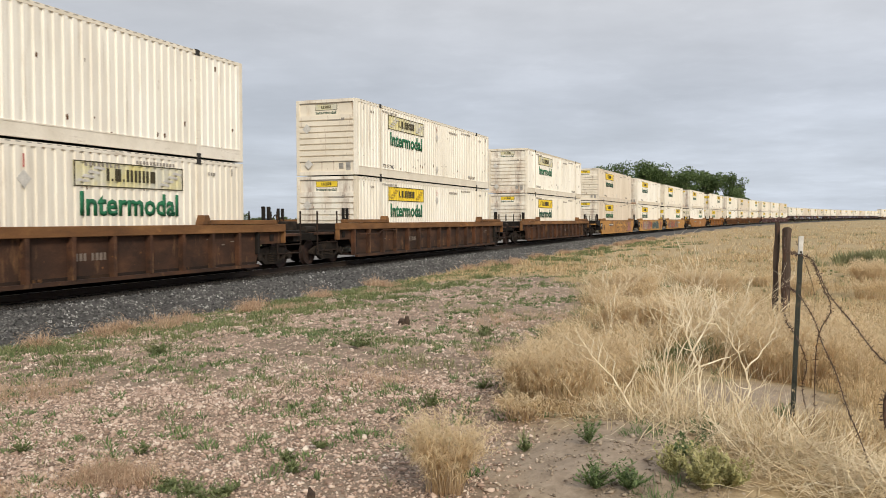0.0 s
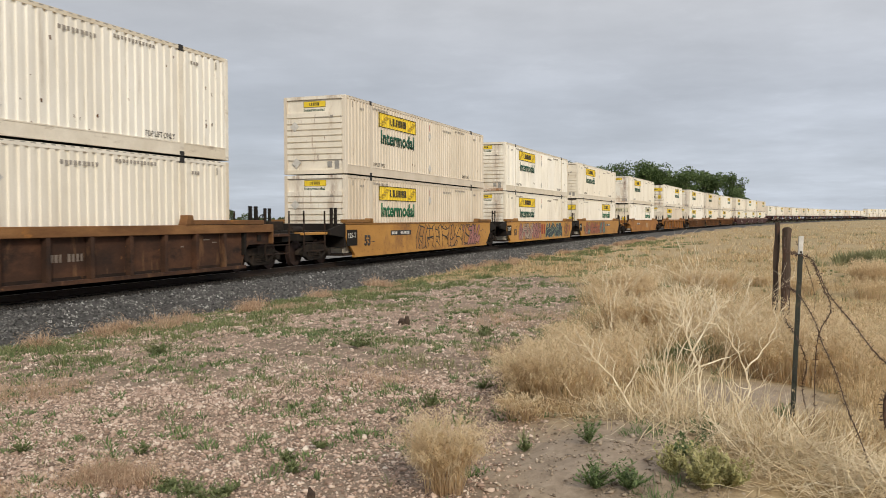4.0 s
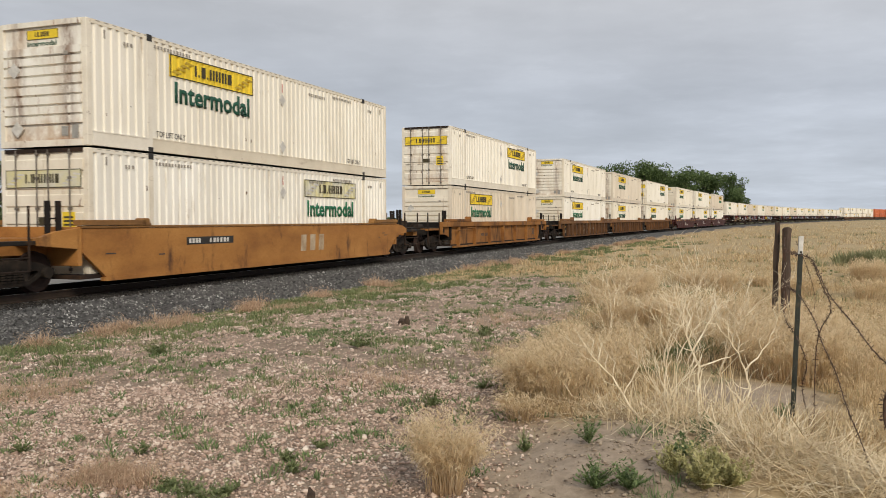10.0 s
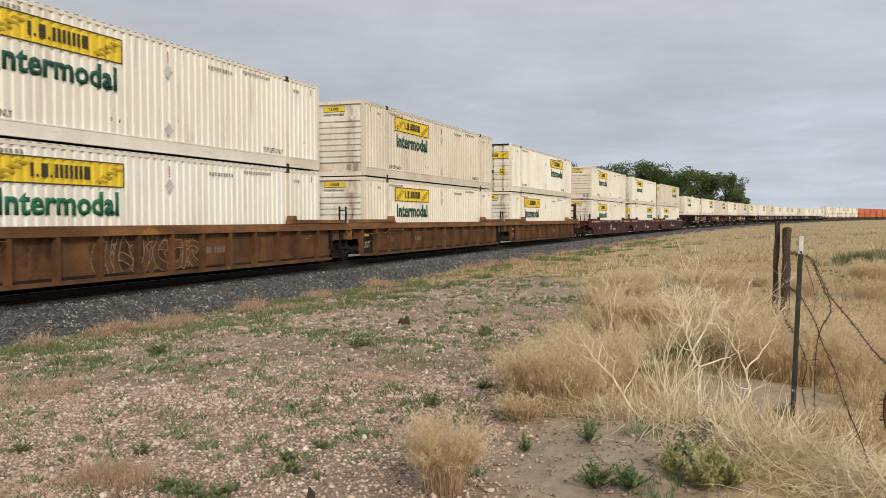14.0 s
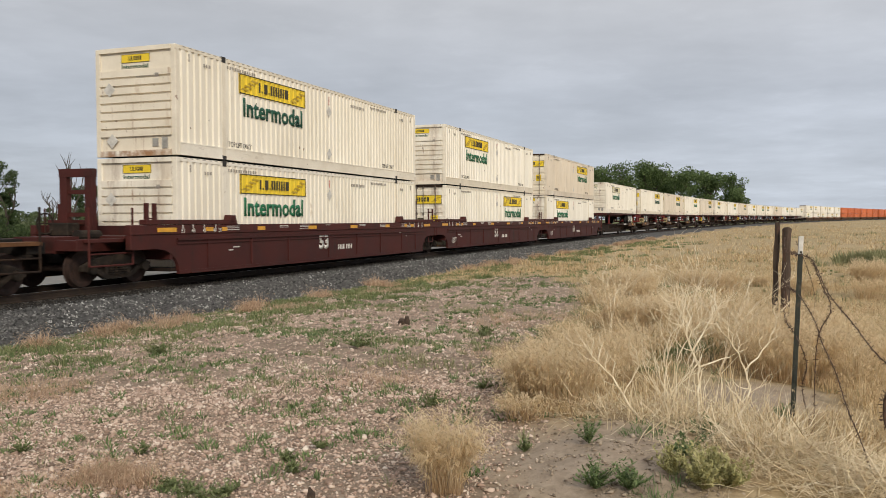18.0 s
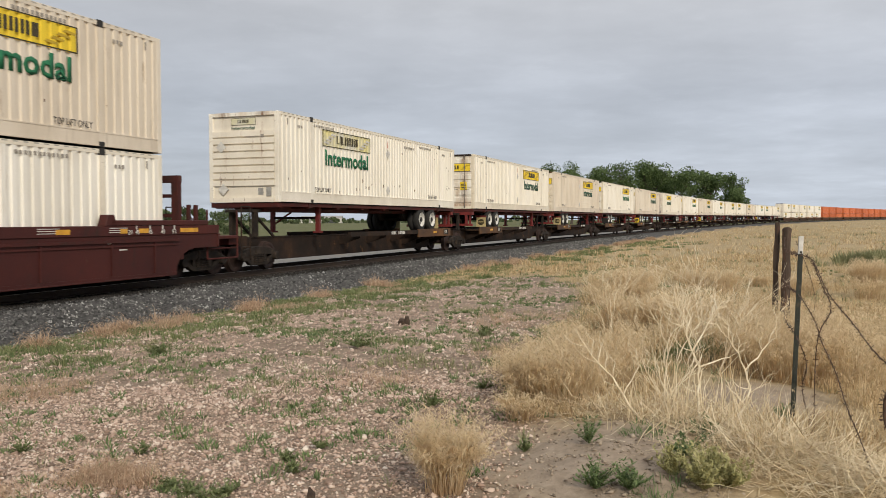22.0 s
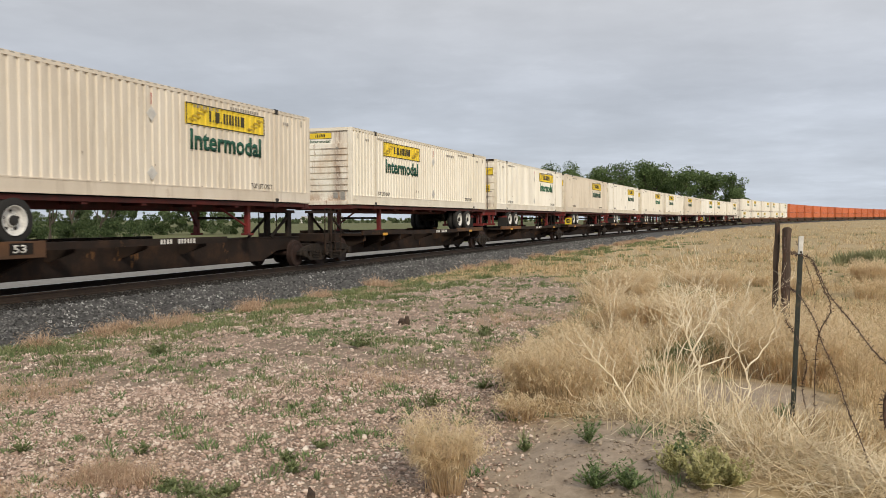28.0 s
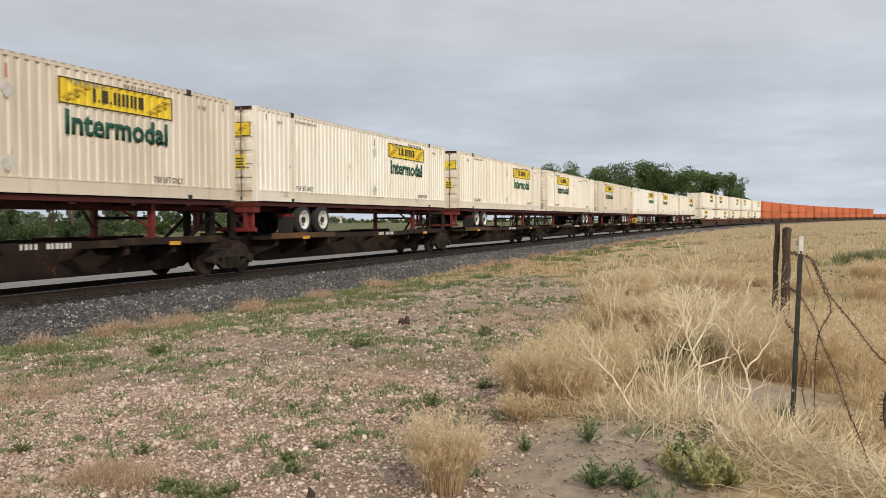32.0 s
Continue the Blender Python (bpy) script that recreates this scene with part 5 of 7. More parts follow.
def chassis(flap="logo_yellow"):
    """A road chassis under a box, front at -x: two main beams, tandem axles at the rear, legs, rear guard."""
    ob = new("trailer_chassis")
    zt = 0.0                         # underside of the box

    def frame_make():
        bm = bmesh.new()
        for yy in (-0.5, 0.5):
            bx(bm, -7.9, 8.1, yy - 0.07, yy + 0.07, zt - 0.30, zt - 0.02)
        for k in (-7.9, -6.1, -4, -2, 0, 2, 4, 6.1, 7.95):
            bx(bm, k - 0.09, k + 0.09, -1.22, 1.22, zt - 0.20, zt - 0.02)
        for k in (-6.08, 6.08, -8.05, 8.1):
            bx(bm, k - 0.12, k + 0.12, -1.26, 1.26, zt - 0.17, zt - 0.012)
        for s in (-1, 1):
            ya, yb = sorted((s * 1.24, s * 1.16))
            bx(bm, -7.9, 8.0, ya, yb, zt - 0.14, zt - 0.015)
        return mesh_of("frame", bm, M["chassis_dark"], 0.008)
    put("frame", shared("chassis frame", frame_make), ob, None, "weathered red steel frame")

    def rear():
        bm = bmesh.new()
        for yy in (-0.85, 0.85):
            bx(bm, 8.0, 8.18, yy - 0.06, yy + 0.06, zt - 0.85, zt - 0.1)
        bx(bm, 8.02, 8.16, -1.2, 1.2, zt - 0.92, zt - 0.80)
        bx(bm, 7.9, 8.2, -1.22, 1.22, zt - 0.34, zt - 0.08)
        for yy in (-1.05, 1.05):
            bx(bm, 8.0, 8.1, yy - 0.05, yy + 0.05, zt - 0.8, zt - 0.3)
        return mesh_of("rear_guard", bm, M["chassis_red"], 0.006)
    put("rear_guard", shared("rear guard", rear), ob)

    def suspension():
        bm = bmesh.new()
        for yy in (-0.55, 0.55):
            prism(bm, [(3.2, zt - 0.30), (6.1, zt - 0.30), (5.8, zt - 0.60), (5.2, zt - 0.45), (4.65, zt - 0.62), (4.0, zt - 0.45), (3.5, zt - 0.60)], yy - 0.08, yy + 0.08)
        for k in (3.98, 5.28):
            rod(bm, (k, -0.95, -0.56), (k, 0.95, -0.56), 0.07, 10)
        return mesh_of("suspension", bm, M["truck"])
    put("suspension", shared("suspension", suspension), ob)

    def tyre():
        bm = bmesh.new()
        for c in (-0.135, 0.135):
            lathe(bm, [(0.30, c - 0.10), (0.46, c - 0.115), (0.50, c - 0.085), (0.505, c), (0.50, c + 0.085), (0.46, c + 0.115), (0.30, c + 0.10)], 0, 0, 0, 28, False)
        return mesh_of("tyre", bm, M["tyre"], 0, True)

    def rim():
        bm = bmesh.new()
        lathe(bm, [(0.318, -0.268), (0.298, -0.262), (0.275, -0.17), (0.22, -0.135), (0.13, -0.145), (0.12, -0.21), (0.06, -0.215)], 0, 0, 0, 24, False)
        for i in range(8):
            a = i * math.pi / 4
            rod(bm, (0.17 * math.cos(a), -0.13, 0.17 * math.sin(a)), (0.17 * math.cos(a), -0.18, 0.17 * math.sin(a)), 0.016, 6)
        return mesh_of("rim", bm, M["rim"])

    def hub():
        bm = bmesh.new()
        lathe(bm, [(0.11, -0.20), (0.10, -0.255), (0.04, -0.262)], 0, 0, 0, 14)
        # black discs give the rim's open hand holes their darkness
        for i in range(5):
            a = i * 2 * math.pi / 5 + 0.3
            rod(bm, (0.195 * math.cos(a), -0.13, 0.195 * math.sin(a)), (0.195 * math.cos(a), -0.150, 0.195 * math.sin(a)), 0.036, 10)
        return mesh_of("hub", bm, M["black"])
    for k in (3.98, 5.28):
        for s in (-1, 1):
            mm = Matrix.Translation((k, s * 1.0, -0.56))
            if s > 0:
                mm = mm @ TURN
            w = put("wheel", shared("road tyre", tyre), ob, mm, "black twin tyres")
            put("rim", shared("road rim", rim), w, None, "white steel rim")
            put("hub", shared("road hub", hub), w)
    for s in (-1, 1):
        put("mudflap", box_mesh("mudflap%d" % s, M[flap], [(6.02, 6.06, min(s * 0.72, s * 1.26), max(s * 0.72, s * 1.26), -0.98, -0.46)]), ob, None, FLAPS[flap])
        put("bracket", box_mesh("bracket%d" % s, M["chassis_red"], [(5.98, 6.05, min(s * 0.66, s * 1.28), max(s * 0.66, s * 1.28), -0.46, -0.36)]), ob, None, "red flap bracket")
        if flap != "tyre":
            def flap_art(s=s):
                bm = bmesh.new()
                prism(bm, [(s * 0.99 + 0.19 * math.cos(i * 0.5236), -0.72 + 0.17 * math.sin(i * 0.5236)) for i in range(12)], 6.056, 6.064, "x")
                return mesh_of("emblem", bm, M["logo_dark"])
            put("emblem", shared(("flap art", s), flap_art), ob)
            t = put("lettering", shared(("wide", flap), lambda: lettering("WIDE", 0.30, 0.11, M[flap], 0.012, 0.004)), ob)
            t.matrix_basis = Matrix.Translation((6.066, s * 0.99 - 0.15, -0.775)) @ Matrix.Rotation(math.pi / 2, 4, "Z")

        def leg(s=s):
            bm = bmesh.new()
            yy = s * 0.92
            bx(bm, -5.05, -4.91, yy - 0.07, yy + 0.07, -0.98, -0.1)
            bx(bm, -5.12, -4.84, yy - 0.13, yy + 0.13, -1.02, -0.96)
            rod(bm, (-4.95, yy, -0.75), (-4.1, s * 0.55, -0.2), 0.035, 6)
            return mesh_of("leg", bm, M["chassis_red"])
        put("leg", shared(("leg", s), leg), ob, None, "red landing leg")

    def kingpin():
        bm = bmesh.new()
        bx(bm, -7.7, -6.6, -0.55, 0.55, -0.24, -0.14)
        rod(bm, (-7.25, 0, -0.30), (-7.25, 0, -0.14), 0.06, 10)
        return mesh_of("kingpin_plate", bm, M["truck"])
    put("kingpin_plate", shared("kingpin", kingpin), ob)
    bm = bmesh.new()
    rod(bm, (-4.98, -0.9, -0.5), (-4.98, 0.9, -0.5), 0.04, 8)
    part("cross_shaft", bm, M["truck"], ob)
    return ob


# ---- the train: its make-up ----
TRAIN = []        # (thing, place of its middle along the train, half its carrying length, height)
WHEELS = []


def load(thing, u, z, label, category, group, turned=False, half=7.0):
    thing["turned"] = turned
    m = on_track(u, half)
    thing.matrix_basis = Matrix.Translation((0, 0, z)) @ m @ (TURN if turned else Matrix.Identity(4))
    tagged(thing, label, category, group)
    TRAIN.append((thing, u, half, z, turned))
    return thing


PROTO = {}


def box(style, word, u, z, turned, paint="paint", far=False, label=""):
    key = (style, word, paint, far)
    if key not in PROTO:
        PROTO[key] = container(*key)
        thing = PROTO[key]
    else:
        thing = copy_thing(PROTO[key], Matrix.Identity(4))
    load(thing, u, z, label, "container", "containers on the train", turned)
    return thing


LOWER, UPPER = 0.335, 3.262
KINDS = {"brown": "rust-brown steel well wagon with ribbed sides", "orange": "weathered orange steel well wagon with ribbed sides",
         "smooth": "weathered orange well wagon with smooth sides", "yellow": "golden yellow well wagon covered in sprayed graffiti",
         "maroon": "maroon steel well wagon with yellow reflectors"}
WORDS = {"yellow": "with yellow decal", "faded": "with faded pale decal", "none": "without markings"}


def tell(style, turned, where):
    return "cream corrugated container %s, %s" % (WORDS[style], where)


# middle, wagon, coupled at each end, upper box (decal, word, turned), lower box
STACKS = [(-31.9, "brown", (1, 1), ("yellow", "green", 0), ("yellow", "green", 0)),
          (-8.2, "brown", (1, 1), ("none", "green", 0), ("faded", "green", 1)),
          (15.75, "brown", (1, 1), ("faded", "green", 0), ("yellow", "green", 0)),
          (40.2, "brown", (1, 1), ("faded", "green", 0), ("yellow", "dark", 0)),
          (63.95, "yellow", (1, 0), ("yellow", "dark", 0), ("yellow", "green", 0)),
          (84.55, "yellow", (0, 0), ("yellow", "dark", 0), ("yellow", "dark", 0)),
          (104.6, "yellow", (0, 1), ("yellow", "dark", 0), ("yellow", "green", 1)),
          (128.75, "smooth", (1, 1), ("yellow", "dark", 0), ("faded", "green", 1)),
          (152.8, "orange", (1, 1), ("yellow", "dark", 1), ("yellow", "green", 0)),
          (177.25, "brown", (1, 0), ("yellow", "dark", 0), ("yellow", "green", 0)),
          (197.2, "brown", (0, 0), ("yellow", "dark", 0), ("yellow", "dark", 0)),
          (217.45, "brown", (0, 1), ("yellow", "dark", 1), ("yellow", "dark", 0)),
          (241.65, "maroon", (1, 0), ("yellow", "dark", 0), ("yellow", "green", 0)),
          (261.8, "maroon", (0, 0), ("yellow", "green", 0), ("yellow", "green", 1)),
          (281.8, "maroon", (0, 1), ("yellow", "green", 1), ("yellow", "green", 0))]
for i, (u, kind, ends, upper, lower) in enumerate(STACKS):
    car = well_car(kind, ends, WHEELS, 20 + i, paint="rust_well" if i in (9, 10, 11) else None, panel={4: -4.6, 5: 99, 6: 2.2, 7: -4.9, 12: 0.4, 13: 0.4, 14: 0.4}.get(i))
    load(car, u, 0.0, KINDS[kind], "railway wagon", "wagons of the train", half=9.0)
    if i == 4:
        graffiti(car, 4.2, 6.0, ["spray_pink", "spray_pink"], 5)
        graffiti(car, -1.9, 4.6, ["spray_tan", "yellow_well", "spray_tan", "yellow_well"], 4, size=1.65, outline=0.052)
    elif i == 5:
        graffiti(car, -6.0, -1.6, ["spray_pink", "spray_pale", "spray_pink"], 6, size=1.15)
        red = bmesh.new()
        for a in (-0.98, -0.50, -0.02):
            bx(red, a, a + 0.34, -1.5235, -1.515, 0.56, 1.20)
        tagged(part("emblem", red, M["spray_red"], car, "dark red mark in plain bars"), kind="stuff")
        graffiti(car, 0.7, 4.9, ["spray_blue", "spray_blue", "spray_grey", "spray_blue"], 7, size=1.6, outline=0.034, edge="spray_mint")
        graffiti(car, 6.2, 7.4, ["yellow_well", "spray_coral"], 11, size=0.7)
    elif i == 6:
        graffiti(car, -6.4, 1.0, ["spray_coral", "spray_pale", "spray_teal", "spray_coral", "spray_coral"], 9, size=1.2)
    elif i == 9:
        graffiti(car, -2.6, 1.2, ["rust_well", "rust_well"], 10, y=1.388, outline=0.014, edge="faded_white")
    box(upper[0], upper[1], u, UPPER, upper[2], "paint_dull" if i in (4, 10, 14) else "paint", label=tell(upper[0], upper[2], "stacked on another"))
    box(lower[0], lower[1], u, LOWER, lower[2], "paint_dull" if i in (4, 8) else "paint", label=tell(lower[0], lower[2], "sunk in a well wagon"))

# boxes on road chassis, carried on spine wagons in units of five; turned: doors lead
NEAR_ENDS = [295.6, 315.0, 333.0, 351.2, 369.1, 388.6, 406.9, 424.5, 442.0, 460.4, 478.6, 497.0, 515.2, 533.2, 551.2]
TURNED = [0, 1, 1, 1, 1, 0, 1, 1, 1, 1, 0, 0, 1, 0, 1]
STYLES = ["faded", "yellow", "yellow", "yellow", "yellow", "yellow", "yellow", "yellow", "yellow", "yellow", "yellow", "yellow", "yellow", "yellow", "yellow"]
first = {}
BASE = 2.125
for i, a in enumerate(NEAR_ENDS):
    u = a + CL / 2
    car = spine_car((i % 5 == 0, i % 5 == 4), WHEELS, 50 + i, -1 if TURNED[i] else 1)
    load(car, u, 0.0, "dark rusted steel spine wagon with orange wheel platforms", "railway wagon", "wagons of the train", half=9.0)
    flap = "flap_tan" if i < 3 else "logo_yellow" if i in (4, 7, 12) else "tyre"
    if flap not in first:
        first[flap] = ch = chassis(flap)
    else:
        ch = copy_thing(first[flap], Matrix.Identity(4))
    load(ch, u, BASE, "weathered red trailer chassis with white wheel rims on a spine wagon", "trailer chassis", "trailer chassis on the train", TURNED[i])
    box(STYLES[i], "green" if i % 3 == 0 else "dark", u, BASE, TURNED[i], "paint_dull" if i in (2, 4, 7, 11) else "paint", label=tell(STYLES[i], TURNED[i], "on a red trailer chassis"))

# the far end: five more double stacks, then orange ones, then single orange boxes
far_car = None
u = 584.0
FAR = [("paint", 2)] * 5 + [("orange_box", 2)] * 15 + [("orange_box", 1)] * 4
for i, (paint, high) in enumerate(FAR):
    if far_car is None:
        far_car = well_car("brown", (0, 0), WHEELS, 90, numbers=False, lite=True)
        car = far_car
    else:
        car = copy_thing(far_car, Matrix.Identity(4))
        WHEELS += [o for o in car.children_recursive if "axle" in o.keys()]
    load(car, u, 0.0, KINDS["brown"], "railway wagon", "wagons of the train", half=9.0)
    st = "yellow" if paint == "paint" else "none"
    lab = "cream white corrugated shipping container far down the train" if paint == "paint" else "orange corrugated shipping container far down the train"
    for k in range(high):
        box(st, "dark", u, (LOWER, UPPER)[k], (i + k) % 2, paint, True, lab)
    u += 20.0 if i < 4 else 22.0 if i == 4 else (20.0, 20.0, 23.3)[(i - 5) % 3]


# ---- plants and stones: materials ----
def leaf_material(name, stops, rough=0.7, trans=0.0):
    m = bpy.data.materials.new(name)
    m.use_nodes = True
    t = m.node_tree
    b = t.nodes["Principled BSDF"]
    isl = t.nodes.new("ShaderNodeNewGeometry").outputs["Random Per Island"]
    co = t.nodes.new("ShaderNodeTexCoord").outputs["Object"]
    n = noise_node(t, co, 1.6, 4, 0.6)
    f = math_node(t, "ADD", math_node(t, "MULTIPLY", isl, 0.6), math_node(t, "MULTIPLY", n, 0.4))
    t.links.new(ramp(t, f, stops), b.inputs["Base Color"])
    b.inputs["Roughness"].default_value = rough
    b.inputs["Specular IOR Level"].default_value = 0.25
    if trans:
        tr = t.nodes.new("ShaderNodeBsdfTranslucent")
        t.links.new(ramp(t, f, stops), tr.inputs[0])
        ms = t.nodes.new("ShaderNodeMixShader")
        ms.inputs[0].default_value = trans
        t.links.new(b.outputs[0], ms.inputs[1])
        t.links.new(tr.outputs[0], ms.inputs[2])
        t.links.new(ms.outputs[0], t.nodes["Material Output"].inputs[0])
    return m


M["straw"] = leaf_material("dry_straw", [(0.12, (0.27, 0.18, 0.09)), (0.40, (0.535, 0.395, 0.22)), (0.70, (0.71, 0.555, 0.345)), (0.92, (0.82, 0.70, 0.50))], 0.7, 0.3)
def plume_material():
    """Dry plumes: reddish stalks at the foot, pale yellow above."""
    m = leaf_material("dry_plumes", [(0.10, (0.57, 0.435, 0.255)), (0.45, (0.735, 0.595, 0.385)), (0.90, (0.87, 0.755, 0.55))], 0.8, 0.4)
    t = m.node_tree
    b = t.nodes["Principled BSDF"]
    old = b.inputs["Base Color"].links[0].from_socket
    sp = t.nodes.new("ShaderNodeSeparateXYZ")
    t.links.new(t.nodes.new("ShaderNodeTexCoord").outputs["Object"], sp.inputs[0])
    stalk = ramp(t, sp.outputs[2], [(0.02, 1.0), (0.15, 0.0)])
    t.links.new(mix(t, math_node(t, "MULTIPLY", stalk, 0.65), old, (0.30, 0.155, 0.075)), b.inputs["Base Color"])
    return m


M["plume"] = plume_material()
M["straw_pale"] = leaf_material("pale_dry_stems", [(0.15, (0.50, 0.385, 0.235)), (0.55, (0.76, 0.635, 0.43)), (0.95, (0.90, 0.81, 0.62))], 0.7, 0.15)
M["straw_rose"] = leaf_material("pinkish_dry_grass", [(0.15, (0.36, 0.23, 0.15)), (0.55, (0.58, 0.42, 0.29)), (0.95, (0.76, 0.60, 0.44))], 0.75, 0.3)
M["weed"] = leaf_material("green_weed", [(0.1, (0.080, 0.122, 0.050)), (0.55, (0.165, 0.232, 0.095)), (0.95, (0.31, 0.37, 0.175))], 0.7, 0.3)
M["weed_soft"] = leaf_material("soft_green_weed", [(0.1, (0.10, 0.13, 0.055)), (0.5, (0.19, 0.235, 0.10)), (0.95, (0.36, 0.37, 0.19))], 0.7, 0.3)
M["weed_grey"] = leaf_material("grey_green_weed", [(0.1, (0.15, 0.155, 0.08)), (0.55, (0.26, 0.265, 0.14)), (0.95, (0.42, 0.40, 0.23))], 0.7, 0.2)
M["leaf"] = leaf_material("cottonwood_leaves", [(0.1, (0.038, 0.062, 0.026)), (0.5, (0.100, 0.150, 0.056)), (0.95, (0.20, 0.265, 0.10))], 0.7, 0.25)
M["leaf_dark"] = leaf_material("dark_green_leaves", [(0.1, (0.018, 0.032, 0.013)), (0.5, (0.055, 0.085, 0.032)), (0.95, (0.13, 0.17, 0.07))], 0.7, 0.2)
M["leaf_far"] = leaf_material("grey_green_leaves", [(0.1, (0.040, 0.058, 0.028)), (0.5, (0.100, 0.133, 0.062)), (0.95, (0.195, 0.23, 0.115))], 0.7, 0.2)
M["bark"] = surf("grey_bark", [(0.3, (0.045, 0.036, 0.028)), (0.7, (0.11, 0.09, 0.07))], 0.9, scale=3, stretch=(3, 3, 0.6), bump=0.6, bscale=20)
M["pebble"] = leaf_material("mixed_gravel", [(0.14, (0.090, 0.073, 0.060)), (0.30, (0.285, 0.203, 0.158)), (0.50, (0.475, 0.345, 0.274)), (0.72, (0.64, 0.505, 0.415)), (0.90, (0.84, 0.775, 0.69))], 0.85)
M["stone"] = leaf_material("ballast_stone", [(0.18, (0.030, 0.030, 0.030)), (0.42, (0.076, 0.075, 0.073)), (0.64, (0.155, 0.152, 0.147)), (0.74, (0.22, 0.215, 0.207)), (0.81, (0.46, 0.45, 0.43))], 0.85)
M["stone_grime_shade"] = leaf_material("oily_ballast_stone", [(0.2, (0.010, 0.009, 0.008)), (0.6, (0.026, 0.023, 0.020)), (0.9, (0.07, 0.062, 0.055))], 0.85)

RNG = np.random.default_rng(7)


def in_view(n, y0, y1, power=0.0, margin=0.4, wide=0.545):
    """Random places on the ground within the camera's reach, thinning out with distance (power 0: even; 1: as 1/y; 2: as 1/y^2)."""
    k = RNG.random(n)
    e = 2 - power
    y = np.exp(np.log(y0) + k * (np.log(y1) - np.log(y0))) if abs(e) < 1e-6 else (y0 ** e + k * (y1 ** e - y0 ** e)) ** (1 / e)
    x = (RNG.random(n) * 2 - 1) * (wide * y + margin)
    return x, y


def stuff(name, verts, faces, material, label, category):
    me = bpy.data.meshes.new(name)
    nv_, nf = len(verts), len(faces)
    me.vertices.add(nv_)
    me.vertices.foreach_set("co", np.ascontiguousarray(verts, np.float32).ravel())
    k = faces.shape[1]
    me.loops.add(nf * k)
    me.loops.foreach_set("vertex_index", np.ascontiguousarray(faces, np.int32).ravel())
    me.polygons.add(nf)
    me.polygons.foreach_set("loop_start", np.arange(nf, dtype=np.int32) * k)
    me.polygons.foreach_set("loop_total", np.full(nf, k, np.int32))
    me.materials.append(material)
    me.update(calc_edges=True)
    ob = new(name, me)
    if label:
        tagged(ob, label, category, kind="stuff")
    return ob


def blade_arrays(base, az, lean, length, width, droop):
    """Bent, tapering blades as triangles. All arguments are arrays of one length."""
    n = len(base)
    out = np.stack([np.cos(az), np.sin(az), np.zeros(n)], 1)
    sidev = np.stack([-np.sin(az), np.cos(az), np.zeros(n)], 1)
    tw = RNG.uniform(-1.2, 1.2, n)
    sidev = sidev * np.cos(tw)[:, None] + out * np.sin(tw)[:, None]
    upv = np.array([0, 0, 1.0])
    l1, l2 = lean, lean + droop
    p1 = base + (out * np.sin(l1)[:, None] + upv * np.cos(l1)[:, None]) * (length * 0.55)[:, None]
    p2 = p1 + (out * np.sin(l2)[:, None] + upv * np.cos(l2)[:, None]) * (length * 0.45)[:, None]
    w = (width / 2)[:, None]
    v = np.stack([base - sidev * w, base + sidev * w, p1 - sidev * w * 0.8, p1 + sidev * w * 0.8, p2], 1).reshape(-1, 3)
    o = (np.arange(n) * 5)[:, None]
    f = np.concatenate([o + np.array([0, 1, 3]), o + np.array([0, 3, 2]), o + np.array([2, 3, 4])], 0)
    return v, f, p2


def merge(chunks):
    vs, fs, k = [], [], 0
    for v, f in chunks:
        vs.append(v)
        fs.append(f + k)
        k += len(v)
    return np.concatenate(vs), np.concatenate(fs)


def tufts(cx, cy, per, radius, h, width, lean=0.35, droop=0.6, heads=0, head_len=0.05, lift=0.0, hvar=0.35, head_w=1.35):
    """Tufts of blades at the places cx, cy; h and radius may be arrays. heads: drooping seed plumes on each tip."""
    n = len(cx)
    h = np.broadcast_to(h, n)
    radius = np.broadcast_to(radius, n)
    width = np.broadcast_to(width, n)
    i = np.repeat(np.arange(n), per)
    m = len(i)
    a, r = RNG.random(m) * 6.283, np.sqrt(RNG.random(m)) * radius[i]
    bx_, by_ = cx[i] + r * np.cos(a), cy[i] + r * np.sin(a)
    bz = ground_height(cx, cy)[i] + lift - 0.01
    az = a + RNG.normal(0, 0.7, m)
    ln = np.abs(RNG.normal(0, lean, m)) + 0.3 * r / np.maximum(radius[i], 1e-3) * lean
    le = h[i] * (1 + RNG.uniform(-hvar, hvar, m))
    v, f, tip = blade_arrays(np.stack([bx_, by_, bz], 1), az, ln, le, width[i], np.abs(RNG.normal(droop, droop * 0.4, m)))
    out = [(v, f)]
    for k in range(heads):
        v2, f2, _ = blade_arrays(tip - np.array([0, 0, 1.0]) * head_len * 0.3 * k + RNG.normal(0, head_len * 0.25, (m, 3)), az + RNG.normal(0, 0.9, m), ln + 0.9 + RNG.random(m) * 0.8,
                                 head_len * RNG.uniform(0.7, 1.3, m), width[i] * head_w, np.full(m, 0.6))
        out.append((v2, f2))
    return out


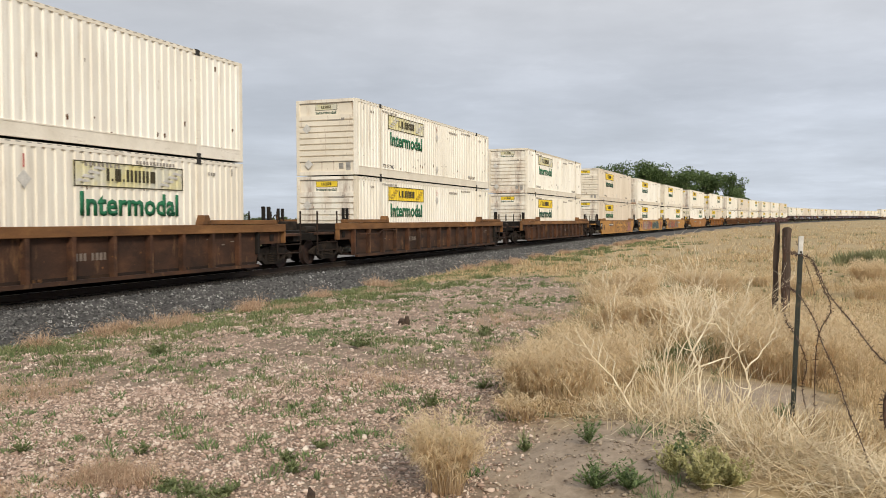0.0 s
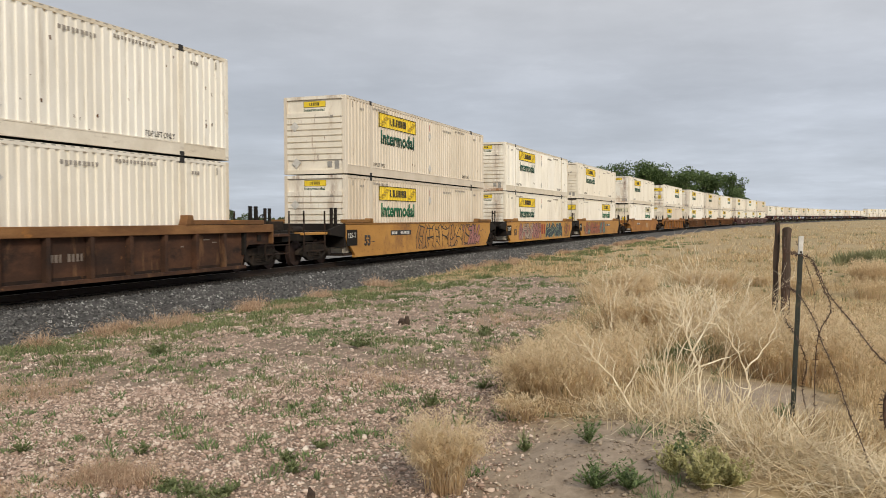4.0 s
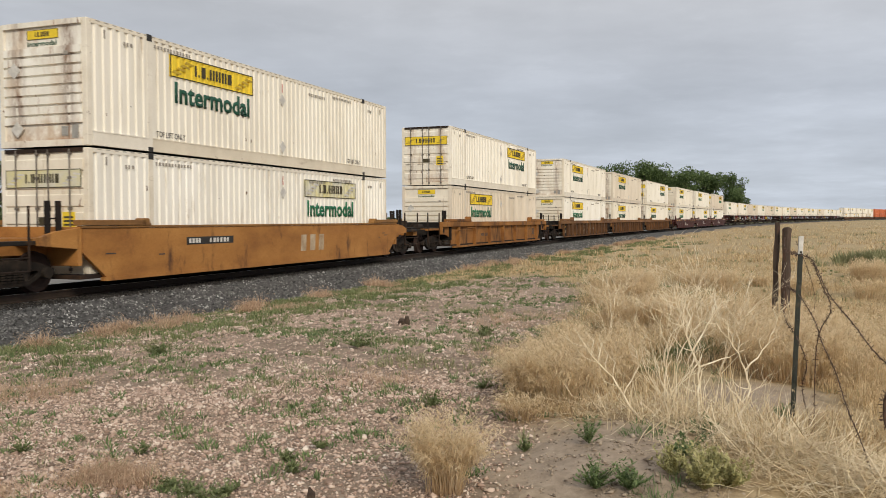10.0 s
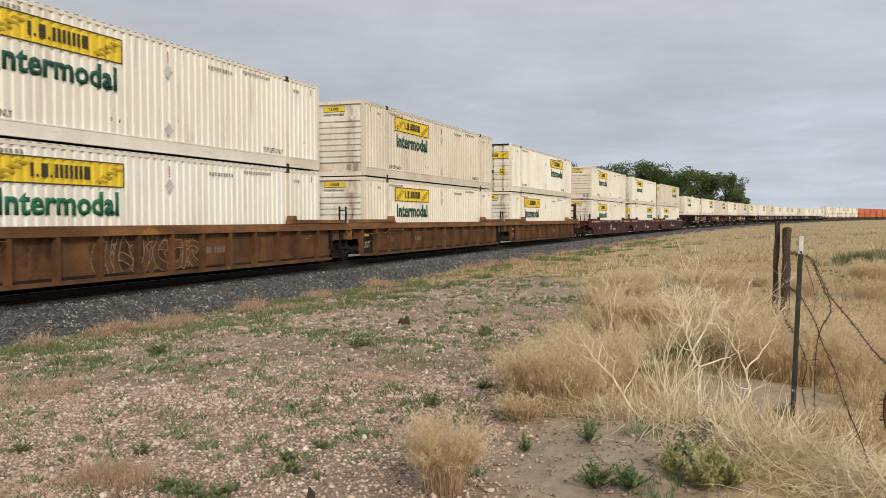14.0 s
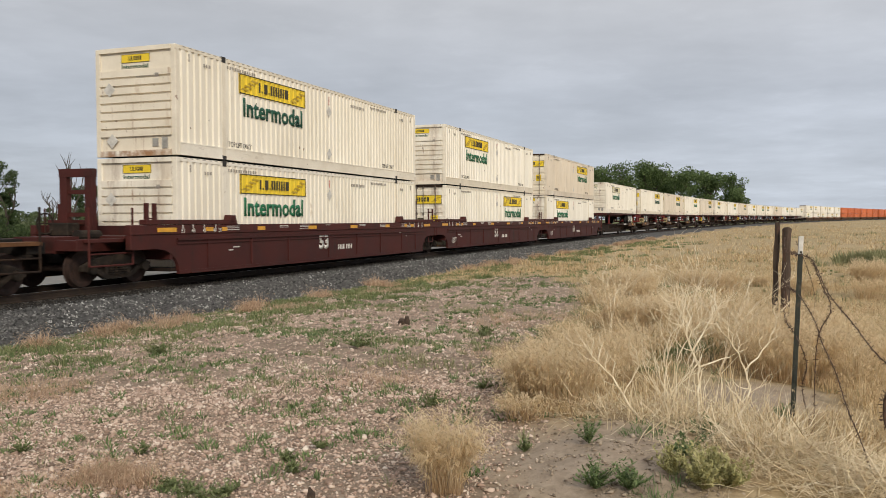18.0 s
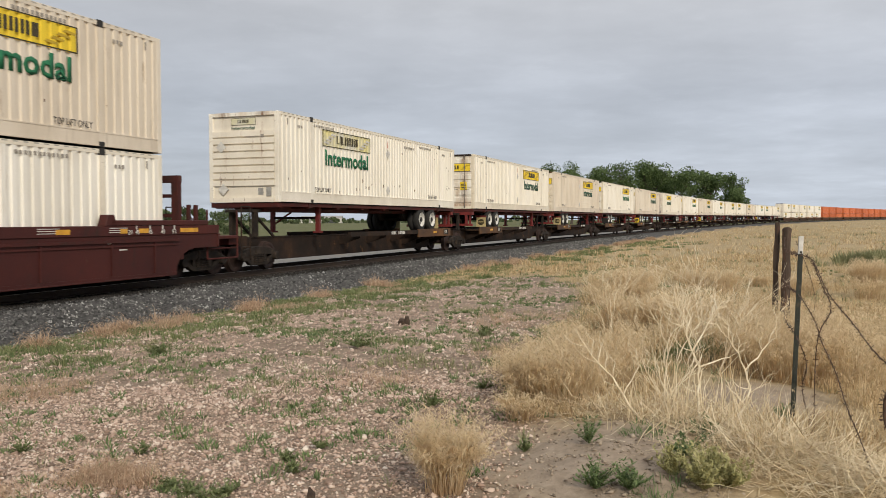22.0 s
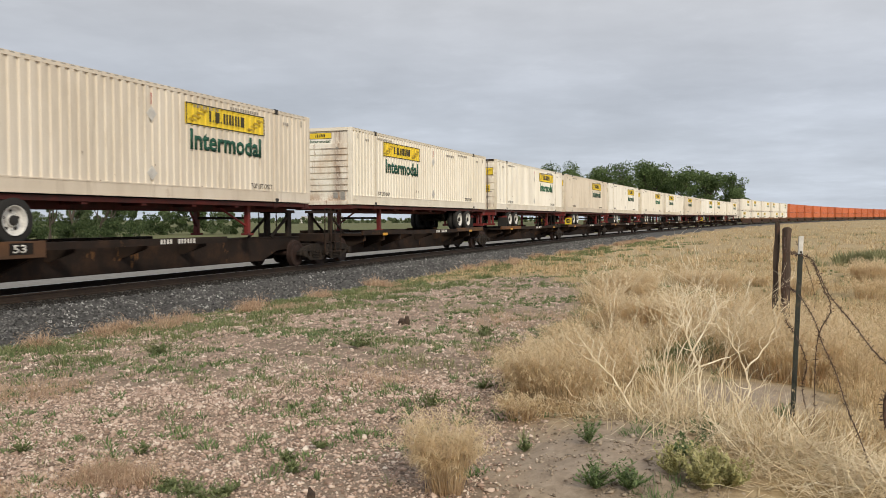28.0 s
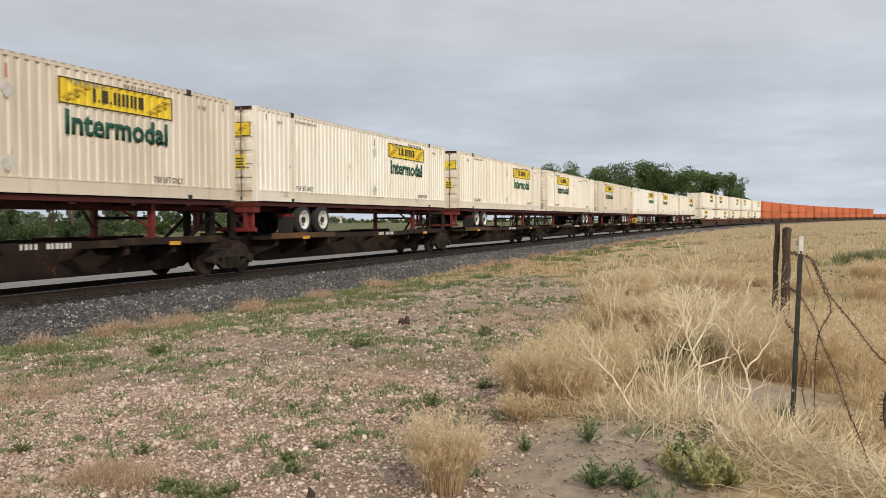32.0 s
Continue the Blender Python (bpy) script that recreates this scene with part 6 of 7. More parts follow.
def pebbles(x, y, size, z=None, flat=0.6, whole=True):
    """Small angular stones, eight-faced, half sunk."""
    n = len(x)
    z = ground_height(x, y) if z is None else z
    o = np.array([[1, 0, 0], [-1, 0, 0], [0, 1, 0], [0, -1, 0], [0, 0, 1], [0, 0, -1]], float)
    v = np.repeat(o[None], n, 0) * (1 + RNG.uniform(-0.35, 0.35, (n, 6, 1)))
    v += RNG.normal(0, 0.22, (n, 6, 3))
    a = RNG.random(n) * 6.283
    ca, sa = np.cos(a)[:, None], np.sin(a)[:, None]
    el = RNG.uniform(0.65, 1.35, n)[:, None]
    vx, vy = v[:, :, 0] * el, v[:, :, 1]
    v = np.stack([vx * ca - vy * sa, vx * sa + vy * ca, v[:, :, 2] * flat], 2) * (size / 2)[:, None, None]
    v += np.stack([x, y, z + size * 0.12], 1)[:, None, :]
    f0 = np.array([[0, 2, 4], [2, 1, 4], [1, 3, 4], [3, 0, 4], [2, 0, 5], [1, 2, 5], [3, 1, 5], [0, 3, 5]])
    if not whole:                          # far ones go without the underside, which is sunk in the ground
        f0 = f0[:4]
        v[:, :4, 2] -= size[:, None] * 0.08
    f = (np.arange(n) * 6)[:, None, None] + f0
    return v.reshape(-1, 3), f.reshape(-1, 3)


def patch(x, y, k, seed):
    """Smooth patchiness between about 0 and 1."""
    return 0.5 + 0.28 * wave(x, y, k, seed)


# ---- gravel pad ----
chunks = []
for n, y0, y1, lo in ((120000, 3.0, 9.5, 0.019), (116000, 8, 29, 0.026), (26000, 13, 30, 0.042)):
    x, y = in_view(n, y0, y1, 0.9)
    g, d, _ = cover_at(x, y)
    s_, q_ = offset_from_track(x, y)
    rich = patch(x, y, 0.55, 4.0) + 0.25 * np.clip(-x / 4, -0.6, 1)
    keep = (q_ > 3.2) & (g + 0.4 * RNG.random(n) < 0.8) & (RNG.random(n) < np.clip(0.34 + 0.75 * rich - 0.55 * d, 0.06, 1))
    x, y = x[keep], y[keep]
    chunks.append(pebbles(x, y, np.clip(RNG.lognormal(math.log(lo), 0.45, len(x)), 0.009, 0.064), flat=0.7, whole=y0 < 5))
n = 14000
x, y = RNG.uniform(-9, 3, n), RNG.uniform(-9, 4.5, n)
g, d, _ = cover_at(x, y)
keep = (offset_from_track(x, y)[1] > 3.2) & (np.abs(x) > 0.5 * y) & (g + 0.4 * RNG.random(n) < 0.8)
chunks.append(pebbles(x[keep], y[keep], np.clip(RNG.lognormal(math.log(0.026), 0.42, keep.sum()), 0.010, 0.085), flat=0.7))
stuff("gravel", *merge(chunks), M["pebble"], "scattered pinkish and white gravel stones", "gravel")

# ---- ballast stones on the near shoulder ----
n = 42000
s_ = -14 + 90 * RNG.random(n) ** 1.5
q_ = RNG.uniform(0.95, 3.45, n)
lx, ly, lz, lt = (np.interp(s_, LINE_S, a) for a in (LINE_X, LINE_Y, LINE_Z, LINE_T))
bz = lz + np.interp(q_, [0.9, 1.95, 2.35, 3.15, 3.5], [-0.19, -0.185, -0.33, -0.655, -0.66])
sz = RNG.uniform(0.035, 0.085, n) * (1 + 0.006 * s_)
# stones near the rails: grime plus the wagons' shade, both put into the colour
for grimy_shaded, mat_, lab in ((False, "stone", "crushed grey ballast stones on the shoulder"), (True, "stone_grime_shade", "oily ballast stones beside the rails, darkened further for the train's shade")):
    keep = (q_ + RNG.normal(0, 0.12, n) < 1.85) == grimy_shaded
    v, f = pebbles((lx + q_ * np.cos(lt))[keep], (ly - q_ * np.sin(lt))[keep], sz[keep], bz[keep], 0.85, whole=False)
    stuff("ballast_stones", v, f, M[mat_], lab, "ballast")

# ---- low green weeds on the gravel ----
def weeds(n, k, seed, thr, mat_, name, label, bed_part, hmul, broad):
    x, y = in_view(n, 3.2, 33, 0.6)
    g, d, _ = cover_at(x, y)
    s_, q_ = offset_from_track(x, y)
    near_bed = np.exp(-((q_ - 4.1) / 1.0) ** 2)
    p = np.clip((patch(x, y, k, seed) * 0.6 + patch(x, y, k * 3.1, seed + 1) * 0.55 - thr) * 1.9, 0.015, 1) * (1 - 0.85 * g) * (1 - 0.8 * d) * np.clip((y - 2.0) / 7, 0.25, 1)
    keep = (q_ > 3.15) & (RNG.random(n) < p + bed_part * near_bed)
    x, y = x[keep], y[keep]
    m = len(x)
    if broad:
        fine = tufts(x, y, 26, RNG.uniform(0.03, 0.11, m), RNG.uniform(0.04, 0.085, m) * hmul, 0.010 + 0.0004 * y, 0.75, 0.6)
    else:
        fine = tufts(x, y, 18, RNG.uniform(0.03, 0.12, m), RNG.uniform(0.05, 0.115, m) * hmul, 0.0052 + 0.0005 * y, 0.65, 0.5)
    stuff(name, *merge(fine), M[mat_], label, "weeds")


weeds(18000, 0.8, 9.0, 0.46, "weed", "weeds", "low green weeds scattered over the gravel", 0.8, 1.0, True)
weeds(13000, 0.7, 2.0, 0.56, "weed_grey", "grey_weeds", "low grey-green weeds between the stones", 0.3, 1.1, False)

# ---- a belt of green weeds and a fringe of straw along the foot of the ballast ----
def along_track(n, s0, s1, q0, q1):
    s_ = s0 + (s1 - s0) * RNG.random(n) ** 1.3
    q_ = RNG.uniform(q0, q1, n)
    lx, ly, lt = (np.interp(s_, LINE_S, a) for a in (LINE_X, LINE_Y, LINE_T))
    return lx + q_ * np.cos(lt), ly - q_ * np.sin(lt), q_


def clumps(n, s0, s1, q0, q1, per, spread):
    """Places in loose clumps along the foot of the ballast."""
    x, y, _ = along_track(n, s0, s1, q0, q1)
    k = np.repeat(np.arange(n), per)
    sp = (spread * RNG.uniform(0.4, 1.3, n))[k]
    return x[k] + RNG.normal(0, 1, len(k)) * sp, y[k] + RNG.normal(0, 1, len(k)) * sp * 1.4


x, y = clumps(95, -14, 60, 3.7, 7.4, 20, 0.30)
stuff("verge_weeds", *merge(tufts(x, y, 20, RNG.uniform(0.05, 0.13, len(x)), RNG.uniform(0.06, 0.17, len(x)), 0.007 + 0.0005 * y, 0.65, 0.5)), M["weed_soft"], "fresh green weeds along the foot of the ballast", "weeds")
x, y = clumps(70, -14, 50, 5.5, 11.0, 13, 0.32)
stuff("verge_weeds", *merge(tufts(x, y, 18, RNG.uniform(0.05, 0.12, len(x)), RNG.uniform(0.04, 0.10, len(x)), 0.006 + 0.0005 * y, 0.7, 0.5)), M["weed"], "low green weeds spreading over gravel near the ballast", "weeds")
x, y = clumps(34, -12, 70, 3.3, 4.6, 11, 0.20)
stuff("verge_straw", *merge(tufts(x, y, 22, RNG.uniform(0.06, 0.14, len(x)), RNG.uniform(0.14, 0.36, len(x)), 0.0045 + 0.0004 * y, 0.55, 0.8, 2, 0.06)), M["straw_rose"], "pinkish dry grass tufts along the ballast", "grass")

# ---- reddish thin grass in patches ----
pts = []
for cx, cy, r, n in ((-4.9, 9.6, 0.8, 110), (-2.25, 5.65, 0.20, 80), (-2.0, 5.5, 0.15, 36), (-2.9, 5.1, 0.3, 60), (1.3, 14.5, 1.0, 90), (0.9, 10.5, 0.4, 50),
                     (-0.7, 9.0, 0.4, 30), (-3.6, 20.5, 0.8, 80), (-6.3, 16.4, 0.7, 70), (-1.6, 25.0, 0.8, 60)):
    pts.append(np.stack([RNG.normal(cx, r * 0.6, n), RNG.normal(cy, r * 0.6, n)], 1))
pts = np.concatenate(pts)
stuff("reddish_grass", *merge(tufts(pts[:, 0], pts[:, 1], 14, 0.07, RNG.uniform(0.08, 0.20, len(pts)), 0.0035, 0.6, 0.8, 2, 0.035)), M["straw_rose"],
      "thin reddish dry grass in loose patches", "grass")

# ---- the dry grassland ----
chunks = []
for n, y0, y1, per, h, w, heads in ((2300, 4.6, 15, 26, 0.20, 0.0055, 2), (4800, 12, 36, 15, 0.19, 0.010, 1), (5200, 30, 120, 8, 0.26, 0.030, 0), (3000, 100, 420, 5, 0.32, 0.10, 0)):
    x, y = in_view(n, y0, y1, 1.1, 0.6)
    g, d, _ = cover_at(x, y)
    s_, q_ = offset_from_track(x, y)
    thick = patch(x, y, 0.9, 6.0) * 0.7 + patch(x, y, 0.28, 3.0) * 0.6
    keep = (q_ > 3.6) & (g > 0.35 + 0.3 * RNG.random(n)) & (d < 0.3) & (RNG.random(n) < (thick * 1.25 - 0.12) * np.where((x > 1.35) & (x < 3.1) & (y < 8.4), 0.45, 1))
    x, y = x[keep], y[keep]
    hh = h * (0.5 + 0.9 * RNG.random(len(x))) * (0.65 + 0.6 * patch(x, y, 0.7, 8.0))
    chunks += tufts(x, y, per, 0.06 + 0.0035 * y, hh, w, 0.42, 0.75, heads, 0.045)
x, y = RNG.uniform(-1, 10, 1500), RNG.uniform(-9, 4.5, 1500)
g, d, _ = cover_at(x, y)
keep = (g > 0.5) & (np.abs(x) > 0.56 * y + 0.7)
chunks += tufts(x[keep], y[keep], 16, 0.09, 0.20, 0.006, 0.42, 0.75, 1, 0.045)
stuff("dry_grass", *merge(chunks), M["straw"], "dry straw-coloured prairie grass with drooping heads", "grass")
x, y = in_view(4600, 6, 90, 1.0)
g, d, _ = cover_at(x, y)
s_, q_ = offset_from_track(x, y)
keep = (q_ > 3.8) & (g > 0.5) & (RNG.random(len(x)) < np.clip(patch(x, y, 0.33, 12.0) * 1.6 - 0.95, 0.0, 0.8))
x, y = x[keep], y[keep]
stuff("green_grass", *merge(tufts(x, y, 16, 0.09 + 0.004 * y, 0.16 + 0.0015 * y, 0.008 + 0.0006 * y, 0.5, 0.5)), M["weed_grey"], "grey-green plants among the dry grass", "grass")


# ---- single plants ----
def plant(name, label, category, place, arrays, material, group=""):
    """A plant as one mesh whose origin is at its foot."""
    v, f = merge(arrays)
    o = np.array([place[0], place[1], gz(*place)])
    ob = stuff(name, v - o, f, material, "", "")
    ob.location = o
    return tagged(ob, label, category, group)


def plume_arrays(cx, cy, n, radius, h, width=0.0042, heads=7, head_len=0.075, lean=0.24):
    """A dense, drooping bunch of plumed stems."""
    stems = tufts(np.array([cx]), np.array([cy]), n, radius, h, width * 0.8, lean, 0.55, 0, hvar=0.4)
    tip = stems[0][0].reshape(-1, 5, 3)[:, 4]
    knee = stems[0][0].reshape(-1, 5, 3)[:, 2:4].mean(1)
    out = list(stems)
    for k in range(heads):
        # side sprays from the upper third of each stem, all hanging over to the lee side
        p = knee + (tip - knee) * (0.25 + 0.75 * (k + RNG.random((len(tip), 1))) / heads)
        az = math.pi + RNG.normal(0, 1.3, len(tip))
        v, f, _ = blade_arrays(p, az, RNG.uniform(0.8, 2.0, len(tip)), head_len * RNG.uniform(0.7, 1.4, len(tip)), np.full(len(tip), width * 1.15), RNG.uniform(0.5, 1.2, len(tip)))
        out.append((v, f))
    return out


SWAY = []
for cx, cy, r, h, n in ((0.03, 5.0, 0.085, 0.43, 200), (-0.02, 5.03, 0.09, 0.33, 110)):
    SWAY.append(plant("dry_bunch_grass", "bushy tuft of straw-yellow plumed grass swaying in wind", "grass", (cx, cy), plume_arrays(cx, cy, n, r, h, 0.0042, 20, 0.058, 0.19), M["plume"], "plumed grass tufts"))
bunches = [(0.80, 7.4, 0.20, 0.40, 520), (1.02, 7.15, 0.22, 0.44, 520), (1.25, 7.7, 0.28, 0.46, 480), (0.62, 6.55, 0.12, 0.20, 120), (0.85, 8.1, 0.2, 0.36, 380), (1.55, 8.2, 0.3, 0.46, 420)]
br = random.Random(21)
while len(bunches) < 46:
    cy = 7.6 + 15 * br.random() ** 1.6
    cx = 0.9 + (cy - 7.5) * 0.17 + br.random() * (0.36 * cy)
    g, d, _ = cover_at(np.array([cx]), np.array([cy]))
    if g[0] > 0.6 and d[0] < 0.2 and not (1.35 < cx < 3.0 and 6.4 < cy < 8.3):
        k = br.uniform(0.6, 1.15)
        bunches.append((cx, cy, 0.30 * k, 0.46 * k, int(330 * k)))
for cx, cy, r, h, n in bunches:
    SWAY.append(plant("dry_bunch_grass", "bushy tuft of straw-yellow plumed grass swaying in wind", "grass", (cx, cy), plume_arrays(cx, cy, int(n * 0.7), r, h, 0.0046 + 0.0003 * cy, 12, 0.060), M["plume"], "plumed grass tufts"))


def twigs(bm, p, d, length, r, depth, rng):
    """A crooked forked dead stem."""
    n = 5
    pts = [Vector(p)]
    dd = Vector(d).normalized()
    bend = Vector((rng.gauss(0, 0.12), rng.gauss(0, 0.12), rng.gauss(0.02, 0.06)))
    for i in range(n):
        dd = (dd + bend + Vector((rng.gauss(0, 0.12), rng.gauss(0, 0.12), rng.gauss(0.0, 0.08)))).normalized()
        pts.append(pts[-1] + dd * length / n)
    for i in range(n):
        rod(bm, pts[i], pts[i + 1], r * (1 - 0.13 * i), 6, r * (1 - 0.13 * (i + 1)), caps=False)
    if depth > 0:
        for i in range(2, n + 1):
            if rng.random() < (0.62 if i < n else 0.9):
                nd = (dd + Vector((rng.gauss(0, 0.7), rng.gauss(0, 0.5), rng.gauss(0.35, 0.3)))).normalized()
                twigs(bm, pts[i], nd, length * rng.uniform(0.38, 0.72), r * 0.62, depth - 1, rng)


def dead_weed(x, y, height, stems, seed, spread=0.62, r=0.0072, lean=None):
    rng = random.Random(seed)
    ob = new("dead_weed")
    z = gz(x, y)
    ob.location = (x, y, z)
    for i in range(stems):
        bm = bmesh.new()
        a = rng.uniform(0, 6.283) if lean is None else lean + rng.gauss(0, 0.5)
        twigs(bm, (0.05 * math.cos(a), 0.05 * math.sin(a), -0.02), (spread * math.cos(a), spread * math.sin(a), rng.uniform(0.9, 1.6)), height * rng.uniform(0.62, 0.85), r * rng.uniform(0.7, 1.1), 2, rng)
        part("stem", bm, M["stem_pale"], ob)
    return tagged(ob, "pale dead weed with bare forked stems", "weed", "dead weeds")


M["stem_pale"] = leaf_material("bleached_dead_stems", [(0.15, (0.66, 0.55, 0.38)), (0.6, (0.80, 0.70, 0.52)), (0.95, (0.88, 0.81, 0.66))], 0.7)
for x_, y_, h_, k_, s_, l_ in ((2.55, 8.0, 0.7, 4, 11, 0.4), (2.9, 9.0, 0.95, 4, 13, None), (3.2, 9.8, 0.95, 4, 14, None), (2.4, 9.4, 0.8, 3, 15, None),
                               (3.4, 12.2, 1.15, 4, 5, None), (3.9, 13.2, 1.1, 4, 6, None), (2.2, 11.2, 0.9, 3, 7, 1.6), (4.3, 14.5, 1.0, 4, 8, None), (2.9, 14.5, 1.0, 4, 9, None), (3.6, 17.5, 1.2, 4, 16, None)):
    dead_weed(x_, y_, h_, k_, s_, lean=l_)


def limb_run(bm, p, angles, step, r, rng):
    """A crooked twig that leans by the given angles (degrees from upright, to the side of the road positive), one joint after another."""
    pts = [Vector(p)]
    for a in angles:
        a = math.radians(a)
        for bend in (-4, 5):
            b = a + math.radians(bend + rng.uniform(-5, 5))
            pts.append(pts[-1] + Vector((math.sin(b), rng.uniform(-0.22, 0.22), math.cos(b))) * step / 2)
    n = len(pts) - 1
    for i in range(n):
        rod(bm, pts[i], pts[i + 1], r * (1 - 0.75 * i / n), 6, r * (1 - 0.75 * (i + 1) / n), caps=False)
    return pts


def forked_weed(x, y, angles, step, forks, seed, r=0.0092):
    """A bleached dead stem with its forks: (joint, angles, step)."""
    rng = random.Random(seed)
    ob = new("dead_weed")
    ob.location = (x, y, gz(x, y))
    bm = bmesh.new()
    pts = limb_run(bm, (0, 0, -0.03), angles, step, r, rng)
    part("stem", bm, M["stem_pale"], ob)
    for at, turn, st in forks:
        bm = bmesh.new()
        fp = limb_run(bm, pts[2 * at], turn, st, r * 0.68, rng)
        for q in fp[2:]:
            if rng.random() < 0.6:
                limb_run(bm, q, [turn[-1] + rng.choice((-38, 34)), turn[-1] + rng.uniform(-25, 25)], st * 0.55, r * 0.36, rng)
        part("stem", bm, M["stem_pale"], ob)
    for q in pts[5:]:
        if rng.random() < 0.7:
            bm = bmesh.new()
            limb_run(bm, q, [angles[-1] + rng.choice((-42, 40)), angles[-1] + rng.uniform(-20, 20)], step * 0.7, r * 0.4, rng)
            part("stem", bm, M["stem_pale"], ob)
    return tagged(ob, "pale dead weed with bare forked stems", "weed", "dead weeds")


forked_weed(1.50, 6.15, (-50, -32, -30, -48, -38, -30), 0.150, [(2, (28, 24, -8), 0.12), (4, (10, 20), 0.08)], 61)
forked_weed(1.62, 6.05, (-8, -14, -6), 0.10, [(1, (22, 8), 0.10)], 62, 0.006)
forked_weed(1.74, 5.80, (8, -2, 2, 0, -24, -22, -12, -30), 0.118, [(4, (68, 74, 62), 0.11), (5, (30, 22, 38), 0.13), (6, (14, -22), 0.12)], 63, 0.0100)
forked_weed(1.93, 5.75, (36, 30, 12, -12, -20, -34, -40), 0.128, [(4, (46, 34, 24, 16), 0.12), (2, (-35, -50), 0.10)], 64, 0.0092)
forked_weed(2.26, 6.9, (-58, -70, -52, -40), 0.09, [(2, (-20, -34), 0.08)], 65, 0.006)
forked_weed(2.30, 6.75, (62, 40, 52, 30), 0.10, [(1, (12, 40), 0.09), (2, (-10, 25), 0.09)], 66, 0.006)
forked_weed(1.30, 7.2, (-8, -22, 6, 14), 0.13, [(2, (26, 10), 0.11)], 67, 0.006)
wr = random.Random(70)
for k in range(11):
    a = -52 + k * 10 + wr.uniform(-5, 5)
    forked_weed(1.93 + wr.uniform(-0.07, 0.07), 7.1 + wr.uniform(-0.12, 0.12), (a * 0.8, a, a * 0.7, a * 0.4), wr.uniform(0.10, 0.16), [(2, (a + 25, a), 0.08)], 71 + k, 0.0050)
for k in range(9):
    a = wr.uniform(-40, 40)
    forked_weed(2.55 + wr.uniform(-0.25, 0.25), 8.9 + wr.uniform(-0.3, 0.3), (a * 0.5, a, a * 1.2, a * 0.6), wr.uniform(0.16, 0.24), [(2, (a + 35, a + 10), 0.14), (3, (a - 40, a), 0.12)], 90 + k, 0.0062)


def tangle(x, y, rx, ry, n, seed):
    """Thin bent dry stems, standing and leaning through one another."""
    rng = np.random.default_rng(seed)
    cx, cy = rng.normal(x, rx, n), rng.normal(y, ry, n)
    base = np.stack([cx, cy, ground_height(cx, cy) + rng.random(n) * 0.06], 1)
    return blade_arrays(base, rng.random(n) * 6.283, np.abs(rng.normal(0.75, 0.45, n)), rng.uniform(0.18, 0.52, n), rng.uniform(0.0035, 0.0075, n), rng.normal(0.3, 0.6, n))[:2]


plant("stem_tangle", "thin tangled pale dry stems standing round dead weeds", "dry stems", (1.75, 6.2), [tangle(1.72, 6.1, 0.25, 0.30, 420, 51), tangle(2.15, 5.8, 0.2, 0.25, 120, 52)], M["straw_pale"])["kind"] = "stuff"


def straw_heap(x, y, r, n, seed):
    """A heap of broken dry stems lying across one another."""
    rng = np.random.default_rng(seed)
    cx, cy = rng.normal(x, r * 0.5, n), rng.normal(y, r * 0.5, n)
    h = np.maximum(0, 0.12 - 0.11 * ((cx - x) ** 2 + (cy - y) ** 2) / r ** 2)
    cz = ground_height(cx, cy) + 0.01 + rng.random(n) * h
    v, f, _ = blade_arrays(np.stack([cx, cy, cz], 1), rng.random(n) * 6.283, rng.uniform(1.18, 1.70, n), rng.uniform(0.15, 0.60, n), rng.uniform(0.0035, 0.010, n), rng.uniform(-0.9, 0.7, n))
    return v, f


plant("straw_heap", "tangled heap of pale broken dry stems", "dry stems", (2.15, 5.0), [straw_heap(2.05, 5.05, 0.5, 1100, 1), straw_heap(1.95, 5.75, 0.4, 300, 2)], M["straw_pale"])["kind"] = "stuff"
plant("straw_heap", "tangled heap of pale broken dry stems", "dry stems", (2.6, 4.4), [straw_heap(2.35, 4.5, 0.5, 1000, 3), straw_heap(1.25, 6.4, 0.4, 260, 4)], M["straw_pale"])["kind"] = "stuff"


def leafy(x, y, r, h, n, seed, mat="weed", w=0.02):
    rng = np.random.default_rng(seed)
    m = n * 16
    i = np.repeat(np.arange(n), 16)
    a = rng.random(n) * 6.283
    tip = np.stack([x + r * rng.random(n) * np.cos(a), y + r * rng.random(n) * np.sin(a), gz(x, y) + h * (0.25 + 0.75 * rng.random(n))], 1)
    foot = np.array([x, y, gz(x, y)])
    k = rng.random(m)[:, None]
    p = foot + (tip[i] - foot) * (0.2 + 0.8 * k)
    leaves = blade_arrays(p, rng.random(m) * 6.283, rng.uniform(0.5, 1.5, m), rng.uniform(0.5, 1.3, m) * w * 2.6, np.full(m, w), rng.uniform(0, 0.6, m))[:2]
    dxy = tip - foot
    stems = blade_arrays(np.repeat(foot[None], n, 0), np.arctan2(dxy[:, 1], dxy[:, 0]), np.arctan2(np.hypot(dxy[:, 0], dxy[:, 1]), dxy[:, 2]), np.linalg.norm(dxy, axis=1), np.full(n, 0.006), np.zeros(n))[:2]
    return plant("leafy_weed", "leafy green weed on bare ground", "weed", (x, y), [leaves, stems], M[mat], "leafy weeds")


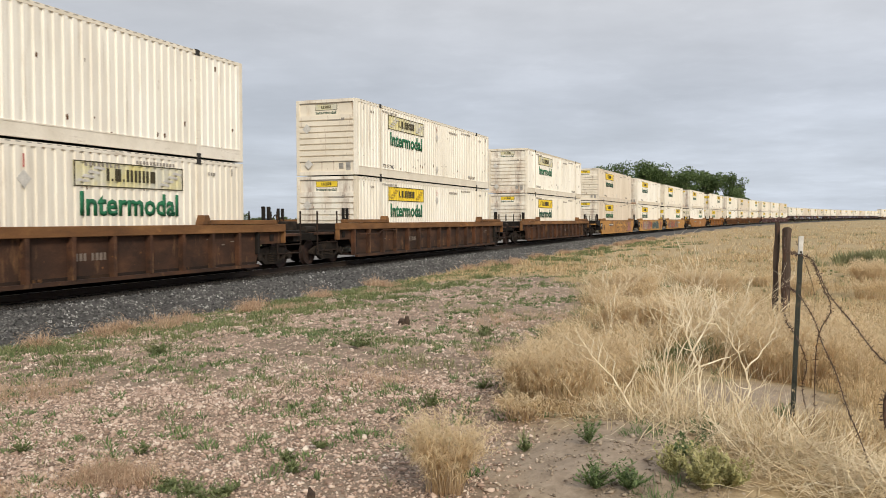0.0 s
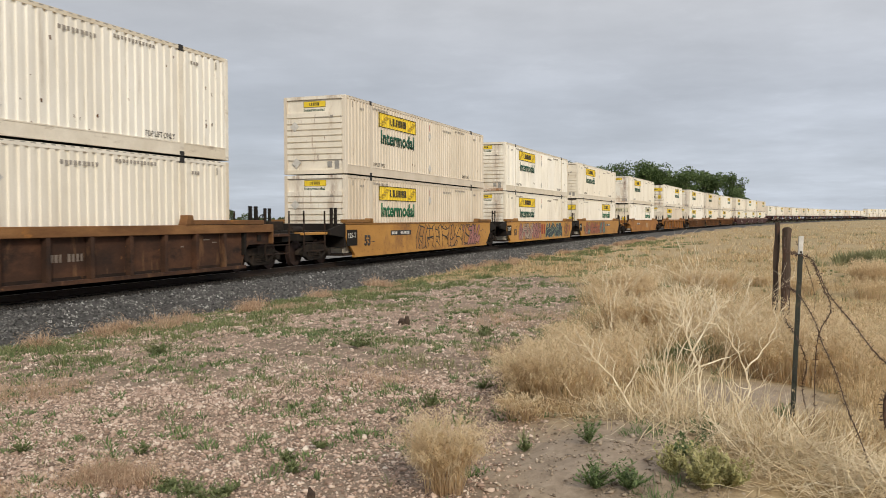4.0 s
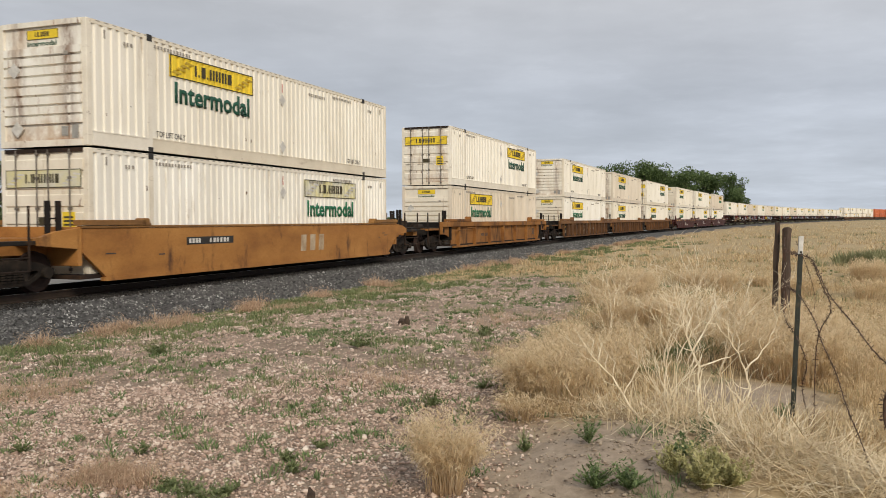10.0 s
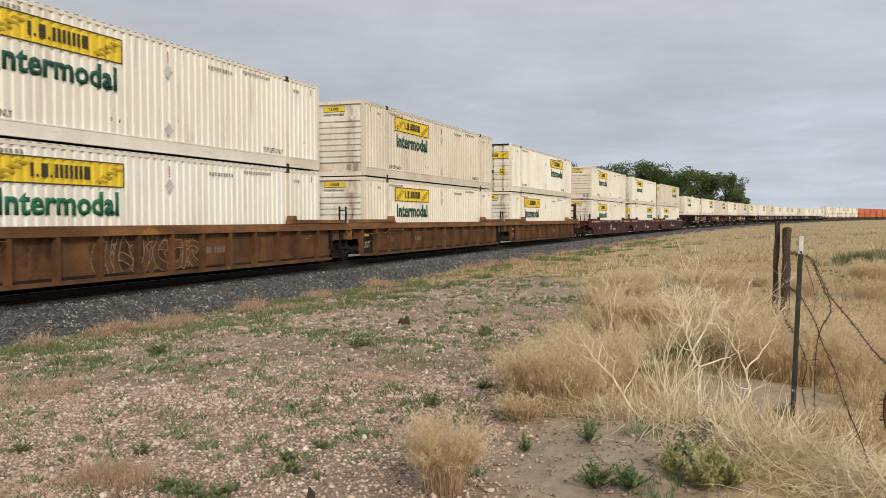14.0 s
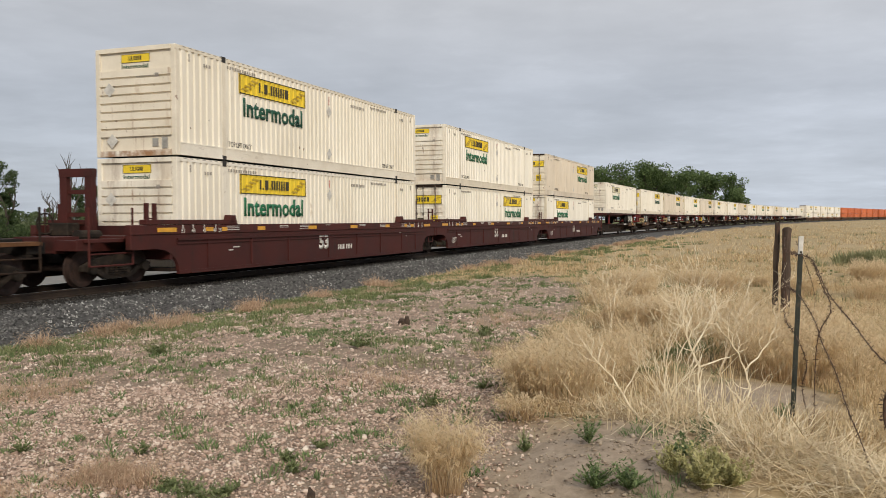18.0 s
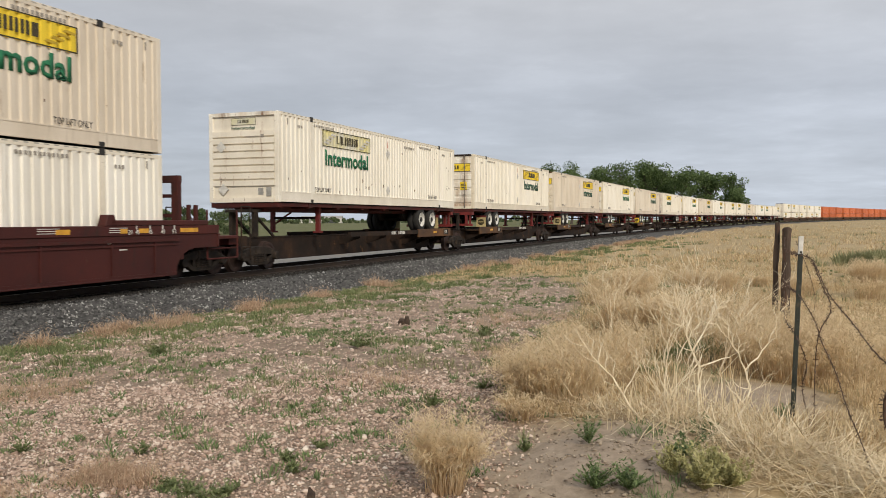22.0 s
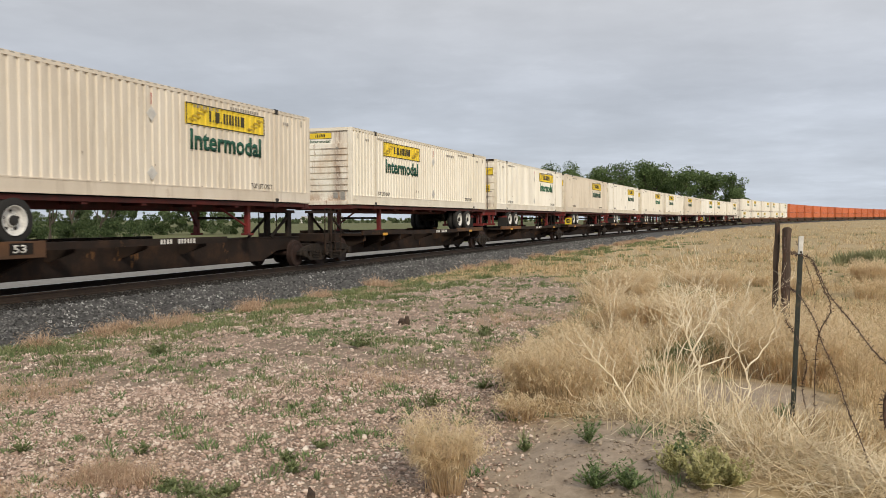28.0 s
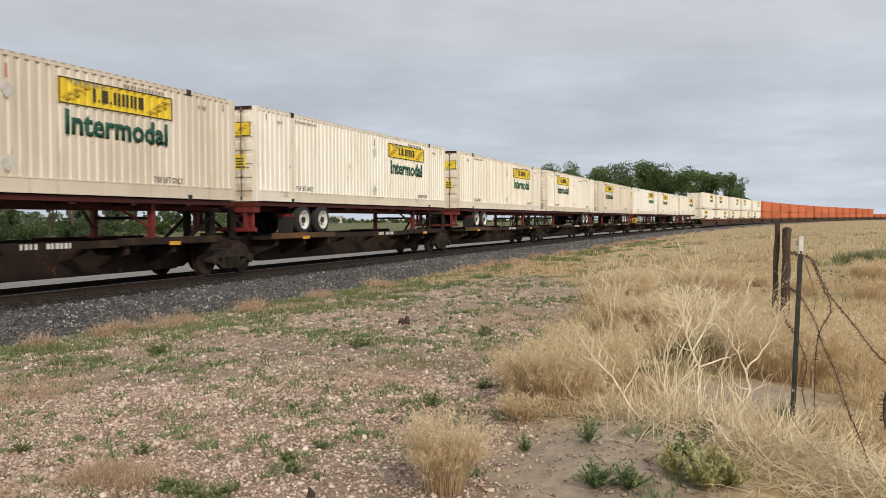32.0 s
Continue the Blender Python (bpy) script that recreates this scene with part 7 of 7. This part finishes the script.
for i, (x_, y_, r_, h_, n_, m_) in enumerate(((0.94, 5.45, 0.11, 0.17, 26, "weed"), (-0.10, 7.4, 0.16, 0.16, 34, "weed"), (0.85, 4.72, 0.15, 0.16, 46, "weed"), (1.02, 4.62, 0.16, 0.15, 46, "weed"), (1.45, 5.1, 0.16, 0.15, 40, "weed"),
                                              (0.55, 5.75, 0.07, 0.09, 16, "weed"), (1.75, 5.6, 0.16, 0.16, 30, "weed"), (-1.0, 5.6, 0.12, 0.10, 26, "weed"), (-0.9, 6.2, 0.10, 0.10, 20, "weed"),
                                              (-1.35, 5.2, 0.14, 0.10, 36, "weed"), (-1.6, 5.25, 0.20, 0.10, 28, "weed"), (-1.45, 5.1, 0.18, 0.09, 22, "weed"), (-1.75, 5.4, 0.15, 0.09, 36, "weed"), (-1.1, 5.9, 0.12, 0.08, 26, "weed"), (-2.3, 6.4, 0.12, 0.12, 24, "weed"), (-2.45, 4.9, 0.14, 0.12, 26, "weed"), (2.48, 6.2, 0.10, 0.14, 26, "weed"),
                                              (2.75, 8.7, 0.30, 0.30, 60, "weed_grey"), (3.3, 10.2, 0.35, 0.35, 60, "weed_grey"), (-3.3, 6.6, 0.14, 0.12, 24, "weed"), (0.4, 8.4, 0.2, 0.14, 34, "weed"),
                                              (1.4, 11.5, 0.35, 0.2, 60, "weed"), (-4.2, 12.5, 0.3, 0.16, 60, "weed"), (-1.2, 12.0, 0.35, 0.16, 60, "weed"), (0.6, 12.6, 0.35, 0.16, 60, "weed"))):
    leafy(x_, y_, r_, h_, n_, 30 + i, "weed_soft" if x_ < 0.7 else m_, 0.011 if y_ < 9 else 0.016)
M["herb"] = leaf_material("yellow_green_herbs", [(0.1, (0.24, 0.23, 0.10)), (0.5, (0.42, 0.40, 0.18)), (0.95, (0.62, 0.56, 0.30))], 0.7, 0.3)
for i, (x_, y_) in enumerate(((1.30, 4.78), (1.42, 4.70), (1.52, 4.80), (1.40, 4.55), (1.56, 4.60))):
    leafy(x_, y_, 0.15, 0.19, 60, 80 + i, "herb", 0.012)
# a thick low growth of grass and herbs at the side of the mound
for i, (x_, y_, r_, h_, k_, m_) in enumerate(((1.16, 4.5, 0.12, 0.09, 10, "weed"), (1.30, 5.6, 0.10, 0.07, 6, "weed"), (2.1, 8.3, 0.22, 0.14, 12, "weed"), (2.75, 9.5, 0.35, 0.20, 22, "weed"), (3.5, 10.1, 0.4, 0.22, 26, "weed"), (2.2, 9.3, 0.3, 0.18, 16, "weed_soft"), (2.95, 15.2, 0.6, 0.22, 30, "weed_soft"), (1.9, 13.0, 0.5, 0.16, 24, "weed_soft"))):
    plant("herb_clump", "thick low clump of green and yellowing herbs", "herbs", (x_, y_), tufts(x_ + RNG.normal(0, r_ * 0.5, k_), y_ + RNG.normal(0, r_ * 0.5, k_), 24, 0.09, h_, 0.0050, 0.8, 0.9), M[m_], "herb clumps")
# a sage-like clump out in the grass
for x_, y_, r_ in ((13.9, 28.4, 0.75), (14.9, 29.0, 0.55)):
    plant("sage_bush", "grey-green bush in the dry grass", "bush", (x_, y_), tufts(x_ + RNG.normal(0, r_ * 0.5, 70), y_ + RNG.normal(0, r_ * 0.4, 70), 16, 0.12, 0.45, 0.03, 0.5, 0.4), M["weed_grey"])


# ---- crumbs of bare earth on the mound ----
M["crumb"] = leaf_material("earth_crumbs", [(0.1, (0.15, 0.115, 0.085)), (0.5, (0.31, 0.25, 0.19)), (0.9, (0.46, 0.385, 0.30))], 0.95)
x, y = RNG.normal(1.05, 0.55, 2200), RNG.normal(4.9, 0.75, 2200)
_, d, _ = cover_at(x, y)
keep = (d > 0.15) & (y > 3.0)
stuff("earth_crumbs", *pebbles(x[keep], y[keep], np.clip(RNG.lognormal(math.log(0.014), 0.6, keep.sum()), 0.006, 0.07)), M["crumb"], "loose crumbs and clods of dry grey earth", "earth")

# ---- clods and litter ----
def clod(x, y, w, h, label, material, seed):
    rng = random.Random(seed)
    bm = bmesh.new()
    bmesh.ops.create_icosphere(bm, subdivisions=2, radius=0.5)
    for v in bm.verts:
        v.co *= 1 + rng.uniform(-0.22, 0.22)
        v.co = Vector((v.co.x * w, v.co.y * w * 0.7, max(-0.15, v.co.z) * h * 1.6))
    ob = new("clod", mesh_of("clod", bm, material))
    ob.location = (x, y, gz(x, y) + 0.02)
    return tagged(ob, label, "clod")


M["clod"] = surf("dark_earth", [(0.3, (0.035, 0.024, 0.018)), (0.7, (0.10, 0.068, 0.048))], 0.95, scale=14, bump=0.6, bscale=60)
clod(-0.71, 14.6, 0.15, 0.10, "dark brown clod lying on the gravel", M["clod"], 1)
clod(-0.62, 14.55, 0.10, 0.16, "dark brown clod lying on the gravel", M["clod"], 2)
clod(-0.78, 4.95, 0.05, 0.10, "dark charred stub in the gravel", M["clod"], 3)
clod(-0.74, 4.8, 0.07, 0.05, "dark charred stub in the gravel", M["clod"], 4)

# ---- fence ----
M["post_green"] = surf("green_post_paint", [(0.3, (0.012, 0.015, 0.011)), (0.7, (0.026, 0.031, 0.023))], 0.6, scale=6, dirt=((0.09, 0.06, 0.04), 0.60, 0.72, 9.0, None))
M["galv"] = plain("pale_painted_tip", (0.58, 0.57, 0.54), 0.5)
M["old_wood"] = surf("weathered_grey_wood", [(0.3, (0.034, 0.024, 0.019)), (0.7, (0.105, 0.072, 0.055))], 0.9, scale=3, stretch=(8, 8, 0.7), bump=0.7, bscale=30,
                     dirt=((0.16, 0.07, 0.04), 0.60, 0.72, 3.0, (2, 2, 0.6)))
M["wire"] = surf("rusty_wire", [(0.3, (0.04, 0.024, 0.018)), (0.7, (0.10, 0.058, 0.04))], 0.8, scale=20)


def lean_to(ob, x, y, z, lean):
    ob.matrix_basis = Matrix.Translation((x, y, z)) @ Matrix.Rotation(lean, 4, "Y")


def steel_post(x, y, h):
    ob = new("steel_fence_post")
    lean_to(ob, x, y, gz(x, y), 0.036)
    bm = bmesh.new()
    bx(bm, -0.017, 0.017, -0.004, 0.004, -0.15, h - 0.13)
    bx(bm, -0.004, 0.004, 0.004, 0.036, -0.15, h - 0.13)
    for k in range(22):
        bx(bm, -0.007, 0.007, -0.010, -0.003, 0.08 + k * 0.055, 0.095 + k * 0.055)
    part("shaft", bm, M["post_green"], ob)
    bm = bmesh.new()
    bx(bm, -0.016, 0.016, -0.005, 0.005, h - 0.13, h)
    bx(bm, -0.005, 0.005, 0.005, 0.037, h - 0.13, h)
    part("tip", bm, M["galv"], ob, "pale painted tip")
    return tagged(ob, "green steel fence post with a pale tip", "fence post")


def wood_post(x, y, h, w, seed, label):
    rng = random.Random(seed)
    bm = bmesh.new()
    rings = []
    for i in range(9):
        z = -0.2 + (h + 0.2) * i / 8
        k = w / 2 * (1.06 - 0.12 * i / 8)
        rings.append([bm.verts.new(((k + rng.uniform(-0.012, 0.012)) * math.cos(j * 0.6283), (k + rng.uniform(-0.012, 0.012)) * math.sin(j * 0.6283), z + (rng.uniform(-0.035, 0.02) if i == 8 else 0))) for j in range(10)])
    for a, b in zip(rings, rings[1:]):
        for j in range(10):
            bm.faces.new((a[j], a[(j + 1) % 10], b[(j + 1) % 10], b[j]))
    bm.faces.new(rings[-1])
    ob = new("wooden_fence_post", mesh_of("wooden_fence_post", bm, M["old_wood"]))
    lean_to(ob, x, y, gz(x, y), 0.012)
    return tagged(ob, label, "fence post")


steel_post(2.54, 6.15, 1.36)
wood_post(4.79, 11.9, 1.42, 0.118, 1, "weathered round wooden fence post")
wood_post(4.71, 12.05, 1.50, 0.075, 2, "thin split wooden stake beside a fence post")


def wire_run(pts, r=0.0028, barb=0.10, twist=True):
    """A strand through the points, smoothed, with short barbs."""
    P = [Vector(p) for p in pts]
    fine = []
    for i in range(len(P) - 1):
        p0, p1, p2, p3 = P[max(i - 1, 0)], P[i], P[i + 1], P[min(i + 2, len(P) - 1)]
        for k in range(8):
            t = k / 8
            fine.append(0.5 * ((2 * p1) + (p2 - p0) * t + (2 * p0 - 5 * p1 + 4 * p2 - p3) * t * t + (3 * p1 - p0 - 3 * p2 + p3) * t ** 3))
    fine.append(P[-1])
    ob = new("fence_wire")
    bm = bmesh.new()
    for a, b in zip(fine, fine[1:]):
        rod(bm, a, b, r, 5, caps=False)
    part("strand", bm, M["wire"], ob)
    if barb:
        bm = bmesh.new()
        rng = random.Random(len(pts))
        for a, b in zip(fine, fine[1:]):
            n = max(1, int((b - a).length / barb))
            for k in range(n):
                c = a.lerp(b, (k + 0.5) / n)
                for _ in range(2):
                    d = Vector((rng.gauss(0, 1), rng.gauss(0, 1), rng.gauss(0, 1))).normalized() * 0.022
                    rod(bm, c - d, c + d, 0.0018, 4)
        tagged(part("barb", bm, M["wire"], ob), kind="stuff")
    return tagged(ob, "rusty slack barbed wire of a fence", "wire", "fence wires")


def fence_point(px, py):
    """A point of the slack wires, px and py as thousandths across and down from the lens's axis, on the plane of the fence near the camera."""
    k = (2.64 - 0.137 * 6.5) / (px / 1000 - 0.137)
    return (k * px / 1000, k, EYE - k * py / 1000)


wire_run([(4.76, 11.85, 1.30), (3.7, 9.2, 1.22), (2.58, 6.15, 1.295)] + [fence_point(a, b) for a, b in ((435, 50), (454, 88), (482, 122), (510, 158), (535, 178), (600, 215))])
wire_run([fence_point(a, b) for a, b in ((434, 48), (446, 78), (457, 106), (443, 136), (439, 184), (440, 268), (452, 330))], barb=0.16)
wire_run([(4.76, 11.85, 0.95), (3.7, 9.2, 0.86), (2.57, 6.15, 1.01)] + [fence_point(a, b) for a, b in ((438, 120), (446, 144), (463, 180), (477, 222), (494, 262), (510, 304), (540, 350))])
wire_run([(4.76, 11.85, 0.55), (3.7, 9.2, 0.5), (2.56, 6.15, 0.705)] + [fence_point(a, b) for a, b in ((429, 172), (424, 200), (435, 245), (443, 278), (460, 328))], barb=0.14)
wire_run([(4.85, 11.7, 1.25), (4.80, 11.2, 0.9), (4.82, 11.0, 0.5), (4.7, 10.9, 0.1)], barb=0.2)


# ---- trees ----
def tree(name, x, y, h, spread, n, seed, leaf="leaf", size=0.6, bare=0.0, base=None, label="", group="", low_part=0.25, lobe_count=26, lobe=1.0):
    """A tapered trunk with limbs, and a crown of many small leaf clumps round the limbs' ends."""
    rng = random.Random(seed)
    nr = np.random.default_rng(seed)
    z0 = gz(x, y) - 0.1 if base is None else base
    ob = new(name)
    ob.location = (x, y, z0)
    bm = bmesh.new()
    ends = []

    def limb(p, d, length, r, depth):
        pts = [p]
        dd = d.normalized()
        for i in range(3):
            dd = (dd + Vector((rng.gauss(0, 0.15), rng.gauss(0, 0.15), 0.06))).normalized()
            pts.append(pts[-1] + dd * length / 3)
        for i in range(3):
            rod(bm, pts[i], pts[i + 1], r * (1 - 0.22 * i), 7 if depth > 1 else 5, r * (1 - 0.22 * (i + 1)), caps=False)
        ends.append((pts[-1], depth))
        ends.append((pts[2], depth))
        if depth:
            for k in range(rng.choice((2, 3, 3))):
                a = rng.uniform(0, 6.283)
                limb(pts[rng.choice((2, 3))], Vector((math.cos(a) * spread / h * 2.2, math.sin(a) * spread / h * 2.2, rng.uniform(0.35, 1.0))), length * rng.uniform(0.55, 0.8), r * 0.55, depth - 1)
    limb(Vector((0, 0, 0)), Vector((rng.gauss(0, 0.08), rng.gauss(0, 0.08), 1)), h * 0.38, h * 0.028, 3)
    part("trunk", bm, M["bark"], ob)
    tips = np.array([tuple(e[0]) for e in ends if e[1] <= 1])
    tips[:, 2] *= 0.90 * h / tips[:, 2].max()
    if bare < 1:
        n = int(n * (1 - bare))
        # rounded lobes of foliage about some of the limbs' ends, with gaps between them
        lobes = tips[nr.permutation(len(tips))[:lobe_count]]
        skirt = nr.random(len(lobes)) < low_part
        lobes[skirt, 2] *= nr.uniform(0.25, 0.8, skirt.sum())
        rad = h * lobe * nr.uniform(0.07, 0.135, len(lobes))
        i = nr.choice(len(lobes), n, p=rad ** 2 / (rad ** 2).sum())
        d = nr.normal(0, 1, (n, 3))
        d /= np.linalg.norm(d, axis=1)[:, None]
        p = lobes[i] + d * (rad[i] * np.sqrt(nr.uniform(0.35, 1.15, n)))[:, None] * np.array([1.1, 1.1, 0.8])
        p[:, 2] = np.clip(p[:, 2], h * 0.03, h * 1.02)
        u = nr.normal(0, 1, (n, 3))
        u /= np.linalg.norm(u, axis=1)[:, None]
        w = np.cross(u, nr.normal(0, 1, (n, 3)))
        w /= np.linalg.norm(w, axis=1)[:, None]
        s = size * nr.uniform(0.5, 1.3, n)[:, None]
        v = np.stack([p - u * s, p + w * s * 0.6, p + u * s, p - w * s * 0.6], 1).reshape(-1, 3)
        f = np.arange(n * 4).reshape(-1, 4)
        cr = stuff("crown", v, f, M[leaf], "", "")
        cr.parent = ob
    return tagged(ob, label, "tree", group)


GROVE = "cottonwood trees beyond the railway"
for i, (px, top, h) in enumerate(((964, 286, 15), (992, 283, 15), (1014, 295, 14), (1052, 294, 17), (1078, 288, 18), (1104, 286, 17), (1131, 278, 19), (1156, 282, 19), (1180, 302, 16), (1200, 299, 16),
                                  (1226, 296, 17), (1250, 298, 17), (1274, 300, 16), (1294, 304, 15), (1314, 330, 11))):
    k = 262 + (i * 37 % 23) + (60 if i < 3 else 0)
    zt = EYE + (389.5 - top) / 1506.6 * k
    x_ = (955 + (px - 955) * 0.955 - 784) / 1506.6 * k
    h = zt - gz(x_, k) + 0.1
    tree("cottonwood_tree", x_, k, h, h * 0.21, 7000, 100 + i, "leaf", 0.30, low_part=0.5, lobe_count=44, label="leafy dark green cottonwood tree in a distant grove", group=GROVE)
SCRUB = "trees and scrub beyond the railway"
for i, (px, top, k, h, leaf, bare, lobes_) in enumerate(((-34, 300, 95, 9, "leaf_dark", 0.1, 26), (8, 264, 95, 9.5, "leaf_dark", 0.1, 28), (30, 322, 98, 7, "leaf_dark", 0.1, 24), (88, 307, 92, 7.5, "leaf_far", 1.0, 0), (134, 268, 94, 9.5, "leaf_far", 1.0, 0),
                                                         (137, 322, 96, 7.5, "leaf_dark", 0.35, 20), (178, 299, 93, 8, "leaf_dark", 0.3, 22), (196, 302, 93, 7.5, "leaf_dark", 0.4, 18), (252, 372, 190, 5, "leaf_far", 0.2, 12))):
    zt = EYE + (389.5 - top) / 1506.6 * k
    x_ = (px - 784) / 1506.6 * k
    h = zt - gz(x_, k) + 0.1
    tree("field_tree", x_, k, h, h * (0.12 if 110 < px < 220 else 0.16), 4200, 200 + i, leaf, 0.11, bare=bare, low_part=0.35, lobe_count=lobes_, lobe=0.52,
         label="nearly bare dead tree beyond the railway" if bare > 0.9 else "ragged half-leafy tree beyond the railway", group=SCRUB)


def bush(x, y, r, h, n, seed, leaf="leaf_far", size=0.3):
    nr = np.random.default_rng(seed)
    lob = nr.normal(0, 1, (9, 3)) * np.array([0.6, 0.6, 0.0]) * np.array([r, r, h])
    lob[:, 2] = nr.uniform(0.12, 0.78, 9) * h
    rad = nr.uniform(0.16, 0.30, 9) * min(r * 1.4, h)
    i = nr.choice(9, n, p=rad ** 2 / (rad ** 2).sum())
    d = nr.normal(0, 1, (n, 3))
    d /= np.linalg.norm(d, axis=1)[:, None]
    p = lob[i] + d * (rad[i] * np.sqrt(nr.uniform(0.3, 1.2, n)))[:, None]
    p[:, 2] = np.clip(p[:, 2], 0.02, h)
    u = nr.normal(0, 1, (n, 3))
    u /= np.linalg.norm(u, axis=1)[:, None]
    w = np.cross(u, nr.normal(0, 1, (n, 3)))
    w /= np.linalg.norm(w, axis=1)[:, None]
    s = size * nr.uniform(0.5, 1.3, n)[:, None]
    v = np.stack([p - u * s, p + w * s * 0.6, p + u * s, p - w * s * 0.6], 1).reshape(-1, 3)
    ob = stuff("bush", v, np.arange(n * 4).reshape(-1, 4), M[leaf], "", "")
    ob.location = (x, y, gz(x, y) - 0.05)
    return tagged(ob, "rounded green bush beyond the railway", "bush", "bushes beyond the railway")


rr = random.Random(8)
for i in range(27):
    px = -60 + i * 18.5 + rr.uniform(-7, 7)
    k = rr.uniform(136, 152)
    h = 2.15 + (389.5 - rr.uniform(348, 386)) / 1506.6 * k
    bush((px - 784) / 1506.6 * k, k, rr.uniform(1.5, 2.6), h, 1900, 300 + i, ("leaf_dark", "leaf_far", "leaf_dark", "leaf")[i % 4], 0.16)
for i in range(34):
    px = 395 + i * 17 + rr.uniform(-9, 9)
    k = rr.uniform(560, 700)
    h = 2.6 + (389.5 - rr.uniform(383, 389)) / 1506.6 * k
    bush((px - 784) / 1506.6 * k, k, rr.uniform(4, 9), h, 420, 400 + i, "leaf_far", 0.8)


for i in range(10):
    px = -60 + i * 31 + rr.uniform(-8, 8)
    k = rr.uniform(84, 90)
    bush((px - 784) / 1506.6 * k, k, rr.uniform(1.2, 2.0), rr.uniform(1.5, 3.0), 1600, 500 + i, "leaf_dark", 0.10)


def far_shed(px, k, wide, high, seed):
    """A pale farm shed on the skyline: walls under a pitched roof."""
    x = (px - 784) / 1506.6 * k
    ob = new("farm_shed")
    ob.location = (x, k, gz(x, k) - 0.1)
    bm = bmesh.new()
    bx(bm, -wide / 2, wide / 2, -4, 4, 0, high)
    part("wall", bm, M["placard"], ob)
    bm = bmesh.new()
    prism(bm, [(-4.4, high), (4.4, high), (0, high + 1.6)], -wide / 2 - 0.3, wide / 2 + 0.3, "x")
    part("roof", bm, M["plate_grey"], ob)
    bm = bmesh.new()
    bx(bm, -1.6, 1.6, -4.06, -3.98, 0, high * 0.8)
    part("door", bm, M["plate_grey"], ob)
    return tagged(ob, "pale farm shed on the far green field", "shed", "farm sheds")


for px, k, wide, high in ((548, 640, 12, 3.6), (588, 660, 16, 4.2), (566, 700, 8, 3.4)):
    far_shed(px, k, wide, high, 1)


# the light gravel road beyond the track
def road():
    ss = np.arange(-260, 400, 4.0)
    verts, faces = [], []
    for i, s in enumerate(ss):
        for q in (-5.2, -8.6, -12.2):
            p = side(s, q)
            verts.append((p.x, p.y, gz(p.x, p.y) + (0.05 if q == -8.6 else 0.03)))
            verts.append((p.x, p.y, gz(p.x, p.y) - 0.1))
    for i in range(len(ss) - 1):
        for j in range(2):
            a = i * 6 + j * 2
            faces.append((a, a + 2, a + 8, a + 6))
    return raw_mesh("road", verts, faces, surf("pale_gravel_road", [(0.3, (0.15, 0.143, 0.133)), (0.7, (0.24, 0.23, 0.215))], 0.95, scale=2.5, bump=0.4, bscale=30))


tagged(new("gravel_road", road()), "pale gravel service road along the far side of the track", "road", kind="structure")


# a loop of loose wire close to the camera, hanging from the fence
wire_run([(1.60, 2.98, 0.98)] + [(1.60 + 0.035 * math.cos(a), 3.0, 0.875 + 0.085 * math.sin(a)) for a in (1.5, 2.6, 3.7, 4.8, 5.9, 7.0)] + [(1.64, 3.0, 0.7), (1.60, 2.95, 0.5), (1.66, 3.0, 0.3), (1.7, 3.0, gz(1.7, 3.0))], r=0.006, barb=0.12)


# ---- what moves ----
def motions():
    """The train rolls along the curve; its wheels turn."""
    for thing, u, half, z, turned in TRAIN:
        rows = []
        for t in range(0, 33):
            rows.append((t, Matrix.Translation((0, 0, z)) @ on_track(u - run(t), half) @ (TURN if turned else Matrix.Identity(4))))
        walk(thing, rows)
    # the plumed tufts rock in the wind
    for i, ob in enumerate(SWAY):
        foot = Matrix.Translation(ob.location)
        a = 0.055 if i < 2 else 0.03
        walk(ob, [(t / 2, foot @ Matrix.Rotation(a * (math.sin(t * 1.9 + i * 1.3) + 0.5 * math.sin(t * 0.73 + i)), 4, "Y") @ Matrix.Rotation(0.5 * a * math.sin(t * 1.37 + i * 2.0), 4, "X"))
                  for t in range(0, 65)])
    # wheels: one turn in 2.75 m; the wheelsets of a place on the bogie share their keys
    steps = [i / 30 for i in range(0, 32 * 30 + 1)]
    first_of = {}
    for w in WHEELS:
        k = w["axle"]
        if k not in first_of:
            walk(w, [(t, Matrix.Translation((k, 0, 0.4375)) @ Matrix.Rotation(-run(t) / 0.4375, 4, "Y")) for t in steps])
            first_of[k] = w
        else:
            w.rotation_mode = "QUATERNION"
            keys = w.animation_data_create()
            keys.action = first_of[k].animation_data.action
            keys.action_slot = first_of[k].animation_data.action_slot


motions()
